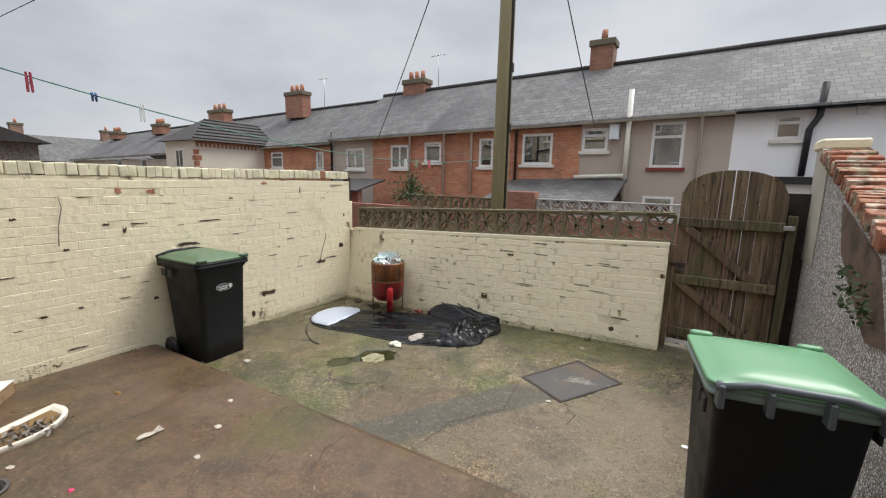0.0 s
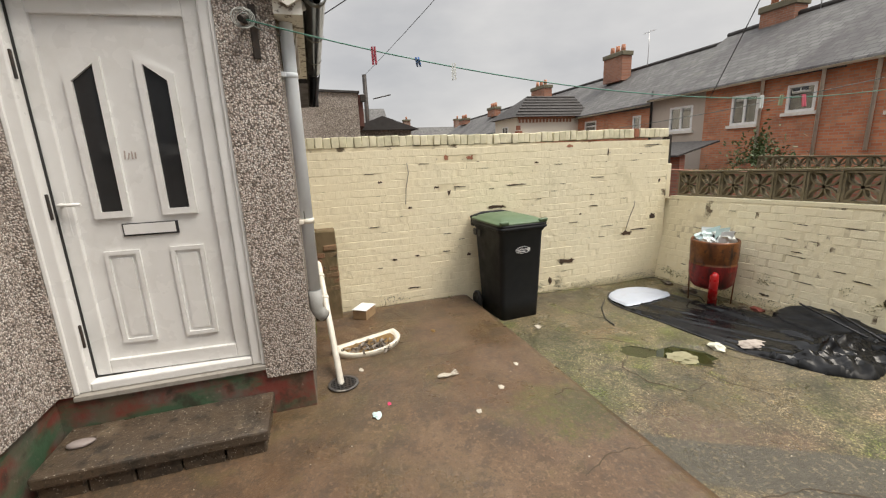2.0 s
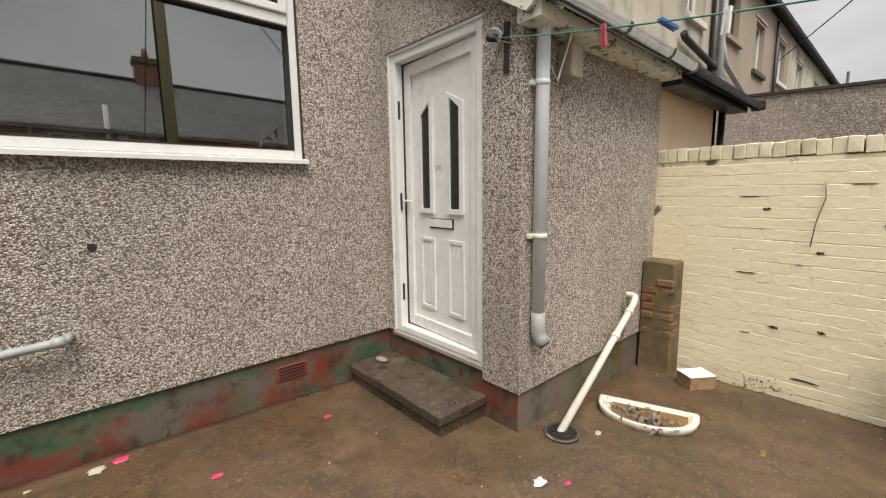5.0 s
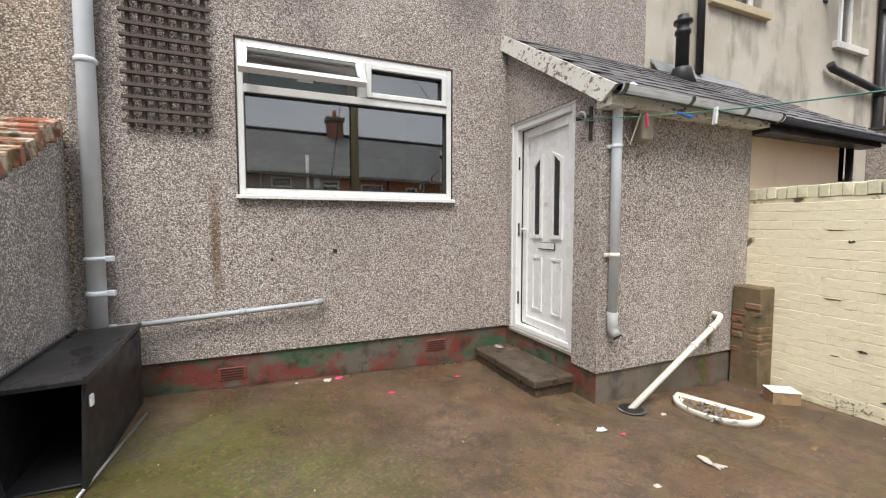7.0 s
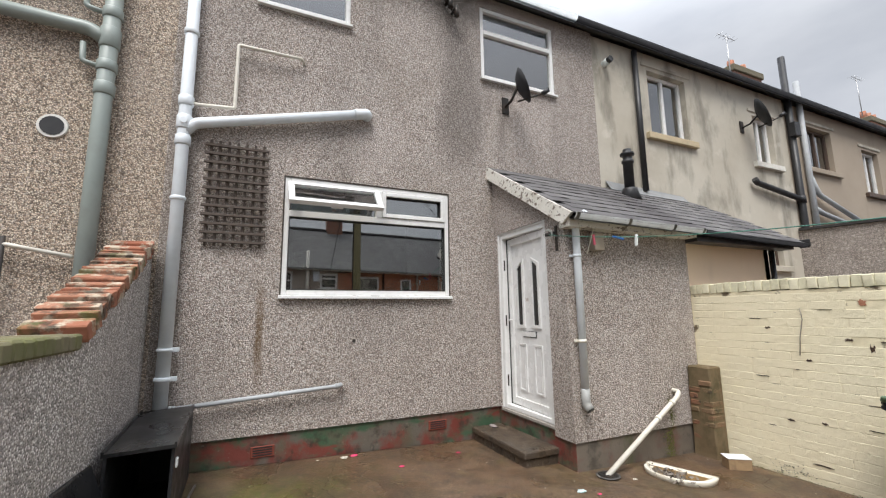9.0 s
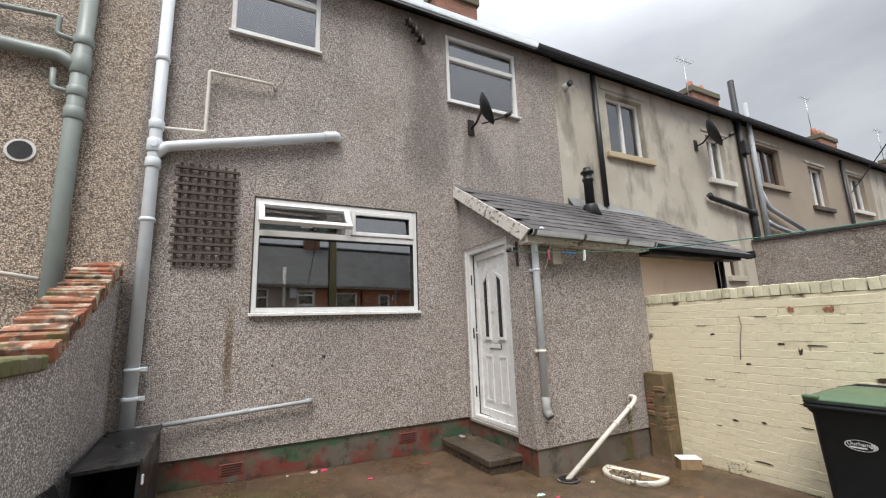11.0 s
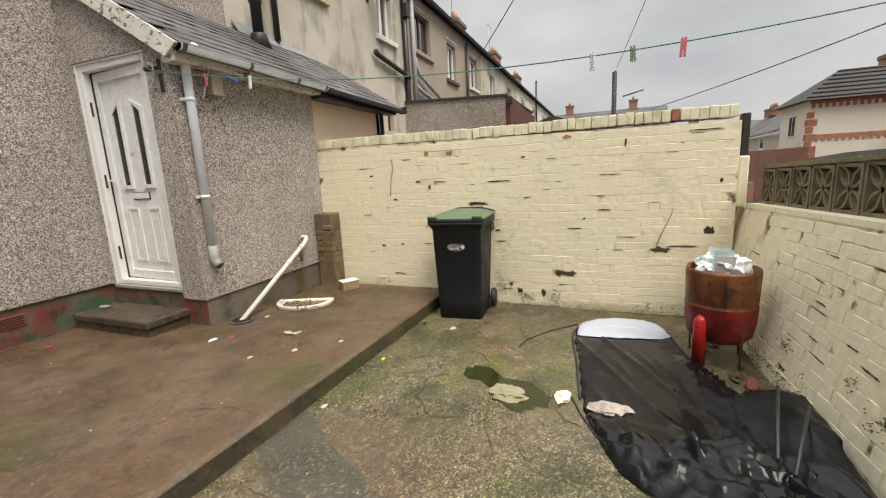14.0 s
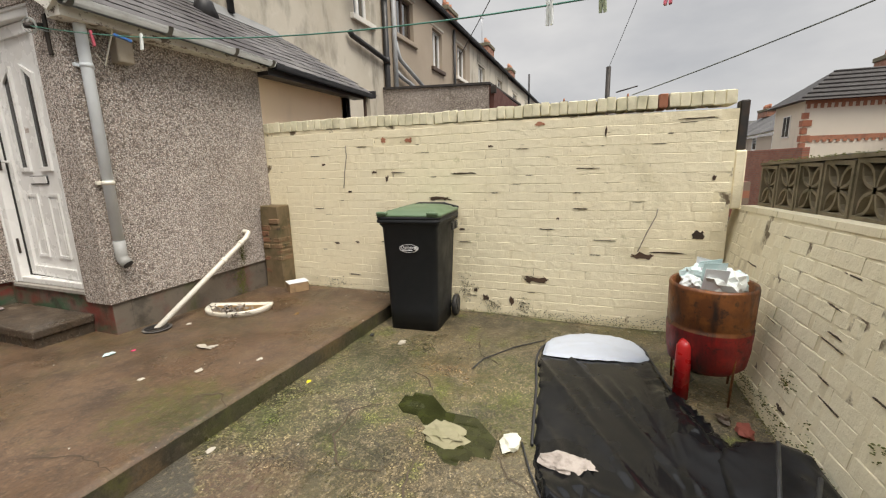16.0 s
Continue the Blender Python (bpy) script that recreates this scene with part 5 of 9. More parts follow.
def wheelie_bin(m, label, lid_mat, logo=True, rim_mat=None):
    """Front faces +x, hinge at -x; origin under its middle."""
    t = thing("wheeled_bin", (0, 0, 0), label, "bin", "wheeled bins")
    bm = B()
    loft(bm, [rounded(0.52, 0.44, 0.05, 0.0, cx=0.02), rounded(0.54, 0.455, 0.05, 0.2, cx=0.015), rounded(0.64, 0.505, 0.055, 0.90, cx=0.0), rounded(0.67, 0.545, 0.055, 0.925, cx=0.0), rounded(0.68, 0.55, 0.055, 0.985, cx=0.0)])
    body = part("body", bm, M_BIN, t)
    bm = B()
    loft(bm, [rounded(0.69, 0.555, 0.06, 0.940, cx=0.005), rounded(0.712, 0.578, 0.06, 0.948, cx=0.005), rounded(0.712, 0.578, 0.06, 0.966, cx=0.005), rounded(0.70, 0.566, 0.06, 0.970, cx=0.005), rounded(0.70, 0.566, 0.06, 0.978, cx=0.005), rounded(0.712, 0.58, 0.06, 0.982, cx=0.005), rounded(0.70, 0.57, 0.06, 0.995, cx=0.0)])
    part("rim", bm, rim_mat or M_BIN, t)
    bm = B()
    loft(bm, [rounded(0.70, 0.58, 0.06, 0.992, cx=0.0), rounded(0.705, 0.585, 0.06, 1.006, cx=0.0), rounded(0.685, 0.565, 0.06, 1.013, cx=0.0), rounded(0.62, 0.49, 0.05, 1.016, cx=-0.01), rounded(0.58, 0.45, 0.05, 1.032, cx=-0.02), rounded(0.40, 0.30, 0.05, 1.050, cx=-0.05), rounded(0.24, 0.16, 0.04, 1.056, cx=-0.07)])
    lid = part("lid", bm, lid_mat, t)
    for s in (-1, 1):
        bm = B()
        loft(bm, [rounded(0.05, 0.10, 0.02, 1.006, cx=0.335), rounded(0.05, 0.10, 0.02, 1.028, cx=0.34), rounded(0.03, 0.08, 0.012, 1.034, cx=0.34)])
        for v in bm.verts:
            v.co.y += s * 0.225
        part("lid_grip", bm, lid_mat, lid)
    bm = B()
    tube(bm, [(-0.375, -0.27, 1.0), (-0.375, -0.13, 1.035), (-0.375, 0.13, 1.035), (-0.375, 0.27, 1.0)], 0.018, 8)
    part("handle_bar", bm, M_BIN_GREY if rim_mat else M_BIN, t)
    for y in (-0.25, -0.09, 0.09, 0.25):
        bm = B()
        box(bm, -0.40, -0.33, y - 0.012, y + 0.012, 0.91, 1.018, 0.006)
        part("hinge_lug", bm, M_BIN_GREY if rim_mat else M_BIN, t)
    bm = B()
    tube(bm, [(-0.25, -0.27, 0.1), (-0.25, 0.27, 0.1)], 0.012, 8)
    part("axle", bm, M_IRON, t)
    for s in (-1, 1):
        bm = B()
        tube(bm, [(-0.25, s * 0.235, 0.1), (-0.25, s * 0.245, 0.1), (-0.25, s * 0.275, 0.1), (-0.25, s * 0.285, 0.1)], [0.085, 0.1, 0.1, 0.085], 20)
        w = part("wheel", bm, M_RUBBER, t)
        bm = B()
        tube(bm, [(-0.25, s * 0.284, 0.1), (-0.25, s * 0.292, 0.1)], [0.06, 0.045], 16)
        part("hub", bm, M_BLACKP, w)
    for s in (-1, 1):
        bm = B()
        box(bm, -0.28, -0.2, s * 0.272, s * 0.285, 0.83, 0.9, 0.004)
        box(bm, -0.17, -0.09, s * 0.272, s * 0.285, 0.83, 0.9, 0.004)
        part("grip_slot", bm, M_BLACKP, t)
    if logo:
        # an oval badge with the council's place name
        bm = B()
        n = 32

        def face(y, z):
            return Vector((0.289 + (z - 0.2) / 0.7 * 0.036, y, z))

        for k in range(n):
            a0, a1 = 2 * math.pi * k / n, 2 * math.pi * (k + 1) / n
            q = [face(0.085 * c * math.cos(a) , 0.735 + 0.034 * c * math.sin(a)) for a, c in ((a0, 1), (a1, 1), (a1, 0.94), (a0, 0.94))]
            prism(bm, q, (0.004, 0, 0))
        bmesh.ops.translate(bm, verts=bm.verts, vec=(0.002, 0, 0))
        part("badge", bm, M_LOGO, body, "white printed oval badge")
        me = text_mesh("Durham", 0.036)
        me.transform(Matrix.Translation((0.319, -0.012, 0.732)) @ Matrix.Rotation(radians(90), 4, "Z") @ Matrix.Rotation(radians(90 - 3.9), 4, "X"))
        me.materials.append(M_LOGO)
        ob = new("lettering", me)
        ob.parent = body
        bm = B()
        for k, (ya, yb) in enumerate(((-0.06, -0.02), (-0.015, 0.03))):
            prism(bm, [face(ya, 0.716), face(yb, 0.716), face(yb, 0.724), face(ya, 0.724)], (0.005, 0, 0))
        for k in range(6):
            a = k * math.pi / 3
            prism(bm, [face(0.068 + 0.02 * math.cos(a), 0.737 + 0.02 * math.sin(a)), face(0.068 + 0.02 * math.cos(a + 0.7), 0.737 + 0.02 * math.sin(a + 0.7)), face(0.068, 0.737)], (0.006, 0, 0))
        part("crest", bm, M_LOGO, body)
    t.matrix_basis = m
    return t


wheelie_bin(pose(-4.28, 2.20, yard_z(-4.2) - 0.008, 0, 0, 4) @ Matrix.Diagonal((0.94, 0.97, 1.02, 1.0)), "charcoal wheeled bin with a faded green lid against the wall", M_LID_OLD)
wheelie_bin(pose(0.265, 2.22, yard_z(0.25), 0, 0, 100) @ Matrix.Diagonal((0.84, 1.0, 0.91, 1.0)), "black wheeled bin with a glossy green lid beside the boundary wall", M_LID, False, M_LID_PALE)

# ---- rusty oil drum stove with rubbish ----
DRUM = (-3.66, 4.33)
zd = yard_z(-3.4)
dr = thing("fire_drum", (DRUM[0], DRUM[1], zd), "rusty steel fire drum on legs with a red painted foot", "drum")
bm = B()
lathe(bm, [(0.05, 0.155), (0.16, 0.165), (0.20, 0.205), (0.216, 0.30), (0.222, 0.43), (0.215, 0.435), (0.222, 0.45), (0.228, 0.66), (0.222, 0.68), (0.21, 0.67), (0.2, 0.55), (0.02, 0.54)], 28, (DRUM[0], DRUM[1], zd))
part("barrel", bm, M_RUST, dr)
bm = B()
lathe(bm, [(0.10, 0.152), (0.165, 0.161), (0.205, 0.203), (0.2195, 0.30), (0.2255, 0.42)], 28, (DRUM[0], DRUM[1], zd), False)
part("painted_band", bm, M_BURNT, dr, "worn red paint round the foot of the drum")
bm = B()
tube(bm, [(DRUM[0] + 0.155, DRUM[1] - 0.145, zd), (DRUM[0] + 0.155, DRUM[1] - 0.145, zd + 0.32), (DRUM[0] + 0.14, DRUM[1] - 0.13, zd + 0.35)], [0.043, 0.043, 0.038], 12)
part("pedestal", bm, M_REDP, dr, "red painted pipe foot")
for a in (0.5, 2.2, 4.0):
    bm = B()
    tube(bm, [(DRUM[0] + 0.2 * math.cos(a), DRUM[1] + 0.2 * math.sin(a), zd - 0.01), (DRUM[0] + 0.215 * math.cos(a), DRUM[1] + 0.215 * math.sin(a), zd + 0.42)], 0.007, 6)
    part("leg", bm, M_RUST, dr)


def crumple(centre, size, seed, flat=1.0, sub=3):
    bm = B()
    bmesh.ops.create_icosphere(bm, subdivisions=sub, radius=1.0)
    for v in bm.verts:
        p = v.co.copy()
        k = 1 + 0.55 * noise.noise(p * 1.7 + Vector((seed, 0, 0))) + 0.35 * noise.noise(p * 4 + Vector((0, seed, 0)))
        v.co = Vector(centre) + Vector((p.x * size[0], p.y * size[1], p.z * size[2] * flat)) * k
    return bm


for k, (dx, dy, dz, s, mt, lb) in enumerate(((-0.06, -0.06, 0.70, 0.09, M_FOIL, "crumpled pale blue plastic bag stuffed into the drum"), (0.07, 0.03, 0.70, 0.10, M_WHITEP, "crumpled white plastic bag stuffed into the drum"), (-0.03, 0.09, 0.69, 0.09, M_FOIL, "crumpled pale blue plastic bag stuffed into the drum"), (0.02, -0.11, 0.69, 0.06, M_WHITEP, "crumpled white plastic bag stuffed into the drum"), (0.03, -0.02, 0.72, 0.055, M_BLACKP, "black plastic scrap in the drum"))):
    single("plastic_bag", crumple((DRUM[0] + dx, DRUM[1] + dy, zd + dz - 0.02), (s, s, s * 0.8), k * 3.3), mt, lb, "rubbish", "rubbish in the drum")
for k in range(5):
    bm = B()
    a = 0.7 + k * 0.5
    prism(bm, [(DRUM[0] - 0.1 + 0.05 * k, DRUM[1] - 0.08, zd + 0.66), (DRUM[0] - 0.05 + 0.05 * k, DRUM[1] + 0.02, zd + 0.66), (DRUM[0] - 0.04 + 0.055 * k, DRUM[1] + 0.03, zd + 0.79 + 0.03 * (k % 2)), (DRUM[0] - 0.12 + 0.06 * k, DRUM[1] - 0.07, zd + 0.80 - 0.02 * (k % 3))], (0.004, 0.002, 0))
    single("wrapper", bm, M_FOIL if k % 2 else M_CARD, "torn plastic wrapper sticking out of the drum", "rubbish", "rubbish in the drum")

# ---- collapsed black nylon sheet on the ground ----
def tarp_mesh(outline, zbase, fold, seed, lift=0.012, edge_roll=0.02, step=0.035):
    xs_ = [p[0] for p in outline]
    ys_ = [p[1] for p in outline]
    bm = B()

    def inside(x, y):
        r = False
        for (ax, ay), (bx, by) in zip(outline, outline[1:] + outline[:1]):
            if (ay > y) != (by > y) and x < (bx - ax) * (y - ay) / (by - ay) + ax:
                r = not r
        return r

    nx, ny = int((max(xs_) - min(xs_)) / step) + 2, int((max(ys_) - min(ys_)) / step) + 2
    vs = {}
    for i in range(nx):
        for j in range(ny):
            x, y = min(xs_) + i * step, min(ys_) + j * step
            jx, jy = 0.3 * step * noise.noise(Vector((x * 9, y * 9, seed))), 0.3 * step * noise.noise(Vector((x * 9, y * 9, seed + 5)))
            if inside(x, y):
                h = fold(x, y)
                vs[i, j] = bm.verts.new((x + jx, y + jy, zbase(x) + lift + h))
    for (i, j) in list(vs):
        q = [(i, j), (i + 1, j), (i + 1, j + 1), (i, j + 1)]
        if all(k in vs for k in q):
            bm.faces.new([vs[k] for k in q]).smooth = True
    loose = [v for v in bm.verts if not v.link_faces]
    bmesh.ops.delete(bm, geom=loose, context="VERTS")
    for _ in range(2):
        for v in bm.verts:
            if v.is_boundary:
                nb = [e.other_vert(v) for e in v.link_edges if e.is_boundary]
                if len(nb) == 2:
                    v.co = v.co * 0.5 + (nb[0].co + nb[1].co) * 0.25
    for v in bm.verts:
        if v.is_boundary:
            v.co.z = zbase(v.co.x) + 0.004
    return bm


def smooth_poly(pts, n=4):
    out = []
    m = len(pts)
    for k in range(m):
        p0, p1, p2, p3 = (Vector(pts[(k + d) % m]) for d in (-1, 0, 1, 2))
        for j in range(n):
            t = j / n
            q = 0.5 * (2 * p1 + (p2 - p0) * t + (2 * p0 - 5 * p1 + 4 * p2 - p3) * t * t + (3 * p1 - p0 - 3 * p2 + p3) * t ** 3)
            out.append((q.x, q.y))
    return out


def ridge(v, w):
    return max(0.0, 1 - abs(v) / w)


# sharp creases of the flattened sheet, raking along it
CREASES = []
for k in range(16):
    cx, cy = rnd.uniform(-2.45, -2.1), rnd.uniform(3.6, 4.35)
    a = rnd.gauss(0.5, 0.4) if k % 3 else rnd.gauss(1.5, 0.2)
    r = rnd.uniform(0.12, 0.3)
    CREASES.append((cx - r * math.cos(a), cy - r * math.sin(a), cx + r * math.cos(a), cy + r * math.sin(a), rnd.uniform(0.018, 0.04), rnd.uniform(0.03, 0.05)))
for k in range(6):
    CREASES.append((-3.55 + 0.05 * k, 4.06 + 0.02 * k, -2.3, 4.12 + 0.05 * k, 0.036, 0.024))
for ax_, ay_, bx_, by_ in ((-3.6, 3.78, -3.0, 3.98), (-3.4, 3.62, -3.05, 3.74), (-3.5, 3.9, -2.8, 4.05), (-2.95, 3.6, -2.4, 3.75)):
    CREASES.append((ax_, ay_, bx_, by_, 0.016, 0.018))


def main_fold(x, y):
    w = -x * 0.25 + y * 0.93
    h = 0.005 * noise.noise(Vector((x * 2.2, y * 2.2, 1))) + 0.012
    # the foot of the sheet is bunched, the rest lies flat
    foot = min(1.0, max(0.0, (x + 2.58 - 0.12 * (y - 3.5)) / 0.2))
    side = min(1.0, max(0.0, (y - 4.05 - 0.22 * (x + 3.3)) / 0.12)) * 0.5
    amp = max(foot, side)
    q = Vector((x * 5.0 + y * 1.5, y * 6.0 - x * 1.5, 3.0))
    q += noise.noise_vector(q * 0.6) * 0.5
    h += amp * 0.034 * (1 - min(1.0, 2.2 * abs(noise.noise(q)))) ** 1.5 + amp * 0.018 * (1 - min(1.0, 2.2 * abs(noise.noise(q * 2.3)))) ** 1.5
    for ax, ay, bx, by, top, wide in CREASES:
        dx, dy = bx - ax, by - ay
        q = min(1.0, max(0.0, ((x - ax) * dx + (y - ay) * dy) / (dx * dx + dy * dy)))
        off = math.hypot(x - ax - q * dx, y - ay - q * dy)
        h += top * max(0.0, 1 - off / wide) * min(1.0, 4 * q * (1 - q) + 0.15)
    for c in (0.28, 0.52, 0.75):
        h += 0.016 * ridge(w - (3.9 + c + 0.2 * (x + 3.3) - 0.3), 0.03)
    return h


T_OUT = smooth_poly([(-4.30, 3.55), (-4.33, 3.80), (-4.22, 4.02), (-3.95, 4.08), (-3.58, 4.14), (-3.3, 4.26), (-3.0, 4.34), (-2.6, 4.42), (-2.15, 4.5), (-1.97, 4.42), (-1.93, 4.22), (-1.98, 4.02), (-1.95, 3.84), (-2.10, 3.64), (-2.34, 3.53), (-2.54, 3.46), (-2.74, 3.43), (-3.02, 3.40), (-3.32, 3.37), (-3.8, 3.31), (-4.07, 3.36)])
single("nylon_sheet", tarp_mesh(T_OUT, yard_z, main_fold, 2.0, step=0.02), M_TARP, "collapsed wet black nylon tent spread on the yard floor", "tarpaulin")
hem = B()
hem_line = [(x, y, yard_z(x) + 0.013) for x, y in T_OUT if x < -2.7 and y < 4.2]
first = max(range(len(hem_line)), key=lambda k: math.dist(hem_line[k], hem_line[k - 1]))
tube(hem, hem_line[first:] + hem_line[:first], 0.008, 6, False)
single("hem", hem, M_CABLE, "black piped hem round the edge of the nylon tent", "piping")
W_OUT = smooth_poly([(-4.29, 3.56), (-4.32, 3.80), (-4.21, 4.01), (-3.95, 4.07), (-3.87, 4.02), (-3.83, 3.85), (-3.79, 3.6), (-3.77, 3.36), (-3.85, 3.33), (-4.12, 3.37)])
single("nylon_sheet", tarp_mesh(W_OUT, lambda x: yard_z(x) + 0.026, lambda x, y: 0.010 + 0.005 * noise.noise(Vector((x * 3, y * 3, 4))) + 0.006 * ridge(math.hypot(x + 3.75, y - 3.7) - 0.34, 0.03), 4.0, step=0.02), M_TARP_W, "greyish white rounded panel at the end of the nylon tent", "tarpaulin")


def heap_fold(x, y):
    u, w = x * 0.9 + y * 0.4, -x * 0.4 + y * 0.9
    d = min(1.0, max(0.0, 1.2 - 1.7 * math.hypot((x + 2.65) * 0.8, (y - 4.52) * 1.8)))
    bend_ = 0.2 * noise.noise(Vector((x * 2, y * 2, 16)))
    return 0.035 + 0.09 * d * min(1.0, max(0.0, (y - 4.2) / 0.25)) + 0.024 * (1 - min(1.0, 2 * abs(noise.noise(Vector((u * 1.4, (w + bend_) * 6, 8)))))) ** 1.5 + 0.008 * (1 - min(1.0, 2 * abs(noise.noise(Vector((u * 3, w * 13, 2)))))) ** 1.5


H_OUT = smooth_poly([(-3.0, 4.30), (-2.97, 4.50), (-2.84, 4.57), (-2.6, 4.57), (-2.36, 4.56), (-2.05, 4.54), (-2.03, 4.40), (-2.2, 4.27), (-2.5, 4.22), (-2.8, 4.2)])
single("nylon_sheet", tarp_mesh(H_OUT, yard_z, heap_fold, 6.0, step=0.016), M_TARP, "bunched folds of black nylon lying on the sheet", "tarpaulin")
for a, b_ in (((-2.84, 4.43, 0.075), (-2.24, 4.25, 0.03)), ((-2.63, 4.49, 0.085), (-2.15, 4.28, 0.03))):
    bm = B()
    tube(bm, [a, b_], 0.009, 7)
    single("tent_pole", bm, plain("dull_grey_pole", (0.045, 0.047, 0.05), 0.4, 0.3), "thin grey tent pole lying on the nylon", "pole", "tent poles")
single("paper", crumple((-2.64, 3.60, yard_z(-2.66) + 0.035), (0.06, 0.12, 0.010), 4.4), plain("soggy_newspaper", (0.40, 0.35, 0.31), 0.7, dirt=(0.10, 0.08, 0.065), amount=0.9, scale=26), "soggy torn paper lying on the nylon sheet", "paper")
bm = crumple((-2.72, 3.33, yard_z(-2.7) + 0.02), (0.075, 0.05, 0.03), 2.2, sub=2)
single("stone", bm, plain("pale_chalky_stone", (0.66, 0.66, 0.55), 0.8), "pale flat stone beside the puddle", "stone")
bm = crumple((-2.735, 2.985, yard_z(-2.8) - 0.012), (0.085, 0.125, 0.022), 5.7)
single("concrete_lump", bm, plain("mossy_pale_concrete", (0.27, 0.25, 0.155), 0.85, dirt=(0.13, 0.13, 0.05), amount=0.7, bump=0.7), "broken mossy concrete lump in the puddle", "rubble")
for pts in ([(-4.12, 3.33), (-3.9, 3.12), (-3.62, 2.95), (-3.45, 2.92)], [(-2.75, 3.38), (-2.55, 3.45), (-2.38, 3.53), (-2.25, 3.62)], [(-3.6, 4.2), (-3.75, 4.3), (-3.95, 4.28), (-4.1, 4.36)]):
    bm = B()
    tube(bm, [(x, y, yard_z(x) + 0.012) for x, y in pts], 0.005, 6)
    single("guy_rope", bm, M_CABLE, "thin black guy rope lying on the concrete", "rope", "guy ropes")
for k, (x, y, s) in enumerate(((-3.95, 4.35, 0.09), (-3.2, 4.43, 0.06), (-4.3, 4.40, 0.06), (-3.3, 4.36, 0.05))):
    single("rubble", crumple((x, y, yard_z(x) + s * 0.35), (s, s * 0.7, s * 0.4), 9.1 + k, sub=2), M_STEP if k != 1 else M_AIRBRICK, "broken piece of masonry beside the drum", "rubble", "rubble")

# ---- manhole cover ----
mh = thing("manhole_cover", (-0.9, 3.53, -0.06), "worn steel manhole cover set in the yard floor", "manhole cover")
MHP = [(-1.28, 3.34), (-0.95, 3.95), (-0.51, 3.67), (-0.86, 3.09)]
bm = B()
prism(bm, [(x, y, yard_z(x) - 0.008) for x, y in MHP], (0, 0, 0.012))
part("plate", bm, M_COVER, mh)
bm = B()
c = Vector((-0.9, 3.53))
for k in range(4):
    a, b_ = Vector(MHP[k]), Vector(MHP[(k + 1) % 4])
    ai, bi = a + (c - a) * 0.05, b_ + (c - b_) * 0.05
    prism(bm, [(q.x, q.y, yard_z(q.x) - 0.002) for q in (a + (a - c) * 0.02, b_ + (b_ - c) * 0.02, bi, ai)], (0, 0, 0.008))
part("frame", bm, M_IRON, mh)


# ---- pipes on the house ----
def soil_pipe(label, x, y, z0, z1, r, material, collars, branch=None):
    t = thing("soil_pipe", (x, y, z0), label, "pipe", "soil pipes")
    bm = B()
    tube(bm, [(x, y, z0), (x, y, z1)], r, 16)
    part("pipe", bm, material, t)
    for z, h in collars:
        bm = B()
        tube(bm, [(x, y, z - h), (x, y, z - h + 0.01), (x, y, z + h - 0.01), (x, y, z + h)], [r + 0.004, r + 0.012, r + 0.012, r + 0.004], 16)
        part("collar", bm, material, t)
    return t


PX, PY = 0.585, -1.045
sp = soil_pipe("grey plastic soil stack on the house wall", PX, PY, 0.60, 6.1, 0.056, M_PIPE, [(0.62, 0.03), (0.92, 0.02), (1.17, 0.015), (2.55, 0.02), (3.12, 0.05), (3.30, 0.07), (3.52, 0.05), (4.25, 0.03)])
bm = B()
tube(bm, bend((PX, PY, 3.2), (0.50, PY, 3.31), (-1.12, PY, 3.715), 0.05), 0.052, 14)
br = part("branch", bm, M_PIPE, sp, "sloping branch pipe")
bm = B()
tube(bm, bend((-1.04, PY, 3.695), (-1.19, PY, 3.735), (-1.20, HOUSE_Y - 0.02, 3.735), 0.05), [0.06] * 8, 14)
part("elbow", bm, M_PIPE, br)
bm = B()
tube(bm, [(PX, PY + 0.05, 3.30), (PX, PY + 0.075, 3.30)], 0.03, 12)
part("access_cap", bm, M_PIPE, sp)
for z in (0.92, 1.17):
    bm = B()
    box(bm, PX - 0.11, PX - 0.05, PY - 0.02, PY + 0.02, z - 0.02, z + 0.02, 0.005)
    part("bracket", bm, M_PIPE, sp)
sm = thing("waste_pipe", (0.2, PY, 3.5), "thin grey overflow pipe running to the soil stack", "pipe", "waste pipes")
bm = B()
tube(bm, bend((PX, PY, 3.50), (0.165, PY, 3.53), (0.165, PY, 4.2), 0.02) + bend((0.165, PY, 4.1), (0.165, PY, 4.23), (-0.46, PY, 4.23), 0.02)[1:] + [(-0.49, HOUSE_Y, 4.22)], 0.018, 8)
part("pipe", bm, M_PIPE_W, sm)
wp = thing("waste_pipe", (-0.2, PY, 0.7), "grey waste pipe running low across the house wall", "pipe", "waste pipes")
bm = B()
tube(bm, bend((0.52, PY, 0.66), (-0.96, PY, 0.745), (-0.97, HOUSE_Y - 0.02, 0.745), 0.03), 0.021, 10)
part("pipe", bm, M_WASTE, wp)
for x in (0.50, -0.35, -0.93):
    bm = B()
    z = 0.66 + (0.52 - x) / 1.48 * 0.085
    tube(bm, [(x + 0.025, PY, z), (x - 0.025, PY, z + 0.003)], 0.027, 10)
    part("coupling", bm, M_WASTE, wp)
sp2 = soil_pipe("grey-green painted soil stack of the adjoining house", 1.22, PY, -0.2, 6.2, 0.068, M_PIPE_G, [(3.50, 0.06), (3.72, 0.05), (4.0, 0.1), (4.25, 0.05)])
bm = B()
tube(bm, bend((1.22, PY, 3.95), (1.36, PY, 4.06), (2.6, PY, 4.12), 0.05), 0.062, 12)
part("branch", bm, M_PIPE_G, sp2)
bm = B()
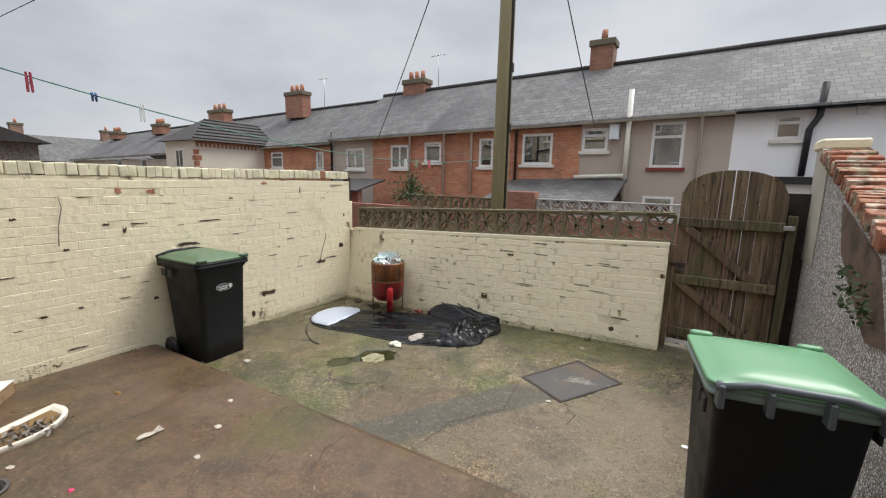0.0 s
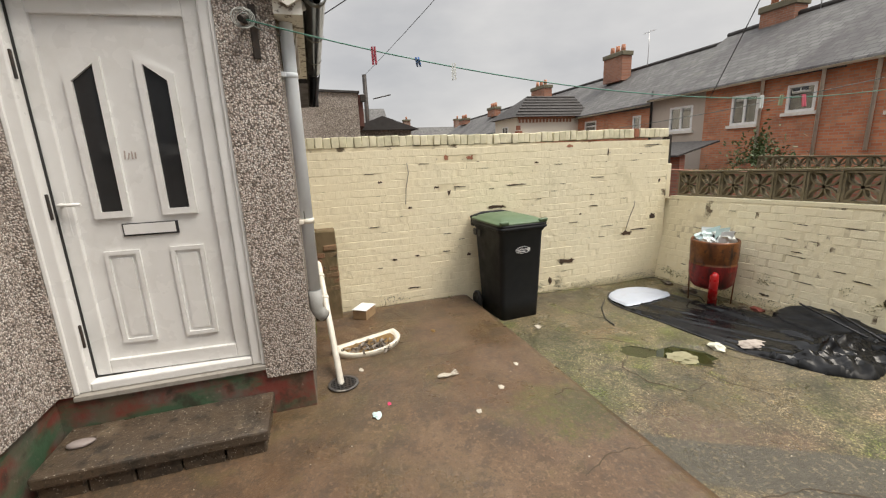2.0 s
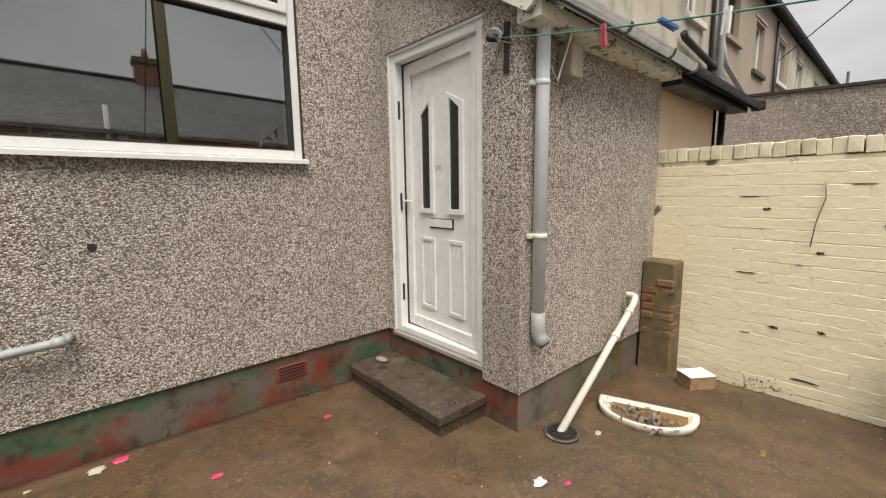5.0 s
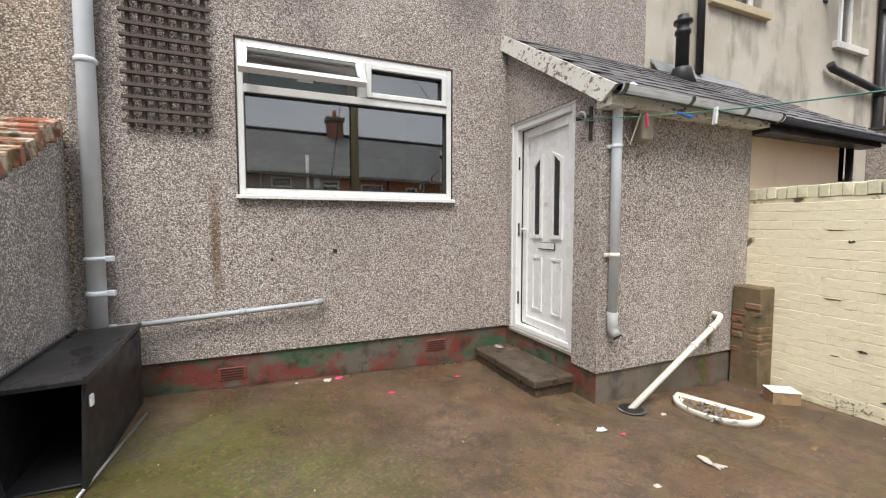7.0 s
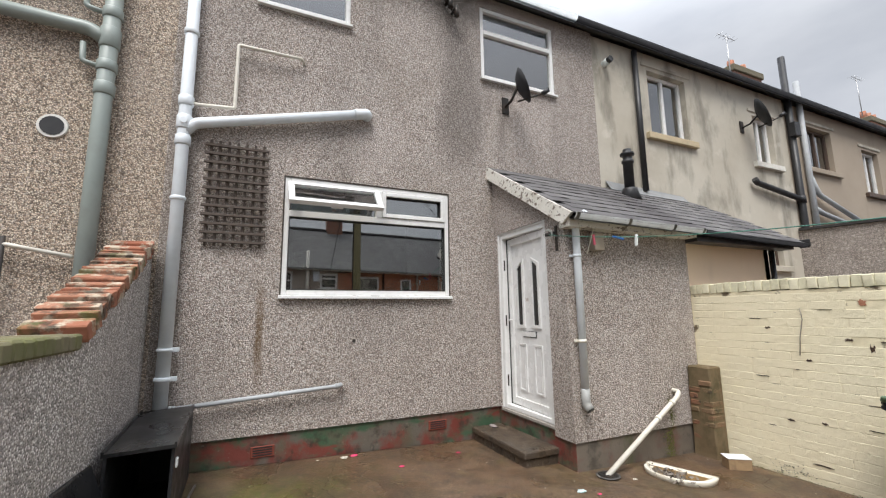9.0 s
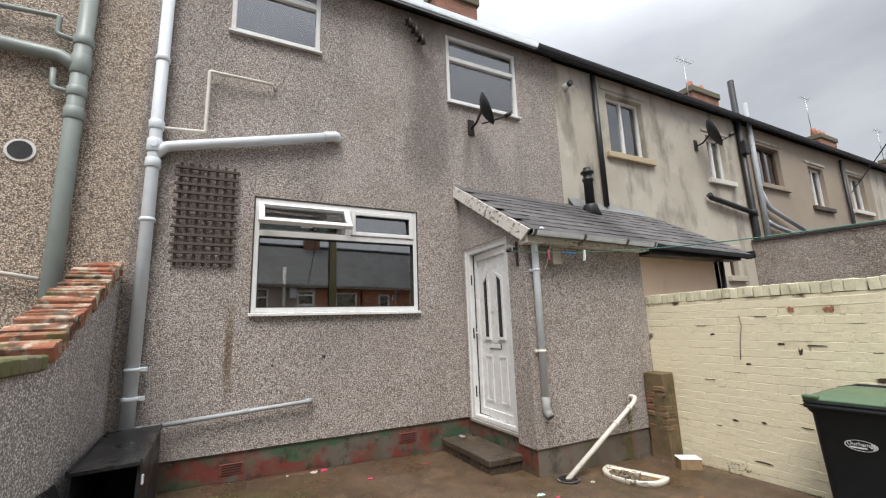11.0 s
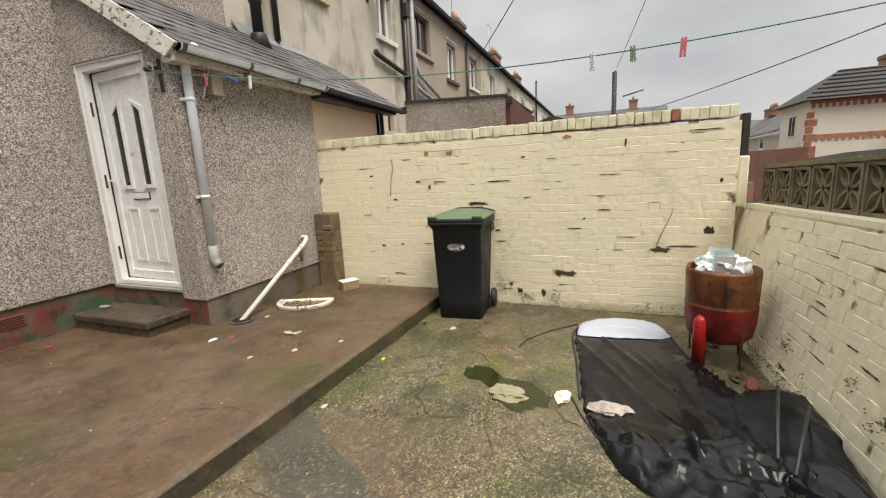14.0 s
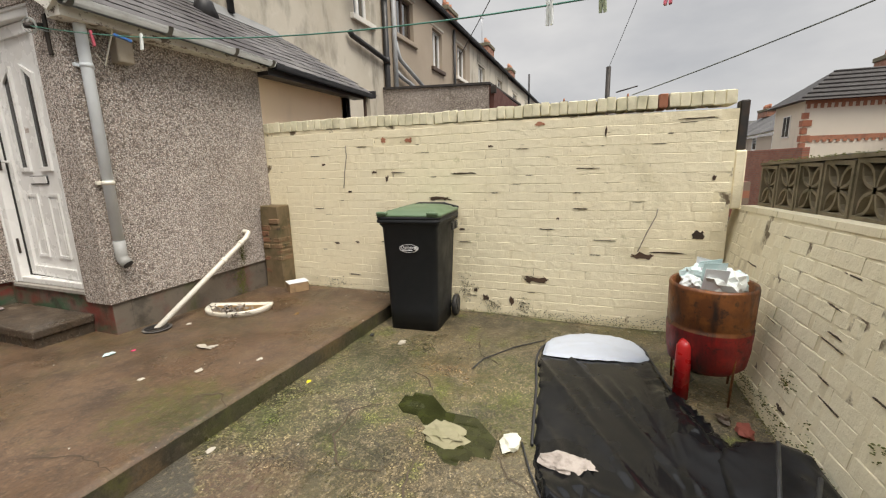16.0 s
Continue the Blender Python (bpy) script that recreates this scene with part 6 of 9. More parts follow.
tube(bm, bend((1.22, PY, 4.24), (1.42, PY, 4.28), (1.42, PY, 4.42), 0.03) + bend((1.42, PY, 4.36), (1.42, PY, 4.46), (2.4, PY, 4.42), 0.02)[1:], 0.024, 8)
part("waste_arm", bm, M_PIPE_G, sp2)
bm = B()
tube(bm, bend((1.22, PY, 3.70), (1.40, PY, 3.74), (1.41, PY, 3.92), 0.03), 0.024, 8)
part("waste_arm", bm, M_PIPE_G, sp2)
bm = B()
tube(bm, [(1.57, HOUSE_Y - 0.01, 3.12), (1.57, HOUSE_Y + 0.012, 3.12)], [0.115, 0.105], 24)
vt = single("wall_vent", bm, plain("pale_vent_mortar", (0.68, 0.67, 0.64), 0.7), "round boiler flue opening in the adjoining house wall", "vent", at=(1.57, HOUSE_Y, 3.12))
bm = B()
tube(bm, [(1.57, HOUSE_Y + 0.0, 3.12), (1.57, HOUSE_Y + 0.016, 3.12)], 0.085, 20)
part("duct", bm, M_BLACKP, vt, "black flue duct")
bm = B()
tube(bm, [(2.4, PY, 2.18), (1.30, PY, 1.97)], 0.018, 8)
single("waste_pipe", bm, M_PIPE_W, "white waste pipe on the adjoining house wall", "pipe", "waste pipes")
bm = B()
tube(bm, [(1.75, PY, 1.3), (1.75, PY, 2.12)], 0.02, 8)
single("iron_pipe", bm, M_IRON, "thin dark iron pipe on the adjoining house wall", "pipe")

# downpipe on the porch corner
dpp = thing("downpipe", (-2.99, 0.29, 0.55), "grey plastic downpipe on the porch corner", "pipe", "downpipes")
bm = B()
tube(bm, bend((-2.98, 0.40, 2.40), (-2.98, 0.25, 2.33), (-2.985, 0.243, 0.70), 0.06), 0.037, 14)
part("pipe", bm, M_PIPE, dpp)
bm = B()
tube(bm, bend((-2.985, 0.243, 0.74), (-2.985, 0.243, 0.60), (-2.995, 0.285, 0.555), 0.03), 0.041, 14)
shoe = part("shoe", bm, M_GUTTER, dpp, "darker grey pipe shoe")
bm = B()
tube(bm, [(-2.9951, 0.2853, 0.5547), (-2.9962, 0.2895, 0.5502)], 0.036, 14)
part("mouth", bm, M_BLACKP, shoe)
for z in (1.18, 2.0):
    bm = B()
    tube(bm, [(-2.983, 0.245, z - 0.015), (-2.983, 0.245, z + 0.015)], 0.042, 14)
    box(bm, -3.05, -2.92, 0.20, 0.225, z - 0.013, z + 0.013, 0.003)
    part("clip", bm, M_PIPE_W if z < 1.5 else M_PIPE, dpp, "pale pipe clip" if z < 1.5 else "")
# white waste pipe leaning from the wall to the drain
wpp = thing("waste_pipe", (-3.6, 0.3, 0.0), "white waste pipe sloping from the porch wall to the drain", "pipe", "waste pipes")
bm = B()
tube(bm, bend((-4.22, PORCH_Y - 0.03, 0.615), (-4.22, 0.27, 0.615), (-4.17, 0.275, 0.56), 0.03) + [(-3.08, 0.345, -0.01)], 0.024, 12)
part("pipe", bm, M_PIPE_W, wpp)
for s in (0.06, 0.28):
    bm = B()
    p = Vector((-4.17, 0.275, 0.56)).lerp(Vector((-3.08, 0.345, -0.01)), s)
    q = Vector((-4.17, 0.275, 0.56)).lerp(Vector((-3.08, 0.345, -0.01)), s + 0.03)
    tube(bm, [p, q], 0.030, 12)
    part("coupling", bm, M_PIPE_W, wpp)
gr = thing("drain_grate", (-3.08, 0.36, slab_z(-3.08)), "round dark drain grate set in the slab", "drain")
bm = B()
bmesh.ops.create_circle(bm, cap_ends=True, radius=0.10, segments=24)
bmesh.ops.translate(bm, verts=bm.verts, vec=(-3.08, 0.36, slab_z(-3.08) + 0.009))
part("well", bm, M_BLACKP, gr)
bm = B()
lathe(bm, [(0.088, 0.010), (0.105, 0.010), (0.105, 0.017), (0.088, 0.017)], 24, (-3.08, 0.36, slab_z(-3.08)), False)
part("rim", bm, M_COVER, gr)
for k in range(-3, 4):
    w = math.sqrt(max(0, 0.09 ** 2 - (k * 0.025) ** 2))
    for vert in (0, 1):
        bm = B()
        if vert:
            box(bm, -3.08 + k * 0.025 - 0.005, -3.08 + k * 0.025 + 0.005, 0.36 - w, 0.36 + w, slab_z(-3.08) + 0.010, slab_z(-3.08) + 0.016)
        else:
            box(bm, -3.08 - w, -3.08 + w, 0.36 + k * 0.025 - 0.005, 0.36 + k * 0.025 + 0.005, slab_z(-3.08) + 0.010, slab_z(-3.08) + 0.0155)
        part("bar", bm, M_IRON, gr)

# brick buttress beside the porch
def pier_brick():
    k = Mat("smeared_pier_brick", (0.20, 0.09, 0.05), 0.9)
    k.blend(k.random, (0.20, 0.125, 0.07))
    k.wear((0.17, 0.12, 0.065), 5, 0.46, 0.56, 7, amount=0.9)
    k.wear((0.05, 0.05, 0.018), 4, 0.52, 0.62, 7, amount=0.85)
    k.wear((0.035, 0.028, 0.02), 10, 0.55, 0.64, 7, amount=0.8)
    k.bump(k.noise(40, 6, 0.7), 0.8, 0.008)
    return k.m


M_PIERBRICK = pier_brick()
M_PIERMORTAR = plain("rough_pier_mortar", (0.17, 0.12, 0.065), 0.9, dirt=(0.05, 0.048, 0.018), amount=0.95, scale=5, bump=1.0)
bu = B()
box(bu, TALL_X, TALL_X + 0.196, PORCH_Y + 0.002, 0.450, -0.2, 0.86, 0.012)
bmesh.ops.subdivide_edges(bu, edges=list(bu.edges), cuts=5, use_grid_fill=True)
for v in bu.verts:
    v.co += 0.012 * noise.noise_vector(v.co * 7.0) * (1.0 if v.co.x > TALL_X + 0.05 else 0.0)
bt = structure("pier", bu, M_PIERMORTAR, "crumbling mortar-smeared brick pier beside the porch")
for course in range(13):
    zc = -0.02 + course * 0.068
    for k in range(2):
        if course in (0, 1, 3, 11, 12) or (course * 2 + k) in (5, 10, 17, 20):
            continue
        wide = (0.105, 0.135)[(course + k) % 2]
        y0 = PORCH_Y + 0.006 + (0 if k == 0 else (0.105, 0.135)[course % 2] + 0.008)
        bm = B()
        box(bm, TALL_X + 0.02, TALL_X + 0.200 + rnd.uniform(-0.004, 0.006), y0, y0 + wide - 0.002, zc, zc + 0.061, 0.012)
        for v in bm.verts:
            v.co += 0.006 * noise.noise_vector(v.co * 16.0)
        part("brick", bm, M_PIERBRICK, bt)

# ---- small things by the porch ----
# half-round ceramic basin lid with wet leaves
sk = thing("basin", (-3.66, 0.62, slab_z(-3.7)), "stained white half-round ceramic basin of leaf muck on the slab", "basin")
A, Bp = Vector((-3.62, 0.32)), Vector((-3.81, 0.86))
ax = (Bp - A).normalized()
nx_ = Vector((ax.y, -ax.x))
if nx_.x < 0:
    nx_ = -nx_
ln = (Bp - A).length
outer, innr = [], []
for k in range(17):
    u = k / 16
    a = math.pi * u
    p = A + ax * (ln / 2 - ln / 2 * math.cos(a)) + nx_ * (0.25 * math.sin(a) ** 0.8)
    outer.append(p)
outer2 = outer + [Bp - nx_ * 0.03, A - nx_ * 0.03]
cm = Vector((sum(p.x for p in outer2) / len(outer2), sum(p.y for p in outer2) / len(outer2)))
bm = B()
zz = slab_z(-3.7)
rings = [[Vector((p.x, p.y, zz)) for p in outer2], [Vector((p.x + (p.x - cm.x) * 0.04, p.y + (p.y - cm.y) * 0.04, zz + 0.045)) for p in outer2], [Vector((p.x, p.y, zz + 0.055)) for p in outer2], [Vector((cm.x + (p.x - cm.x) * 0.88, cm.y + (p.y - cm.y) * 0.86, zz + 0.05)) for p in outer2], [Vector((cm.x + (p.x - cm.x) * 0.82, cm.y + (p.y - cm.y) * 0.80, zz + 0.02)) for p in outer2]]
loft(bm, rings)
part("rim", bm, M_CERAMIC, sk)
bm = B()
prism(bm, [(cm.x + (p.x - cm.x) * 0.80, cm.y + (p.y - cm.y) * 0.78 + 0.01, zz + 0.034) for p in outer2], (0, 0, 0.004))
part("muck", bm, M_MUCK, sk, "brown leaf muck")
bm = B()
for k in range(170):
    c = Vector((cm.x + 0.02 + rnd.gauss(0, 0.045), cm.y - 0.02 + rnd.gauss(0, 0.10), zz + 0.03 + abs(rnd.gauss(0, 0.018))))
    a, b_ = noise.random_unit_vector() * 0.026, noise.random_unit_vector() * 0.014
    bm.faces.new([bm.verts.new(c + q) for q in (-a, b_, a, -b_)])
part("leaves", bm, M_TWIG, sk, "dead wet leaves")
bx = thing("carton", (-4.42, 0.66, slab_z(-4.4)), "small white-topped cardboard carton lying beside the wall", "box")
bm = B()
box(bm, -0.10, 0.10, -0.075, 0.075, 0.0, 0.10, 0.003)
part("body", bm, M_CARDB, bx).matrix_basis = Matrix.Rotation(radians(-35), 4, "Z")
bm = B()
box(bm, -0.105, 0.105, -0.08, 0.08, 0.10, 0.104)
part("lid", bm, M_CARD, bx, "white lid").matrix_basis = Matrix.Rotation(radians(-35), 4, "Z")
for o in bx.children:
    o.data.transform(Matrix.Translation(Vector(bx.location)))

# meter box on the porch wall
mb = thing("meter_box", (-3.24, PORCH_Y, 2.06), "aged beige electrical box on the porch wall", "electrical box")
bm = B()
box(bm, -3.30, -3.18, PORCH_Y, PORCH_Y + 0.10, 2.06, 2.24, 0.012, 2)
part("case", bm, M_BOX, mb)
bm = B()
tube(bm, bend((-3.03, 0.33, 2.33), (-3.10, 0.35, 2.42), (-3.16, 0.3, 2.26), 0.08, 8) + [(-3.10, 0.26, 2.02), (-3.05, 0.25, 2.1)], 0.006, 6)
part("cable", bm, M_PIPE_W, mb, "white looping cable")
# clothes-line hook
hk = thing("line_hook", (-2.86, 0.06, 2.2), "dark iron hook holding the knotted clothes line", "hook")
bm = B()
tube(bm, [(-2.88, 0.06, 2.25), (-2.80, 0.06, 2.235), (-2.765, 0.05, 2.225)], [0.022, 0.02, 0.016], 8)
part("stub", bm, M_IRON, hk)
bm = B()
for s in range(4):
    tube(bm, [(-2.80 + 0.012 * math.cos(a) + 0.01 * s - 0.02, 0.06 + (0.03 + 0.008 * s) * math.cos(a + s), 2.235 + (0.032 + 0.005 * s) * math.sin(a + s)) for a in [2 * math.pi * k / 12 for k in range(13)]], 0.003, 5, False)
part("knot", bm, M_CORD, hk, "pale knotted cord")
bm = B()
box(bm, PORCH_X + 0.001, PORCH_X + 0.014, 0.08, 0.115, 2.06, 2.32, 0.003)
part("plate", bm, M_IRON, hk, "rusty iron fixing plate")


def sag(a, b_, drop, n=24):
    a, b_ = Vector(a), Vector(b_)
    return [a.lerp(b_, k / n) - Vector((0, 0, drop * 4 * (k / n) * (1 - k / n))) for k in range(n + 1)]


HOOK, POLE = Vector((-2.79, 0.06, 2.23)), Vector((-2.64, 5.62, 0))
line = sag(HOOK, (POLE.x - 0.02, POLE.y - 0.12, 1.98), 0.25)
bm = B()
tube(bm, line, 0.0036, 6)
single("clothes_line", bm, M_LINE, "thin green clothes line strung from the porch to the pole", "clothes line")
bm = B()
tube(bm, sag(HOOK + Vector((0, 0, 0.0)), (-2.98, 0.24, 2.21), 0.02, 6) + [Vector((-3.0, 0.235, 2.0)), Vector((-2.96, 0.23, 1.4)), Vector((-2.95, 0.235, 1.19))], 0.004, 6)
single("line_end", bm, M_LINE_G, "loose end of clothes line hanging at the downpipe", "rope")


def peg(y, mat, label, tilt=0.0, long=0.075):
    k = (y - HOOK.y) / (5.5 - HOOK.y)
    p = line[min(24, max(0, round(k * 24)))].lerp(line[min(24, max(0, round(k * 24) + 1))], 0.0)
    # height on the line itself
    lo = max(i for i in range(25) if line[i].y <= y)
    u = (y - line[lo].y) / (line[lo + 1].y - line[lo].y)
    p = line[lo].lerp(line[lo + 1], u)
    t = thing("clothes_peg", p, label, "clothes peg", "pegs on the line")
    for s in (-1, 1):
        bm = B()
        prism(bm, [(p.x + s * 0.012, p.y - 0.006, p.z + 0.018), (p.x + s * 0.003, p.y - 0.006, p.z + 0.02), (p.x + s * 0.001, p.y - 0.006, p.z - long * 0.4), (p.x + s * 0.004, p.y - 0.006, p.z - long), (p.x + s * 0.013, p.y - 0.006, p.z - long * 0.97)], (0, 0.012, 0))
        part("jaw", bm, mat, t)
    t.rotation_euler = (radians(tilt), 0, radians(70))


for y, mt, lb, ti in ((0.69, M_PINK, "red plastic clothes peg on the line", 5), (0.93, M_BLUE, "blue plastic clothes peg on the line", 75), (1.14, M_WHITEP, "pale plastic clothes peg on the line", -5), (3.47, M_WHITEP, "pale plastic clothes peg on the line", 0), (3.66, M_LIMEP, "lime green clothes peg on the line", 10), (3.88, M_PINK, "red plastic clothes peg on the line", -12)):
    peg(y, mt, lb, ti, 0.072 if mt != M_LIMEP else 0.055)

# telegraph pole
tp = thing("telegraph_pole", (POLE.x, POLE.y, -0.55), "mossy green timber telegraph pole in the lane", "pole")
bm = B()
tube(bm, [(POLE.x, POLE.y, -0.6), (POLE.x + 0.01, POLE.y, 2), (POLE.x + 0.02, POLE.y + 0.02, 7.6)], [0.125, 0.115, 0.09], 14)
part("shaft", bm, M_POLE, tp)
for z in (2.4, 3.2):
    bm = B()
    box(bm, POLE.x + 0.10, POLE.x + 0.14, POLE.y - 0.03, POLE.y + 0.03, z - 0.06, z + 0.06, 0.006)
    part("cleat", bm, M_IRON, tp)
bm = B()
tube(bm, [(POLE.x + 0.115, POLE.y - 0.04, -0.3), (POLE.x + 0.118, POLE.y - 0.04, 4), (POLE.x + 0.1, POLE.y - 0.04, 7.2)], 0.02, 6)
part("conduit", bm, M_IRON, tp, "dark cable conduit")


def wire(a, b_, drop, r=0.012):
    bm = B()
    tube(bm, sag(a, b_, drop, 16), r, 5)
    single("overhead_wire", bm, M_CABLE, "thin dark overhead wire against the sky", "wire", "overhead wires")


TOP = (POLE.x, POLE.y, 7.0)
wire(TOP, (-3.12, 13.2, 3.29), 0.1)
wire(TOP, (-11.7, 13.2, 3.0), 0.15)
wire(TOP, (9.0, 12.0, 3.2), 0.1)
wire(TOP, (-27.5, 3.85, 6.35), 0.15)
wire((POLE.x, POLE.y, 5.65), (-15.1, -1.0, 4.65), 0.1)

M_DISH = plain("dark_dish_mesh", (0.022, 0.023, 0.026), 0.75)
# satellite dish and iron bracket on the house wall
def dish(x, z, label, facing, r=0.3):
    t = thing("satellite_dish", (x, HOUSE_Y + 0.05, z), label, "satellite dish", "satellite dishes")
    bm = B()
    rings = []
    for k in range(5):
        rr = r * k / 4
        rings.append([Vector((0.09 * (k / 4) ** 2, rr * math.cos(2 * math.pi * n / 20) * 0.92, rr * math.sin(2 * math.pi * n / 20))) for n in range(20)])
    rings[0] = [p * 0 + Vector((0, 0.005 * math.cos(2 * math.pi * n / 20), 0.005 * math.sin(2 * math.pi * n / 20))) for n, p in enumerate(rings[0])]
    loft(bm, rings, False)
    bmesh.ops.solidify(bm, geom=bm.faces, thickness=0.008)
    c = Vector((x, HOUSE_Y + 0.30, z + 0.05))
    bmesh.ops.transform(bm, matrix=Matrix.Translation(c) @ Matrix.Rotation(radians(facing), 4, "Z") @ Matrix.Rotation(radians(-20), 4, "Y"), verts=bm.verts)
    part("reflector", bm, M_DISH, t, "dark mesh reflector", True)
    bm = B()
    tube(bm, [(x, HOUSE_Y, z - 0.08), (x, HOUSE_Y + 0.16, z - 0.06), c], 0.018, 8)
    box(bm, x - 0.05, x + 0.05, HOUSE_Y, HOUSE_Y + 0.02, z - 0.18, z + 0.05)
    part("bracket", bm, M_IRON, t)
    bm = B()
    d = Vector((math.cos(radians(facing)), math.sin(radians(facing)), 0))
    tube(bm, [c - Vector((0, 0, r * 0.8)), c + d * 0.36 - Vector((0, 0, 0.1))], 0.012, 8)
    arm = part("arm", bm, M_IRON, t)
    bm = B()
    tube(bm, [c + d * 0.32 - Vector((0, 0, 0.11)), c + d * 0.40 - Vector((0, 0, 0.06))], 0.03, 10)
    part("receiver", bm, M_BLACKP, arm)
    return t


dish(-3.12, 4.32, "dark satellite dish on a bracket below the bedroom window", 148, 0.24)
dish(-8.5, 4.98, "dark satellite dish on the cream rendered house", 125, 0.3)
ib = thing("iron_bracket", (-2.25, HOUSE_Y, 5.4), "old black iron wire bracket on the house wall", "bracket")
bm = B()
for k in range(3):
    tube(bm, [(-2.15 - 0.09 * k, HOUSE_Y, 5.62 - 0.1 * k), (-2.15 - 0.09 * k, HOUSE_Y + 0.14, 5.62 - 0.1 * k), (-2.15 - 0.09 * k, HOUSE_Y + 0.15, 5.48 - 0.1 * k)], [0.02, 0.025, 0.035], 8)
tube(bm, [(-2.12, HOUSE_Y + 0.05, 5.66), (-2.38, HOUSE_Y + 0.05, 5.36)], 0.015, 6)
part("arms", bm, M_IRON, ib)

# timber trellis
tl = thing("trellis", (0.12, HOUSE_Y, 2.15), "dark square timber trellis fixed to the house wall", "trellis")
for k in range(12):
    z = 2.17 + k * 0.0875
    bm = B()
    box(bm, -0.18, 0.40, HOUSE_Y + 0.026, HOUSE_Y + 0.05, z - 0.013, z + 0.013, 0.003)
    part("batten", bm, M_TRELLIS, tl)
for k in range(7):
    x = -0.13 + k * 0.08
    bm = B()
    box(bm, x - 0.012, x + 0.012, HOUSE_Y + 0.001, HOUSE_Y + 0.025, 2.13, 3.19, 0.003)
    part("batten", bm, M_TRELLIS, tl)

# air bricks, holes
for x0, x1, z in ((-0.36, -0.15, 0.18), (-2.18, -1.96, 0.21)):
    ab = thing("air_brick", ((x0 + x1) / 2, HOUSE_Y - 0.02, z), "red terracotta air brick in the plinth", "air brick", "air bricks")
    bm = B()
    box(bm, x0, x1, HOUSE_Y - 0.03, HOUSE_Y - 0.012, z - 0.045, z + 0.055, 0.004)
    part("body", bm, M_AIRBRICK, ab)
    for k in range(4):
        bm = B()
        box(bm, x0 + 0.02, x1 - 0.02, HOUSE_Y - 0.0115, HOUSE_Y - 0.010, z - 0.03 + k * 0.022, z - 0.018 + k * 0.022)
        part("slot", bm, M_BLACKP, ab)
for x, z, r in ((-1.1, 1.18, 0.02), (-0.58, 1.12, 0.012)):
    bm = B()
    tube(bm, [(x, HOUSE_Y - 0.01, z), (x, HOUSE_Y + 0.004, z)], r, 10)
    single("wall_plug_hole", bm, M_IRON, "rust-rimmed fixing hole in the pebbledash", "hole", "fixing holes")

# house gutter
hg = thing("house_gutter", (-2, HOUSE_Y + 0.2, EAVES), "grey plastic gutter along the house eaves", "gutter")
bm = B()
gutter(bm, (6.5, HOUSE_Y + 0.20, EAVES + 0.05), (-4.3, HOUSE_Y + 0.20, EAVES - 0.02), 0.065)
part("trough", bm, M_PIPE, hg)
hg = thing("house_gutter", (-15, HOUSE_Y + 0.2, EAVES), "black gutter along the terrace eaves", "gutter")
bm = B()
gutter(bm, (-4.3, HOUSE_Y + 0.20, EAVES - 0.02), (-48, HOUSE_Y + 0.20, EAVES - 0.28), 0.065)
part("trough", bm, M_BLACKP, hg)

# black storage box under the soil stack, panel and rod
sb = thing("storage_box", (0.53, -0.75, 0.1), "open black plastic storage box standing beside the house", "box")
bm = B()
prism(bm, [(0.29, 0.12, 0.635), (0.69, 0.09, 0.615), (0.71, -1.0, 0.65), (0.32, -1.0, 0.665)], (0, 0, 0.022))
tp_ = part("top", bm, M_BLACKG, sb)
bm = B()
prism(bm, [(0.29, 0.12, 0.657), (0.305, 0.12, 0.657), (0.335, -1.0, 0.687), (0.32, -1.0, 0.687)], (0, 0, 0.014))
prism(bm, [(0.675, 0.09, 0.637), (0.69, 0.09, 0.637), (0.71, -1.0, 0.672), (0.695, -1.0, 0.672)], (0, 0, 0.014))
part("lip", bm, M_BLACKG, tp_)
for x in (0.305, 0.66):
    bm = B()
    prism(bm, [(x, 0.08, 0.634 if x < 0.5 else 0.614), (x, 0.14, 0.11), (x + 0.02, -0.98, 0.10), (x + 0.02, -0.98, 0.645)], (0.018, 0, 0))
    part("side_panel", bm, M_BLACKP, sb)
for nm, a in (("back_panel", (0.345, 0.675, -0.99, -0.97, 0.10, 0.64)), ("base", (0.345, 0.655, -0.965, 0.08, 0.10, 0.115))):
    bm = B()
    box(bm, *a, 0.004)
    part(nm, bm, M_BLACKP, sb)
bm = B()
prism(bm, [(0.725, 0.10, 0.585), (0.725, 0.66, 0.62), (0.46, 0.95, 0.108), (0.46, 0.36, 0.108)], (0.014, 0, 0.008))
bmesh.ops.bevel(bm, geom=list(bm.edges), offset=0.004, segments=1, affect="EDGES")
single("panel", bm, M_BLACKG, "loose black panel leaning against the boundary wall", "panel")
bm = B()
tube(bm, [(0.25, -0.74, slab_z(0.25) + 0.012), (0.335, 0.34, slab_z(0.335) + 0.012)], 0.010, 8)
single("metal_rod", bm, M_GALV, "thin grey metal rod lying on the slab", "rod")
bm = B()
box(bm, 0.40, RIGHT_X + 0.0, 4.98, 5.04, -0.3, 1.60)
structure("wall_lane_shade", bm, M_IRON, "dark shed door beyond the gate")

bm = B()
box(bm, 0.286, 0.300, 0.04, 0.075, 0.50, 0.56, 0.004)
part("label", bm, M_CARD, sb, "torn white paper label")

# ---- litter ----
def scrap(x, y, z, s, material, label, seed, flat=0.25):
    single("litter", crumple((x, y, z + s * 0.16), (s * 0.8, s * 0.55, s * flat * 0.7), seed, sub=2), material, label, "litter", "litter on the ground")


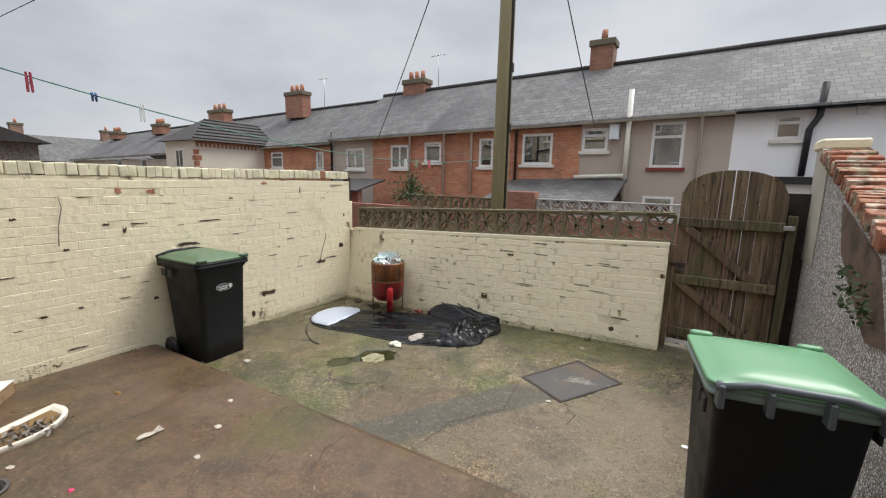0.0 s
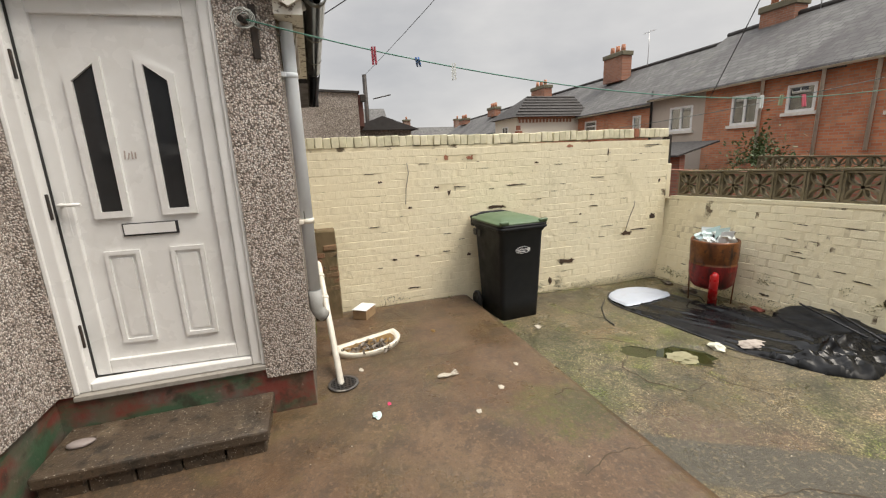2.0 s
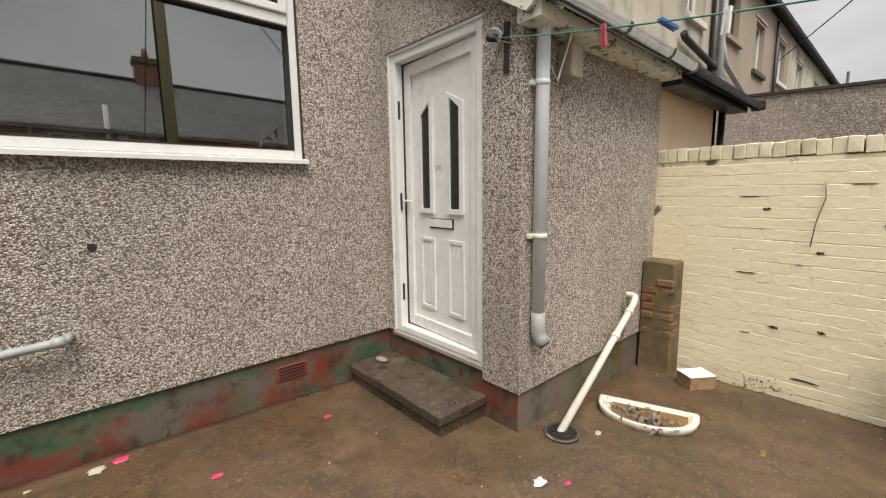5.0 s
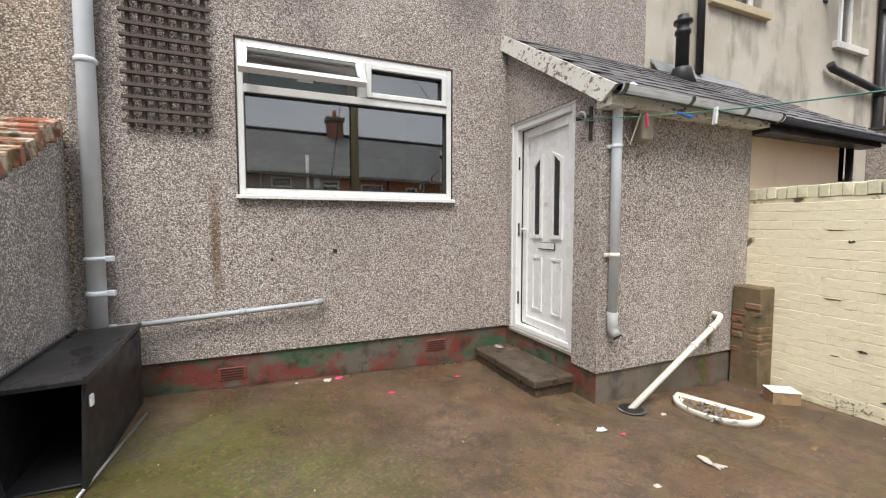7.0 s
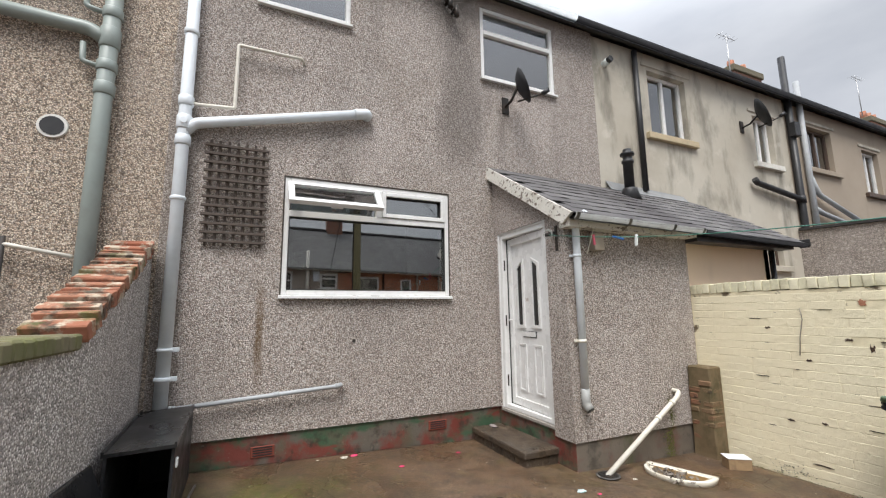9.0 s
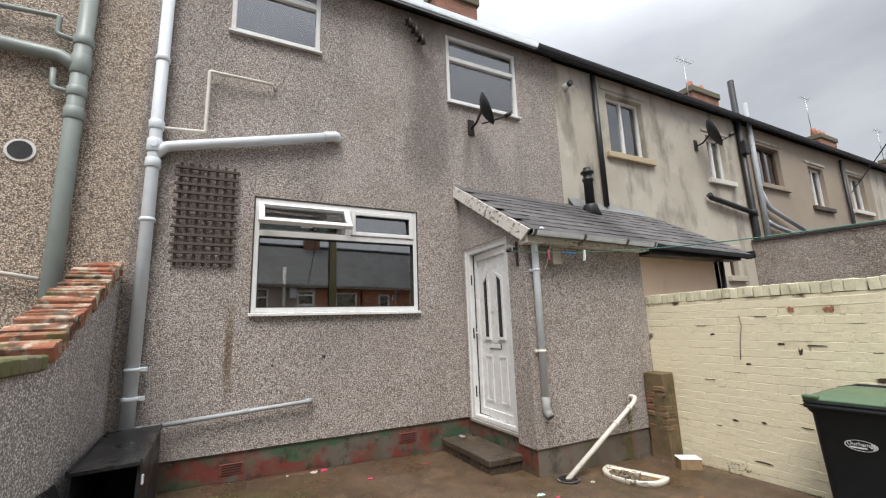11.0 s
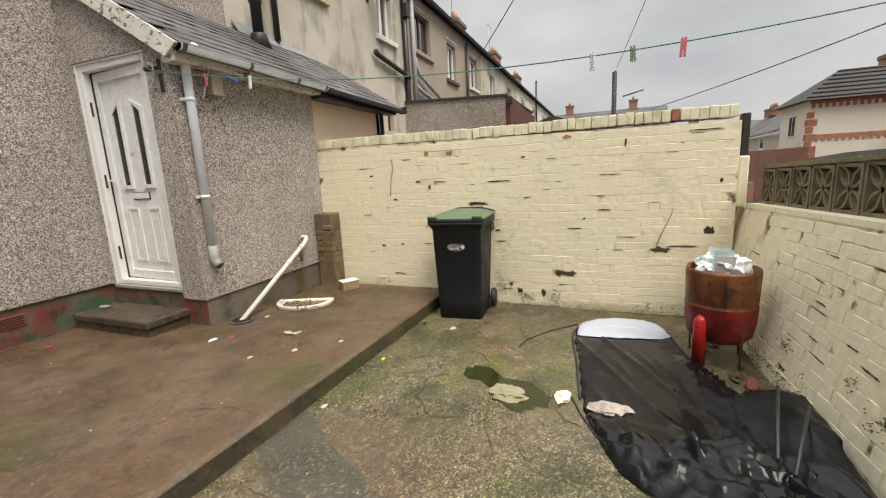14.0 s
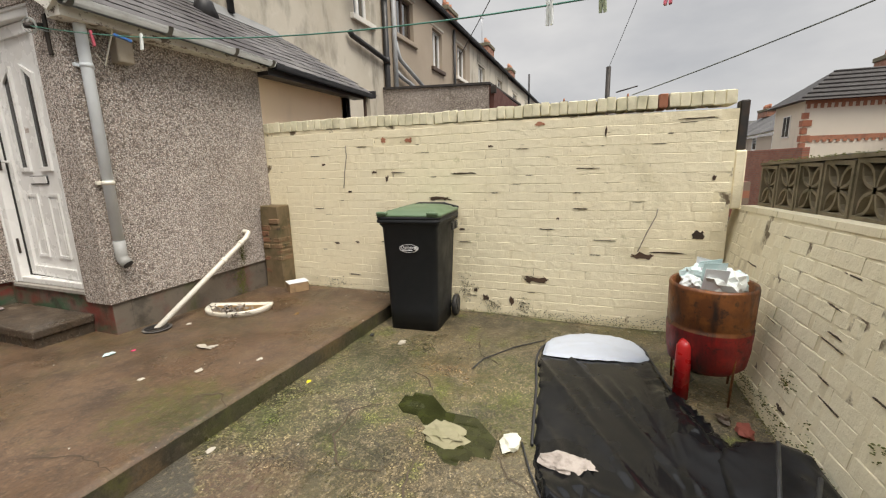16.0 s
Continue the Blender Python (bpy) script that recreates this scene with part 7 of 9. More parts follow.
for k, (x, y, s, mt, lb) in enumerate(((-2.62, 0.53, 0.05, M_FOIL, "clear plastic scrap on the slab"), (-2.72, 0.62, 0.022, M_SCRAP_R, "red plastic scrap on the slab"), (-1.45, -0.56, 0.035, M_SCRAP_R, "pink plastic scrap on the slab"), (-1.10, -1.03, 0.05, M_SCRAP_R, "pink plastic scrap by the plinth"), (-1.0, -1.0, 0.05, M_PAPER, "white litter by the plinth"), (-2.12, -0.73, 0.03, M_SCRAP_R, "pink plastic scrap on the slab"), (-2.44, 1.12, 0.025, M_PAPER, "pale litter on the slab"), (-2.64, 1.36, 0.035, M_PAPER, "pale litter on the slab"), (-3.75, 1.2, 0.04, M_MUCK, "dark leaf clod on the slab"), (-3.25, 0.5, 0.03, M_PAPER, "pale litter on the slab"), (-2.9, 1.6, 0.03, M_PAPER, "pale litter on the slab"), (-0.75, -1.02, 0.02, M_PAPER, "pale litter by the plinth"))):
    scrap(x, y, slab_z(x), s, mt, lb, 20 + k * 1.7)
for k, (x, y, s, mt, lb) in enumerate(((-2.94, 1.95, 0.025, M_SCRAP_Y, "yellow plastic scrap on the yard floor"), (-3.79, 1.93, 0.03, M_BLACKP, "small black plastic ball by the bin"), (-3.72, 2.25, 0.05, M_PAPER, "pale litter by the bin"), (-2.2, 1.95, 0.03, M_PAPER, "pale litter by the slab"), (0.0, 2.95, 0.03, M_CARD, "square white scrap by the bin"), (-0.95, 3.05, 0.03, M_PAPER, "pale litter by the manhole"), (-1.0, 4.3, 0.03, M_PAPER, "pale litter on the yard floor"))):
    scrap(x, y, yard_z(x), s, mt, lb, 60 + k * 1.9, 0.6 if mt == M_BLACKP else 0.25)
# a stray glove
bm = crumple((-2.92, 1.05, slab_z(-2.9) + 0.012), (0.022, 0.05, 0.010), 31, sub=2)
for k in range(3):
    tube(bm, [(-2.93 + 0.01 * k, 1.10, slab_z(-2.9) + 0.012), (-2.97 + 0.03 * k, 1.15, slab_z(-2.9) + 0.012)], 0.006, 6)
single("work_glove", bm, M_PAPER, "crumpled dirty white glove lying on the slab", "glove")
# pebbles and crumbs
bm = B()
for k in range(150):
    x, y = rnd.uniform(TALL_X + 0.1, 0.6), rnd.uniform(-0.9, 4.6)
    if y < EDGE_Y - 0.02 and (x < PORCH_X + 0.4 and y < 0.3):
        continue
    z = slab_z(x) if y < EDGE_Y else yard_z(x)
    s = rnd.uniform(0.002, 0.006)
    r0 = bmesh.ops.create_icosphere(bm, subdivisions=1, radius=s)["verts"]
    for v in r0:
        v.co = v.co * rnd.uniform(0.7, 1.2) + Vector((x, y, z + s * 0.5))
single("gravel_crumbs", bm, M_PAPER, "scattered pale crumbs of mortar and grit", "grit", kind="stuff")

# dead stem on the tall wall
for pts, r in (([(TALL_X + 0.03, 1.20, 1.04), (TALL_X + 0.02, 1.215, 1.2), (TALL_X + 0.02, 1.25, 1.36), (TALL_X + 0.015, 1.24, 1.46)], 0.004), ([(TALL_X + 0.03, 4.0, 0.5), (TALL_X + 0.02, 4.06, 0.66), (TALL_X + 0.02, 4.12, 0.8), (TALL_X + 0.015, 4.13, 0.86)], 0.004)):
    bm = B()
    tube(bm, pts, r, 5)
    single("dead_stem", bm, M_TWIG, "thin dead plant stem clinging to the painted wall", "plant stem", "dead stems")


# ---- the rest of the terrace to the west ----
def chimney(x, y, w, d, z0, z1, label, pots=3, group="chimneys"):
    t = thing("chimney", (x, y, z0), label, "chimney", group)
    bm = B()
    box(bm, x - w / 2, x + w / 2, y - d / 2, y + d / 2, z0, z1 - 0.22)
    part("chimney_shaft", bm, M_CHIMNEY, t)
    bm = B()
    box(bm, x - w / 2 - 0.06, x + w / 2 + 0.06, y - d / 2 - 0.06, y + d / 2 + 0.06, z1 - 0.22, z1, 0.02)
    part("cap", bm, plain("mossy_chimney_cap", (0.15, 0.13, 0.09), 0.9, dirt=(0.1, 0.11, 0.04)), t)
    for k in range(pots):
        bm = B()
        px = x + (k - (pots - 1) / 2) * w / max(pots, 1) * 0.85
        tube(bm, [(px, y, z1 - 0.02), (px, y, z1 + 0.38)], [0.13, 0.10], 10)
        part("pot", bm, M_BRICK, t)
    return t


def aerial(x, y, z, label="thin television aerial on a pole"):
    t = thing("aerial", (x, y, z), label, "aerial", "aerials")
    bm = B()
    tube(bm, [(x, y, z - 0.6), (x, y, z + 1.0)], 0.015, 5)
    part("mast", bm, M_GALV, t)
    bm = B()
    tube(bm, [(x - 0.4, y, z + 0.95), (x + 0.4, y, z + 0.95)], 0.01, 5)
    for k in range(5):
        tube(bm, [(x - 0.35 + 0.17 * k, y - 0.12, z + 0.95), (x - 0.35 + 0.17 * k, y + 0.12, z + 0.95)], 0.006, 4)
    part("boom", bm, M_GALV, t)


def terrace_house(x0, x1, material, windows, label, eaves):
    """A neighbour's rear wall along the same line; windows: (x0, x1, z0, z1, frame material, sill)."""
    t = thing("terraced_house", ((x0 + x1) / 2, HOUSE_Y, -0.5), label, "house", "terraced houses")
    bm = B()
    wall_y(bm, x0, x1, HOUSE_Y - 0.3, HOUSE_Y - 0.002, -0.6, eaves, [w[:4] for w in windows])
    part("wall", bm, material, t)
    # dark boards behind the panes stand in for unlit rooms
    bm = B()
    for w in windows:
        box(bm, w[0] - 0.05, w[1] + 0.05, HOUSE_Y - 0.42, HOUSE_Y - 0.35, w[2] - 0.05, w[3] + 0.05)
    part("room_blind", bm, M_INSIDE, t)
    for (a, b_, c, d_, fm, sm_) in windows:
        bm = B()
        y0, y1 = HOUSE_Y - 0.16, HOUSE_Y - 0.10
        fw = 0.06
        for q in ((a, a + fw, c, d_), (b_ - fw, b_, c, d_), (a + fw, b_ - fw, c, c + fw), (a + fw, b_ - fw, d_ - fw, d_), ((a + b_) / 2 - 0.03, (a + b_) / 2 + 0.03, c + fw, d_ - fw)):
            box(bm, q[0], q[1], y0, y1, q[2], q[3], 0.006)
        w = part("window", bm, fm, t)
        bm = B()
        box(bm, a + fw, b_ - fw, y0 + 0.02, y0 + 0.026, c + fw, d_ - fw)
        part("pane", bm, M_GLASS, w).visible_shadow = False
        bm = B()
        box(bm, a - 0.14, b_ + 0.14, HOUSE_Y - 0.14, HOUSE_Y + 0.07, c - 0.11, c - 0.002, 0.008)
        part("sill", bm, sm_, w)
        bm = B()
        box(bm, a - 0.14, b_ + 0.14, HOUSE_Y - 0.0, HOUSE_Y + 0.02, d_ + 0.06, d_ + 0.13, 0.008)
        part("lintel", bm, M_CREAMR, w)
    return t


M_BROWNF = plain("dark_brown_frame", (0.08, 0.05, 0.035), 0.5)
terrace_house(-10.03, SEAM_X, M_CREAMR, [(-6.95, -6.0, 4.36, 5.50, M_UPVC, M_STONE), (-9.55, -8.9, 4.27, 5.25, M_UPVC, M_SILL), (-9.35, -9.05, 2.25, 2.75, M_BROWNF, M_CREAMR)], "stained cream rendered terraced house with a sandstone sill", EAVES - 0.04)
terrace_house(-17.0, -10.03, M_BUFFR, [(-11.85, -10.85, 4.42, 5.38, M_BROWNF, M_BUFFR), (-14.0, -13.2, 4.12, 5.20, M_UPVC, M_BROWNF), (-16.45, -15.5, 4.25, 5.28, M_UPVC, M_SILL)], "buff rendered terraced house", EAVES - 0.08)
terrace_house(-24.0, -17.0, M_CREAMR, [(-19.2, -18.2, 4.2, 5.2, M_UPVC, M_SILL), (-22.6, -21.6, 4.2, 5.2, M_UPVC, M_SILL)], "cream rendered terraced house further down the row", EAVES - 0.12)
terrace_house(-49.0, -24.0, M_CREAMH, [(-26.5, -25.3, 4.1, 5.1, M_UPVC, M_SILL), (-30.5, -29.3, 4.1, 5.1, M_UPVC, M_SILL), (-35, -33.8, 4.0, 5.0, M_UPVC, M_SILL), (-40, -38.8, 4.0, 5.0, M_UPVC, M_SILL)], "pale rendered houses at the far end of the row", EAVES - 0.2)
chimney(-4.75, -4.4, 1.15, 0.6, 7.6, 9.6, "red brick chimney stack on the terrace ridge", 2)
chimney(-14.6, -4.3, 1.5, 0.6, 7.6, 9.3, "red brick chimney stack on the terrace ridge", 2)
chimney(-23.6, -4.3, 1.5, 0.6, 7.6, 9.25, "red brick chimney stack on the terrace ridge", 3)
chimney(-32, -4.3, 1.7, 0.6, 7.6, 9.5, "red brick chimney stack on the terrace ridge", 3)
chimney(-40, -4.3, 1.7, 0.6, 7.6, 9.4, "red brick chimney stack on the terrace ridge", 3)
aerial(-21.0, -3.6, 9.3)
aerial(-28.0, -3.6, 9.2)
aerial(-12.2, -3.2, 8.3)


def drain_stack(label, pts, r, material, group="downpipes"):
    t = thing("downpipe", pts[0], label, "pipe", group)
    bm = B()
    tube(bm, pts, r, 10)
    part("pipe", bm, material, t)
    return t


Y1 = HOUSE_Y + 0.07
drain_stack("black downpipe on the cream rendered house", [(-5.65, Y1, 5.72), (-5.65, Y1, 3.32)], 0.045, M_BLACKP)
bs = drain_stack("thick black soil stack rising past the eaves", [(-10.1, Y1, -0.5), (-10.1, Y1, 6.75)], 0.065, M_BLACKP)
bm = B()
tube(bm, [(-8.55, Y1 + 0.02, 3.86), (-8.62, Y1 + 0.02, 3.80), (-10.1, Y1 + 0.02, 3.62)], 0.055, 10)
part("branch", bm, M_BLACKP, bs)
bm = B()
box(bm, -10.2, -10.0, Y1, Y1 + 0.12, 4.95, 5.25, 0.01)
part("hopper", bm, M_BLACKP, bs)
bm = B()
tube(bm, [(-10.1, Y1, 3.55), (-10.1, Y1, 3.70)], 0.08, 10)
part("collar", bm, M_BLACKP, bs)
gs = drain_stack("grey soil stack on the buff rendered house", [(-10.55, Y1, 2.4), (-10.55, Y1, 6.3)], 0.055, M_WASTE)
bm = B()
tube(bm, bend((-10.55, Y1, 4.2), (-10.75, Y1 + 0.02, 3.8), (-12.2, Y1 + 0.05, 3.35), 0.1), 0.05, 10)
part("branch", bm, M_WASTE, gs)
bm = B()
tube(bm, bend((-10.55, Y1, 3.5), (-10.8, Y1 + 0.02, 3.4), (-12.3, Y1 + 0.05, 3.15), 0.1), 0.05, 10)
part("branch", bm, M_WASTE, gs)
drain_stack("black downpipe between two terraced houses", [(-15.0, Y1, 5.6), (-15.0, Y1, 2.0)], 0.045, M_BLACKP)
drain_stack("black vent stack rising above the far eaves", [(-30.5, Y1, 2.0), (-30.5, Y1, 7.0)], 0.06, M_BLACKP)
bm = B()
tube(bm, [(-5.02, HOUSE_Y - 0.02, 5.35), (-5.02, HOUSE_Y + 0.10, 5.37)], 0.055, 12)
fl = single("boiler_flue", bm, M_WHITEP, "small boiler flue terminal below the eaves", "flue", at=(-5.02, HOUSE_Y, 5.35))
bm = B()
tube(bm, [(-5.02, HOUSE_Y + 0.09, 5.368), (-5.02, HOUSE_Y + 0.16, 5.375)], 0.05, 12)
part("terminal", bm, M_BLACKP, fl)
# flue through the porch roof
FX, FY = -4.98, -0.78
fz = roof_pt(FX, (0.38 - FY) / 1.5).z
vf = thing("roof_flue", (FX, FY, fz), "black flue pipe standing on the slate porch roof", "flue")
bm = B()
lathe(bm, [(0.17, -0.10), (0.105, 0.10), (0.10, 0.13)], 16, (FX, FY, fz))
part("flashing_boot", bm, M_BLACKP, vf)
bm = B()
lathe(bm, [(0.07, 0.1), (0.07, 0.50), (0.085, 0.51), (0.085, 0.55), (0.065, 0.56), (0.065, 0.62), (0.10, 0.63), (0.10, 0.66), (0.06, 0.68), (0.06, 0.72)], 16, (FX, FY, fz))
part("flue_pipe", bm, M_BLACKP, vf)

# neighbours' outbuildings over the wall
ob_ = thing("outbuilding", (-11.5, 0.1, -0.5), "brown pebbledashed flat-roofed outbuilding beyond the next yard", "outbuilding")
bm = B()
prism(bm, [(-9.97, HOUSE_Y, -0.5), (-9.97, 1.39, -0.5), (-9.97, 1.39, 2.88), (-9.97, HOUSE_Y, 2.98)], (-3.6, 0, 0))
part("wall", bm, M_DASH_FAR, ob_)
bm = B()
prism(bm, [(-9.93, HOUSE_Y + 0.02, 2.985), (-9.93, 1.43, 2.885), (-9.93, 1.43, 2.93), (-9.93, HOUSE_Y + 0.02, 3.03)], (-3.7, 0, 0))
part("roof_edge", bm, M_DARKTILE, ob_)
bm = B()
prism(bm, [(-10.0, 1.395, 2.2), (-13.5, 1.395, 1.9), (-13.5, 1.395, 2.75), (-10.0, 1.395, 2.86)], (0, 0.1, 0))
part("timber_side", bm, plain("red_brown_timber", (0.10, 0.035, 0.025), 0.7), ob_, "red-brown timber side")
bm = B()
box(bm, -9.98, -9.92, 1.44, 1.56, 2.70, 2.86, 0.01)
part("floodlight", bm, M_IRON, ob_)
t = thing("shed", (-17, 2.5, -0.5), "low dark-roofed shed beyond the next yards", "shed")
bm = B()
box(bm, -16, -12, 1.4, 3.0, -0.5, 2.25)
part("wall", bm, M_DASH_FAR, t)
bm = B()
prism(bm, [(-11.8, 1.2, 2.22), (-11.8, 2.2, 2.58), (-11.8, 3.2, 2.22)], (-4.4, 0, 0))
part("roof", bm, M_DARKTILE, t)
for y, mt in ((4.62, M_FARBRICK2),):
    bm = B()
    box(bm, -24, -4.95, y, y + 0.2, -0.6, 1.05)
    structure("wall_next_yards", bm, mt, "brick lane walls of the next yards")
fp = thing("telegraph_pole", (-27.5, 3.85, -0.6), "distant dark telegraph pole against the sky", "pole")
bm = B()
tube(bm, [(-27.5, 3.85, -0.6), (-27.5, 3.85, 6.4)], 0.13, 8)
part("shaft", bm, M_IRON, fp)
bm = B()
tube(bm, [(-27.5, 4.3, 5.0), (-27.5, 5.4, 5.25)], 0.04, 6)
part("lamp_arm", bm, M_IRON, fp)
bm = B()
tube(bm, sag((POLE.x - 0.02, POLE.y - 0.12, 2.11), (-4.72, 3.89, 1.755), 0.03, 16), 0.004, 6)
single("clothes_line", bm, M_LINE_G, "grey clothes line strung from the pole to the wall coping", "clothes line")

# ---- the row across the lane ----
RY, RZ = 13.3, -1.9


def row_eave(x):
    return 3.46 + 0.018 * x


def row_house(x0, x1, material, windows, label, set_back=0.0):
    ry = RY + set_back
    t = thing("terraced_house", ((x0 + x1) / 2, ry, RZ), label, "house", "houses across the lane")
    bm = B()
    e = min(row_eave(x0), row_eave(x1))
    wall_y(bm, x0, x1, ry, ry + 0.3, RZ - 1, e, [w[:4] for w in windows])
    part("wall", bm, material, t)
    bm = B()
    prism(bm, [(x0, ry - 0.22, row_eave(x0) - 0.02), (x1, ry - 0.22, row_eave(x1) - 0.02), (x1, ry + 3.5, row_eave(x1) + 2.38), (x0, ry + 3.5, row_eave(x0) + 2.38)], (0, 0.04, 0.1))
    prism(bm, [(x0, ry + 3.5, row_eave(x0) + 2.38), (x1, ry + 3.5, row_eave(x1) + 2.38), (x1, ry + 7.2, row_eave(x1)), (x0, ry + 7.2, row_eave(x0))], (0, 0.04, 0.1))
    roof = part("roof", bm, M_SLATE, t)
    bm = B()
    tube(bm, [(x0, ry + 3.52, row_eave(x0) + 2.48), (x1, ry + 3.52, row_eave(x1) + 2.48)], 0.1, 8)
    part("ridge", bm, M_DARKTILE, roof)
    bm = B()
    gutter(bm, (x0, ry - 0.26, row_eave(x0)), (x1, ry - 0.26, row_eave(x1)), 0.06)
    part("gutter", bm, M_PIPE_W if material != M_WHITER else M_BLACKP, t)
    # a dark board behind each pane in place of an unlit room
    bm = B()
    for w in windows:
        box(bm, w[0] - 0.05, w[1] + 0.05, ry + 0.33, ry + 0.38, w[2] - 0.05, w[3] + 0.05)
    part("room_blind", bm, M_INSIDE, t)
    for w in windows:
        a, b_, c, d_ = w[:4]
        fw = 0.075
        bm = B()
        for q in ((a, a + fw, c, d_), (b_ - fw, b_, c, d_), (a + fw, b_ - fw, c, c + fw), (a + fw, b_ - fw, d_ - fw, d_)):
            box(bm, q[0], q[1], ry - 0.012, ry + 0.06, q[2], q[3])
        if len(w) > 4 and w[4] == "v":
            box(bm, (a + b_) / 2 - 0.035, (a + b_) / 2 + 0.035, ry - 0.01, ry + 0.06, c + fw, d_ - fw)
        if len(w) > 4 and w[4] == "h":
            zb = c + (d_ - c) * 0.68
            box(bm, a + fw, b_ - fw, ry - 0.01, ry + 0.06, zb - 0.035, zb + 0.035)
        wo = part("window", bm, M_UPVC, t)
        bm = B()
        box(bm, a + fw, b_ - fw, ry + 0.03, ry + 0.036, c + fw, d_ - fw)
        part("pane", bm, M_GLASS, wo).visible_shadow = False
        bm = B()
        box(bm, a - 0.08, b_ + 0.08, ry - 0.07, ry + 0.02, c - 0.09, c - 0.001)
        part("sill", bm, w[5] if len(w) > 5 else M_SILL, wo)
        if len(w) > 6:
            for k in range(9):
                bm = B()
                x = a + fw + 0.03 + k * (b_ - a - 2 * fw - 0.04) / 9
                box(bm, x, x + 0.05, ry + 0.12, ry + 0.13, c + 0.05, d_ - 0.1)
                part("blind_slat", bm, M_CURTAIN, wo)
    return t


M_REDSILL = plain("dark_red_sill", (0.20, 0.035, 0.03), 0.6)
row_house(0.32, 9.0, M_WHITER, [(1.15, 1.70, 2.78, 3.37, "h"), (5.2, 6.3, 2.2, 3.35, "h")], "white rendered terraced house with a slate roof")
row_house(-3.51, 0.32, M_GREYR, [(-1.56, -0.75, 2.10, 3.33, "h", M_REDSILL, "blind"), (-3.47, -2.73, 2.58, 3.25, "h"), (-1.65, -0.85, 0.4, 1.30), (-0.6, 0.1, 0.4, 1.30)], "grey rendered terraced house with a red sill and vertical blinds")
row_house(-8.0, -3.51, M_FARBRICK, [(-5.40, -4.39, 2.18, 3.16), (-7.00, -6.46, 2.10, 3.07)], "red brick terraced house with white windows")
row_house(-11.95, -8.0, M_FARBRICK, [(-9.33, -8.58, 2.26, 3.0), (-10.98, -10.1, 2.03, 2.93, "v")], "red brick terraced house with white windows")
row_house(-14.3, -11.95, M_GREYR, [(-13.43, -12.42, 1.99, 2.85, "v")], "grey rendered terraced house across the lane")
row_house(-22.0, -14.3, M_FARBRICK, [(-16.4, -15.9, 2.0, 2.82), (-19.9, -18.95, 2.05, 2.85, "h")], "red brick terraced house with small white windows", 0.9)
row_house(-48.0, -22.0, M_GREYR, [(-27, -26, 1.8, 2.7), (-31, -30, 1.8, 2.7), (-35, -34, 1.7, 2.6), (-39, -38, 1.7, 2.6)], "grey rendered houses at the far end of the row", 0.9)
for x, w, zt in ((-3.85, 0.8, 6.75), (-12.3, 1.2, 6.25), (-20.9, 1.5, 6.45), (-29.0, 1.9, 6.0), (-37.5, 1.6, 5.5), (-45.5, 1.8, 5.2)):
    chimney(x, RY + 3.55, w, 0.6, row_eave(x) + 1.9, zt, "red brick chimney stack with pots on the slate ridge", 1 if x > -10 else 3, "chimneys across the lane")
aerial(-11.0, RY + 3.4, 6.2)
aerial(-18.6, RY + 3.5, 6.0)
# downpipes on the row
for x, mt, z0 in ((-2.17, M_PIPE_W, 0.9), (-0.39, M_PIPE_W, -1), (-5.6, M_BROWNF, -1), (-7.3, M_PIPE_W, 1.2), (-8.44, M_PIPE_W, 1.0), (-10.0, M_PIPE_W, 0.8), (-14.3, M_BLACKP, 0.0)):
    drain_stack("slim downpipe on a house across the lane", [(x, RY - 0.07, z0), (x, RY - 0.07, row_eave(x) - 0.02), (x, RY - 0.2, row_eave(x) + 0.02)], 0.045, mt, "downpipes across the lane")
drain_stack("thick white vent pipe beside a window across the lane", [(-2.17, RY - 0.12, 1.2), (-2.17, RY - 0.12, 4.25)], 0.07, M_PIPE_W, "downpipes across the lane")
drain_stack("black soil pipe on the white rendered house", [(1.78, RY - 0.1, 1.9), (1.80, RY - 0.1, 3.0), (1.95, RY - 0.1, 3.3), (1.98, RY - 0.1, 4.05)], 0.07, M_BLACKP, "downpipes across the lane")
drain_stack("black vent pipe rising past the far eaves", [(-15.2, RY + 0.8, -1.8), (-15.2, RY + 0.8, 3.7)], 0.06, M_BLACKP, "downpipes across the lane")
bm = B()
box(bm, -2.68, -2.42, RY - 0.18, RY, 2.9, 3.33, 0.01)
single("alarm_box", bm, M_PIPE, "grey meter box high on the grey rendered house", "electrical box", at=(-2.55, RY, 2.9))
bm = B()
box(bm, 2.58, 2.78, RY - 0.1, RY, 3.3, 3.6, 0.01)
single("alarm_box", bm, M_WHITEP, "white alarm box on the white rendered house", "electrical box", at=(2.68, RY, 3.3))
# lean-tos and the lane walls opposite
lt = thing("lean_to", (-3.5, 12.4, RZ), "slate-roofed lean-to behind a house across the lane", "lean-to", "lean-tos")
bm = B()
box(bm, -5.6, -2.15, 11.4, RY, RZ, 1.12)
part("wall", bm, M_GREYR, lt)
bm = B()
prism(bm, [(-5.7, 11.2, 1.06), (-2.1, 11.2, 1.10), (-2.1, RY, 1.72), (-5.7, RY, 1.62)], (0, 0, 0.08))
part("roof", bm, M_SLATE, lt)
bm = B()
tube(bm, [(-3.6, RY - 0.2, 1.80), (-2.2, RY - 0.2, 1.86)], 0.06, 8)
part("pipe", bm, M_PIPE_W, lt)
lt = thing("lean_to", (4, 12.2, RZ), "white flat-roofed lean-to behind the white house", "lean-to", "lean-tos")
bm = B()
box(bm, 0.9, 5.5, 11.6, RY, RZ, 1.70)
part("wall", bm, M_WHITER, lt)
bm = B()
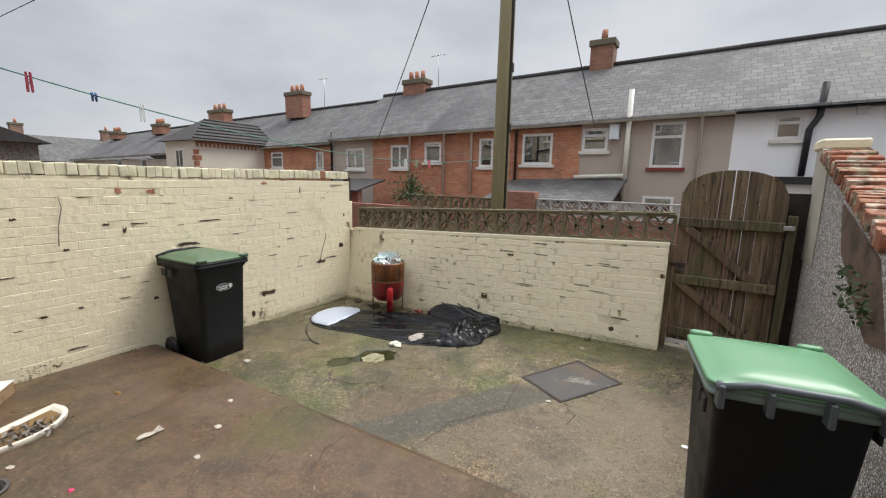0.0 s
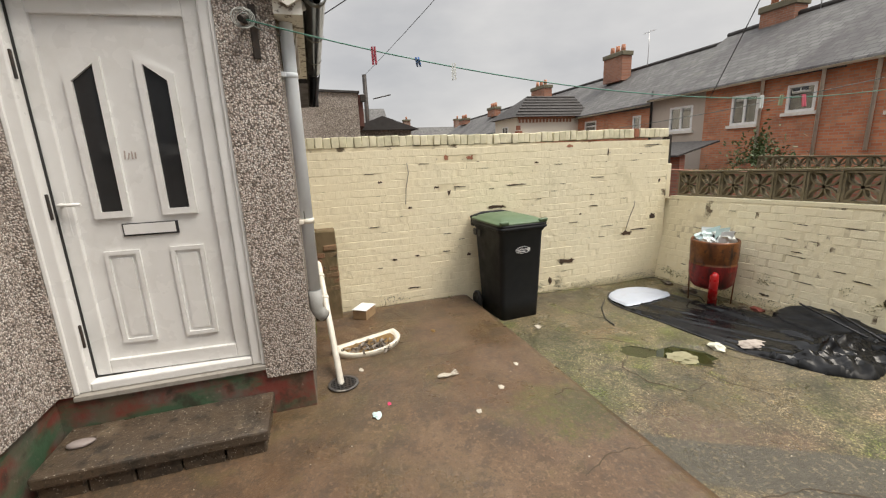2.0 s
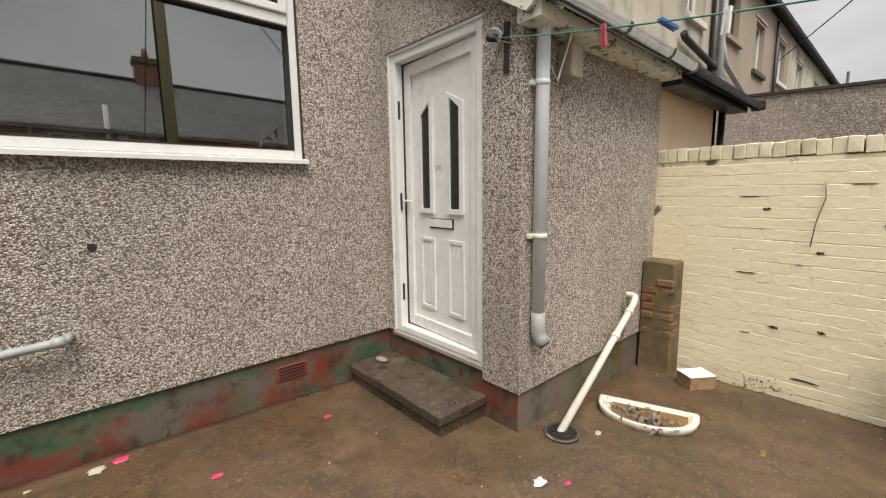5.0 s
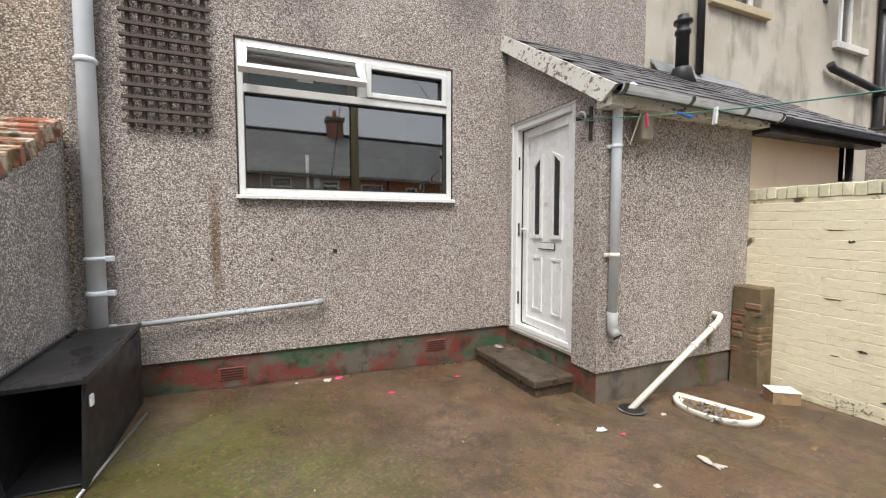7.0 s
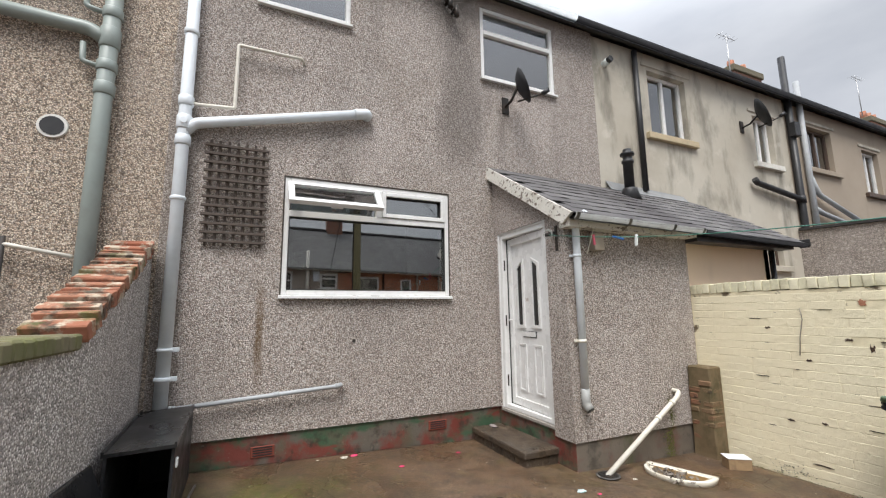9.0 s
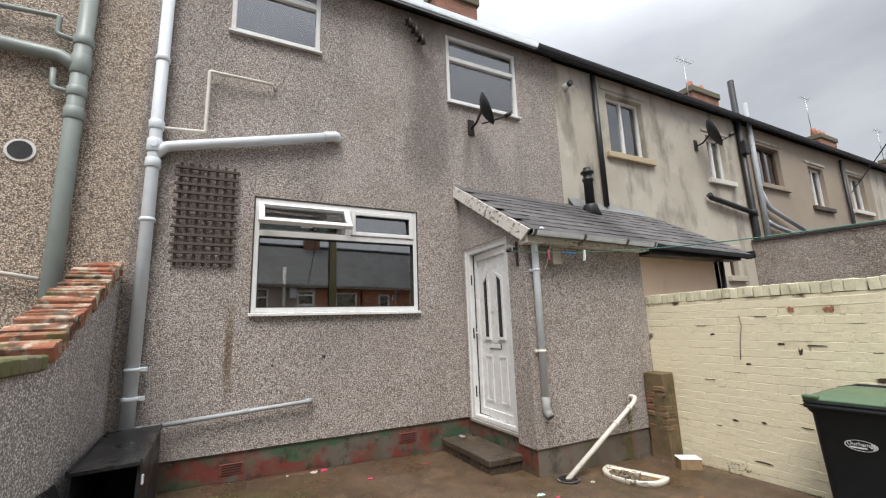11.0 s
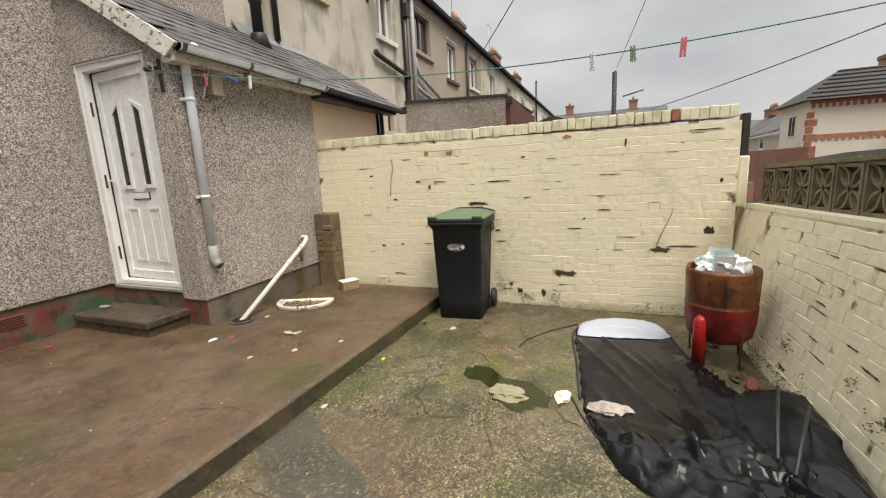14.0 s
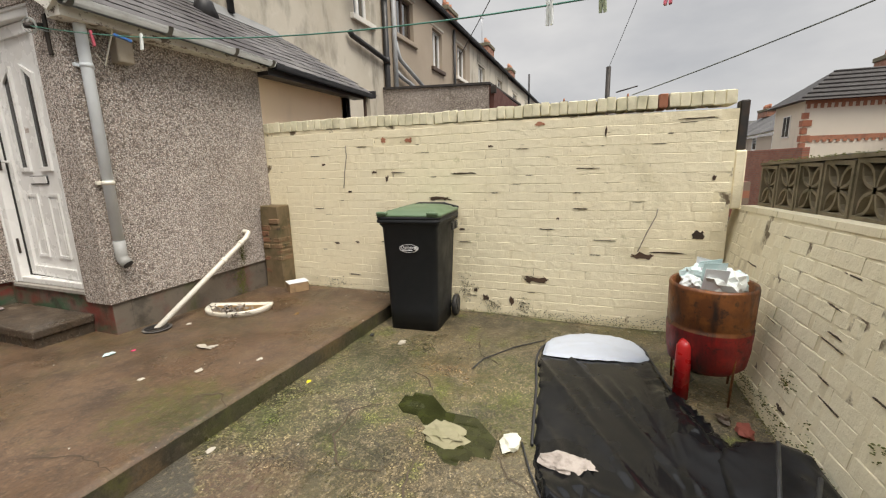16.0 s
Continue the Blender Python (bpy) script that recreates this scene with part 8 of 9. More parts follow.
box(bm, 0.8, 5.6, 11.45, RY, 1.70, 1.86)
part("roof", bm, M_BLACKP, lt)
lt = thing("lean_to", (-10, 11.5, RZ), "timber lean-to with a corrugated roof across the lane", "lean-to", "lean-tos")
bm = B()
box(bm, -12.8, -10.6, 11.0, 11.2, RZ, 1.2)
part("wall", bm, M_FARBRICK2, lt)
bm = B()
prism(bm, [(-12.9, 10.8, 1.15), (-10.5, 10.8, 1.15), (-10.5, 12.4, 1.55), (-12.9, 12.4, 1.55)], (0, 0, 0.05))
part("roof", bm, M_DARKTILE, lt)
bm = B()
box(bm, -9.9, 0.4, 9.62, 9.82, RZ, 0.86)
structure("wall_lane", bm, M_FARBRICK2, "red brick lane wall across the lane")
screen_run("pale concrete screen blocks on the far lane wall", -7.25, -4.3, lambda x: 9.66, lambda x: 0.862, M_SCREEN, 0.33)
screen_run("pale concrete screen blocks on the far lane wall", -3.5, -0.2, lambda x: 9.66, lambda x: 0.90, M_SCREEN_L, 0.33)
bm = B()
box(bm, -4.28, -3.53, 9.55, 9.9, RZ, 1.40, 0.01)
structure("wall_lane_pier", bm, M_FARBRICK2, "red brick pier in the lane wall")
bm = B()
box(bm, -11.9, -9.9, 9.62, 9.82, RZ, 1.30, 0.01)
structure("wall_lane_brick", bm, M_FARBRICK2, "red brick lane wall")
bm = B()
prism(bm, [(-17.5, 9.6, RZ), (-11.9, 9.6, RZ), (-11.9, 9.6, 1.34), (-15.0, 9.6, 1.26), (-17.5, 9.6, 1.1)], (0, 0.2, 0))
structure("wall_lane_concrete", bm, M_DKCONC, "dark stained concrete lane wall")
bm = B()
box(bm, -24, -17.5, 9.62, 9.82, RZ, 1.5, 0.01)
structure("wall_lane_far", bm, M_FARBRICK2, "red brick lane wall")
# bush behind the lane wall
bm = B()
for k in range(900):
    a, r = rnd.uniform(0, 6.28), rnd.gauss(0, 0.5)
    c = Vector((-8.2 + r * math.cos(a), 11.0 + r * math.sin(a) * 0.6, 1.0 + abs(rnd.gauss(0, 0.35)) - 0.25 * r * r))
    u, w = noise.random_unit_vector() * 0.06, noise.random_unit_vector() * 0.03
    bm.faces.new([bm.verts.new(c + q) for q in (-u, w, u, -w)])
sh = thing("bush", (-8.2, 11.0, RZ), "dark evergreen bush showing over the lane wall", "bush")
part("crown", bm, M_LEAF, sh)
bm = B()
tube(bm, [(-8.2, 11, RZ), (-8.15, 11, 0.0), (-8.2, 11, 1.1)], [0.08, 0.06, 0.02], 8)
part("trunk", bm, M_TWIG, sh)

# cream rear extension with a hipped tiled roof
ch = thing("rear_extension", (-23.2, 12.5, RZ), "cream rendered rear extension with brick quoins and dark hipped roof", "house")
CX0, CX1, CY0, CY1, CE = -23.3, -20.5, 10.6, 14.2, 3.2
bm = B()
box(bm, CX0, CX1, CY0, CY1, RZ - 1, CE)
part("wall", bm, M_CREAMH, ch)
bm = B()
rv = [bm.verts.new(p) for p in ((CX0 - 0.3, CY0 - 0.3, CE), (CX1 + 0.3, CY0 - 0.3, CE), (CX1 + 0.3, CY1 + 0.6, CE), (CX0 - 0.3, CY1 + 0.6, CE), ((CX0 + CX1) / 2, CY0 + 1.3, CE + 1.2), ((CX0 + CX1) / 2, CY1 + 0.6, CE + 1.2))]
for q in ((0, 1, 4), (1, 2, 5, 4), (2, 3, 5), (3, 0, 4, 5), (3, 2, 1, 0)):
    bm.faces.new([rv[k] for k in q])
hip = part("roof", bm, M_DARKTILE, ch)
for k in range(7):
    u = (k + 0.5) / 7
    bm = B()
    tube(bm, [(CX1 + 0.3 - u * 1.7, CY0 - 0.3 + u * 1.6, CE + u * 1.2 + 0.02), (CX1 + 0.3 - u * 1.7, CY1 + 0.6, CE + u * 1.2 + 0.02)], 0.035, 5)
    part("tile_course", bm, M_DARKTILE, hip)
bm = B()
for k in range(16):
    y = CY0 + 0.05 + k * 0.2
    box(bm, CX1, CX1 + 0.03, y, y + 0.1, CE - 0.28, CE - 0.12)
    box(bm, CX1, CX1 + 0.03, y, y + 0.1, 1.72, 1.80)
box(bm, CX1, CX1 + 0.02, CY0, CY1, CE - 0.12, CE)
box(bm, CX1, CX1 + 0.02, CY0, CY1, 1.80, 1.95)
part("brick_course", bm, M_BRICK, ch, "red brick dentil courses")
bm = B()
for k in range(9):
    w = 0.26 if k % 2 else 0.15
    box(bm, CX1 - w, CX1 + 0.024, CY0 - 0.024, CY0 + w, 0.4 + k * 0.27, 0.62 + k * 0.27)
part("quoins", bm, M_BRICK, ch, "red brick quoins")
bm = B()
box(bm, -22.3, -21.6, CY0 - 0.03, CY0 + 0.02, 1.95, 2.8)
w = part("window", bm, M_UPVC, ch)
bm = B()
for a in (-22.24, -21.92):
    box(bm, a, a + 0.26, CY0 - 0.036, CY0 - 0.03, 2.0, 2.75)
part("pane", bm, M_DARKGLASS, w)

# distant houses closing the view to the west
for k, (y0, y1, e, r_) in enumerate(((-12, 10, 4.8, 7.6), (9.0, 30, 2.6, 5.0))):
    t = thing("distant_houses", (-55, (y0 + y1) / 2, -1), "distant grey slate-roofed terrace closing the view", "house", "distant houses")
    X0 = -54 if k == 0 else -52
    bm = B()
    box(bm, X0 - 7, X0, y0, y1, -4, e)
    part("wall", bm, M_DASH_FAR, t)
    bm = B()
    prism(bm, [(X0 + 0.3, y0, e - 0.1), (X0 - 3.5, y0, r_), (X0 - 7.3, y0, e - 0.1)], (0, y1 - y0, 0))
    part("roof", bm, M_SLATE, t)
    for j in range(3):
        chimney(X0 - 3.5, y0 + (j + 0.5) * (y1 - y0) / 3, 0.6, 0.9, r_ - 0.6, r_ + 1.0, "distant brick chimney on a slate ridge", 1, "distant chimneys")

# closing walls out of view: the far side of the adjoining yard
bm = B()
box(bm, 5.2, 5.4, -1.1, 5.0, -0.5, 1.7)
structure("wall_next_yard_east", bm, M_FARBRICK2)
bm = B()
box(bm, RIGHT_X + 0.24, 5.3, HOUSE_Y, 5.0, -0.5, -0.1)
structure("pavement_next_yard", bm, M_SLAB)
bm = B()
box(bm, RIGHT_X + 0.24, 5.3, 4.85, 5.05, -0.5, 1.7)
structure("wall_next_yard_north", bm, M_FARBRICK2)
bm = B()
box(bm, -9.9, TALL_X - 0.24, HOUSE_Y, 4.62, -0.5, -0.15)
structure("pavement_west_yard", bm, M_SLAB)

# ---- pieces: slates, coping bricks, wall bricks ----
def piece_mesh(name, sx, sy, sz, bevel, seed, material, jitter=0.0):
    bm = B()
    box(bm, -sx / 2, sx / 2, -sy / 2, sy / 2, -sz / 2, sz / 2, bevel)
    r = random.Random(seed)
    for v in bm.verts:
        v.co += Vector((r.uniform(-1, 1), r.uniform(-1, 1), r.uniform(-1, 1))) * jitter
    me = bpy.data.meshes.new(name)
    bm.to_mesh(me)
    bm.free()
    me.materials.append(material)
    return me


def piece(name, me, parent, m):
    ob = new(name, me)
    ob.parent = parent
    ob.matrix_basis = Matrix.Translation(-origin_of(parent)) @ m
    return ob


# porch slates
slates = [piece_mesh("slate", 0.246, 0.30, 0.007, 0.0, k, M_SLATE_NEAR, 0.0035) for k in range(4)]
pitch = math.degrees(math.atan2(0.93, 1.5))
rows_, per = 9, 0.19
for j in range(rows_):
    s = (j * per + 0.09) / 1.765
    x = ROOF_X0 + 0.01 - (0.125 if j % 2 else 0.0)
    while x > ROOF_X1 + 0.1:
        p = roof_pt(x - 0.125, s, 0.014 + 0.003 * rnd.random())
        piece("slate", rnd.choice(slates), rf, pose(p.x, p.y, p.z, -pitch + 2.2, rnd.uniform(-0.6, 0.6), rnd.uniform(-1.2, 1.2)))
        x -= 0.251

# brick-on-edge coping of the boundary wall
cope = [piece_mesh("coping_brick", 0.30, 0.068, 0.105, 0.007, 30 + k, M_COPE, 0.004) for k in range(5)]
for (ya, za), (yb, zb) in (((-1.05, 2.12), (0.46, 1.37)), ((3.0, 1.40), (4.76, 1.97))):
    ln_ = math.hypot(yb - ya, zb - za)
    tilt = math.degrees(math.atan2(zb - za, yb - ya))
    for k in range(int(ln_ / 0.076)):
        u = (k + 0.5) * 0.076 / ln_
        piece("coping_brick", rnd.choice(cope), wall_right, pose(RIGHT_X + 0.12 + rnd.uniform(-0.01, 0.01), ya + (yb - ya) * u, za + (zb - za) * u - 0.015 + rnd.uniform(-0.018, 0.014), tilt + rnd.uniform(-9, 9) + (8 if ya < 0 else -6), 0, rnd.uniform(-2, 2)))

# brick-on-edge coping of the tall wall
cope2 = [piece_mesh("coping_brick", 0.24, 0.072, 0.104, 0.006, 50 + k, M_COPE_PAINT, 0.003) for k in range(5)]
cope3 = [piece_mesh("coping_brick", 0.24, 0.066, 0.108, 0.008, 60 + k, M_BRICK, 0.004) for k in range(2)]
y = PORCH_Y + 0.04
k = 0
while y < 4.58:
    bare = k == 52
    piece("coping_brick", rnd.choice(cope3 if bare else cope2), wall_tall, pose(TALL_X - 0.115 + rnd.uniform(-0.008, 0.008), y, 1.681 + rnd.uniform(-0.005, 0.005) + 0.006 * math.sin(y * 2), rnd.uniform(-2.5, 2.5), 0, rnd.uniform(-2, 2)))
    y += 0.0745
    k += 1

# painted bricks of the two cream walls, laid in courses with recessed joints
def painted_brick(length, seed, open_end=False, worn=1.0):
    """A brick thick with paint: flush ends, soft wavy bed edges."""
    r = random.Random(seed)
    n = 5 if length > 0.15 else 3
    rings = []
    for k in range(n + 1):
        y = -length / 2 + length * k / n
        out = (0.0 if k in (0, n) else r.uniform(-0.0012, 0.0012)) * worn
        if open_end and k in (0, n):
            y, out = y + (0.0035 if k == 0 else -0.0035) * worn, -0.003 * worn
        gt, gb = abs(r.gauss(0, 0.0010 * worn)) - 0.0007 * (worn < 1.0), abs(r.gauss(0, 0.0010 * worn)) - 0.0007 * (worn < 1.0)
        zt, zb, f = 0.0383 - gt, -0.0383 + gb, 0.025 + out
        rings.append([Vector(p) for p in ((-0.025, y, zb), (f - 0.003, y, zb), (f, y, zb + r.uniform(0.002, 0.006)), (f, y, zt - r.uniform(0.002, 0.006)), (f - 0.003, y, zt), (-0.025, y, zt))])
    bm = B()
    loft(bm, rings)
    for f in bm.faces:
        f.smooth = False
    me = bpy.data.meshes.new("brick")
    bm.to_mesh(me)
    bm.free()
    me.materials.append(M_PAINT)
    return me


stretch = [painted_brick(0.2265, 80 + k, k in (2, 7, 11), 0.7) for k in range(14)]
half = [painted_brick(0.1125, 100 + k, k == 2, 0.7) for k in range(8)]
stretch_worn = [painted_brick(0.2265, 120 + k, k % 3 != 1, 1.5) for k in range(14)]
half_worn = [painted_brick(0.1125, 140 + k, k % 3 != 1, 1.5) for k in range(8)]


def wavy(u, z):
    return 0.010 * noise.noise(Vector((u * 1.1, z * 1.5, 4.0))) + 0.004 * noise.noise(Vector((u * 4.0, z * 3, 9.0)))


LOST = [(3.16, 0.20), (3.05, 0.20), (1.68, 1.50), (1.94, 1.50), (4.03, 0.47), (1.60, 1.17), (4.42, 0.65)]


def lay(parent, x_or_y, length, start, base, top, place, keep, lost):
    """Courses of stretchers with a header course now and then; place(u, z) gives the pose of a piece. Returns what is beyond keep."""
    count, rest = 0, []
    z, course = base, 0
    while z + 0.075 < top + 0.01:
        heads = course % 5 == 3
        w = 0.1125 if heads else 0.2265
        u = start + (0.0 if course % 2 else -w / 2)
        while u < start + length:
            c = u + w / 2
            if start - 0.02 < c - w / 2 + 0.03 and c + w / 2 < start + length + 0.012 and not any(abs(c - a) < 0.1 and abs(z + 0.037 - b_) < 0.045 for a, b_ in lost):
                me = rnd.choice((half_worn if heads else stretch_worn) if x_or_y == "x" else (half if heads else stretch))
                m = place(c, z + 0.037)
                if keep(c, z):
                    piece("brick", me, parent, m)
                    count += 1
                else:
                    rest.append((me, m))
            u += w
        if not heads:
            # half bricks close the ends of the course
            first = start + (0.0 if course % 2 else w / 2)
            last = first + int((start + length + 0.012 - first) / w) * w
            for gap_at, room in ((start, first - start), (last, start + length - last)):
                if room > 0.08:
                    rest.append((rnd.choice(half), place(gap_at + min(room, 0.113) / 2, z + 0.037)))
        z += 0.0765
        course += 1
    return rest


def joined(name, rest, parent, label):
    vs, fs = [], []
    for me, m in rest:
        o = len(vs)
        vs += [tuple(m @ v.co - origin_of(parent)) for v in me.vertices]
        fs += [tuple(o + i for i in p.vertices) for p in me.polygons]
    me = bpy.data.meshes.new(name)
    me.from_pydata(vs, [], fs)
    me.materials.append(M_PAINT)
    ob = new(name, me)
    ob.parent = parent
    return tagged(ob, label, "", "", "stuff")


rest = lay(wall_tall, "y", 4.60 - PORCH_Y - 0.01, PORCH_Y + 0.005, -0.16, 1.62, lambda u, z: pose(TALL_X - 0.025 + rnd.uniform(-0.001, 0.001), u, z + wavy(u, z), rnd.uniform(-0.5, 0.5), rnd.uniform(-0.35, 0.35), rnd.uniform(-0.15, 0.15)), lambda u, z: 1.2 < u < 4.2 and z > 0.15, LOST)
joined("brickwork", rest, wall_tall, "cream painted bricks at the wall's ends")
ang = math.degrees(math.atan(0.025))
rest = lay(wall_low, "x", xb - TALL_X, TALL_X, -0.16, 0.88, lambda u, z: pose(u, low_face(u, z + 0.04 * (u + 4.66)) + 0.025 + rnd.uniform(-0.0015, 0.0015), z + 0.04 * (u + 4.66) + 1.6 * wavy(u, z), -9.1 + rnd.uniform(-0.2, 0.2), -2.3 + rnd.uniform(-0.7, 0.7), 1.4) @ Matrix.Rotation(radians(-90), 4, "Z"), lambda u, z: -4.2 < u < -1.0, [(-0.79, 0.02), (-2.3, 0.14), (-2.04, 0.66), (-0.4, 0.58)])
joined("brickwork", rest, wall_low, "cream painted bricks at the wall's ends")


def chip(parent, at, along, w, h, material, seed, deep=0.0):
    """A broken or cracked spot: an irregular flat flake, dark ones standing in for a hole's shade, centred at a place
    on a wall's face.
    """
    r = random.Random(seed)
    bm = B()
    n = 22
    pts = []
    for k in range(n):
        a = 2 * math.pi * k / n
        u = math.copysign(abs(math.cos(a)) ** 0.6, math.cos(a)) * w / 2 * r.uniform(0.6, 1.1)
        v = math.copysign(abs(math.sin(a)) ** 0.6, math.sin(a)) * h / 2 * r.uniform(0.3, 1.35)
        pts.append(Vector(at) + (Vector((0, u, v)) if along == "y" else Vector((u, 0.16 * v, v))))
    prism(bm, pts, (0.004, 0, 0) if along == "y" else (0, 0.004, 0))
    part("chip", bm, material, parent)


M_CRACK = plain("dark_crack_shadow", (0.075, 0.055, 0.035), 0.95, dirt=(0.03, 0.025, 0.02), amount=0.7, scale=30)
HOLES = [(1.67, 1.50, 0.06, 0.05), (1.94, 1.49, 0.09, 0.045), (1.55, 1.19, 0.06, 0.025), (1.69, 1.13, 0.04, 0.06), (3.18, 1.57, 0.09, 0.03), (3.71, 1.48, 0.02, 0.07), (3.35, 0.76, 0.028, 0.02), (4.04, 0.46, 0.18, 0.06), (4.43, 0.65, 0.10, 0.06), (3.17, 0.19, 0.23, 0.085), (1.30, 0.47, 0.05, 0.02), (2.47, 0.64, 0.06, 0.02), (1.25, 1.00, 0.05, 0.02), (2.25, 0.93, 0.26, 0.04), (1.9, 0.42, 0.05, 0.035), (1.05, 0.45, 0.07, 0.02), (0.95, 1.28, 0.05, 0.02), (2.75, 1.4, 0.05, 0.02), (4.5, 1.1, 0.03, 0.04), (2.7, -0.02, 0.06, 0.07), (2.95, -0.03, 0.05, 0.09), (2.6, 0.05, 0.04, 0.04)]
for k, (y, z, w, h) in enumerate(HOLES):
    chip(wall_tall, (TALL_X - 0.0005, y, z), "y", w, h, M_BRICK if k in (0, 1, 4) else M_HOLE, 200 + k)
# dark slivers; some paint the shadow below a ledge in the brickwork
CRACKS = [(1.81, 1.185, 0.16, 0.010), (2.50, 1.165, 0.28, 0.014), (3.58, 1.19, 0.18, 0.010), (3.54, 0.85, 0.13, 0.010), (3.26, 0.665, 0.15, 0.009), (4.23, 0.495, 0.26, 0.018), (1.64, 0.485, 0.10, 0.010), (1.24, 0.11, 0.16, 0.014), (0.86, 0.82, 0.13, 0.010), (4.37, 1.545, 0.28, 0.012), (3.75, 0.58, 0.2, 0.006), (2.50, 0.52, 0.12, 0.008)]
for k, (y, z, w, h) in enumerate(CRACKS):
    chip(wall_tall, (TALL_X + 0.0003, y, z), "y", w, h, M_CRACK, 300 + k)
for k in range(26):
    # thin shadow lines where the pointing has dropped out of a bed joint
    c = rnd.randrange(2, 23)
    chip(wall_tall, (TALL_X - 0.0012, rnd.uniform(0.5, 4.4), -0.16 + 0.0765 * c - 0.002), "y", rnd.uniform(0.03, 0.14), rnd.uniform(0.003, 0.008), M_CRACK, 400 + k)
LOW_MARKS = [(-0.79, 0.10, 0.06, 0.05), (-2.33, 0.21, 0.11, 0.045), (-2.04, 0.76, 0.10, 0.03), (-0.36, 0.72, 0.05, 0.04), (-0.94, 0.78, 0.16, 0.010), (-1.66, 0.93, 0.20, 0.010), (-2.54, 0.33, 0.15, 0.010), (-0.71, 0.22, 0.20, 0.010), (-1.42, -0.05, 0.05, 0.03), (-3.08, 0.48, 0.12, 0.010), (-2.08, 0.80, 0.18, 0.012), (-3.26, 0.0, 0.12, 0.02), (-0.97, 0.47, 0.25, 0.008), (-1.84, 0.43, 0.3, 0.008)]
for k, (x, z, w, h) in enumerate(LOW_MARKS):
    chip(wall_low, (x, low_face(x, z) - 0.003, z), "x", w, h, M_HOLE if h > 0.025 else M_CRACK, 500 + k)
for k in range(26):
    x = rnd.uniform(-4.3, -0.5)
    c = rnd.randrange(2, 13)
    zc = -0.16 + 0.0765 * c - 0.002 + 0.04 * (x + 4.66)
    chip(wall_low, (x, low_face(x, zc) - 0.0015, zc), "x", rnd.uniform(0.04, 0.2), rnd.uniform(0.004, 0.009), M_CRACK, 600 + k)


def fissure(parent, pts, width, zfun, seed):
    """A ragged dark crack in the concrete."""
    r = random.Random(seed)
    path = []
    for (ax, ay), (bx, by) in zip(pts, pts[1:]):
        n = max(2, int(math.hypot(bx - ax, by - ay) / 0.035))
        path += [Vector((ax + (bx - ax) * k / n + r.gauss(0, 0.006), ay + (by - ay) * k / n + r.gauss(0, 0.006))) for k in range(n)]
    bm = B()
    a, b_ = [], []
    for k, p in enumerate(path):
        d = path[min(k + 1, len(path) - 1)] - path[max(k - 1, 0)]
        s = Vector((-d.y, d.x)).normalized() * width * 0.5 * r.uniform(0.3, 1.3) * min(1.0, 0.2 + 4 * k / len(path) * (1 - k / len(path)))
        a.append(bm.verts.new((p.x + s.x, p.y + s.y, zfun(p.x, p.y) + 0.0025)))
        b_.append(bm.verts.new((p.x - s.x, p.y - s.y, zfun(p.x, p.y) + 0.0025)))
    for k in range(len(path) - 1):
        bm.faces.new((a[k], a[k + 1], b_[k + 1], b_[k]))
    part("crack", bm, M_CRACK, parent)


for k, (pts, w) in enumerate((([(-3.06, 2.80), (-3.25, 2.66), (-3.3, 2.5)], 0.012), ([(-2.66, 3.26), (-2.5, 3.36), (-2.42, 3.5)], 0.010), ([(-2.9, 2.6), (-2.75, 2.42), (-2.5, 2.45), (-2.3, 2.62), (-2.35, 2.85)], 0.012), ([(-0.85, 3.1), (-0.72, 2.95), (-0.74, 2.75)], 0.010), ([(-2.6, 2.9), (-2.3, 2.95), (-2.0, 3.1)], 0.009), ([(-3.5, 3.2), (-3.7, 2.9), (-4.1, 2.8)], 0.009), ([(-1.5, 2.0), (-1.45, 2.4), (-1.2, 2.75), (-1.28, 3.3)], 0.009), ([(-0.5, 3.7), (-0.2, 4.1), (-0.15, 4.7)], 0.009), ([(-1.0, 3.95), (-1.2, 4.3), (-1.1, 4.6)], 0.008))):
    fissure(yard_floor, pts, w, yard_height, 700 + k)
for k, (pts, w) in enumerate((([(-1.84, 1.86), (-1.86, 1.6), (-1.75, 1.35)], 0.008), ([(-2.39, 1.86), (-2.47, 1.72), (-2.4, 1.6)], 0.010), ([(-3.1, 0.46), (-3.3, 0.8), (-3.25, 1.2), (-3.5, 1.8)], 0.005), ([(-0.9, -0.9), (-0.7, -0.3), (-0.9, 0.4)], 0.006), ([(-4.6, 0.9), (-4.2, 1.0), (-4.0, 1.3)], 0.006))):
    fissure(slab, pts, w, slab_height, 720 + k)


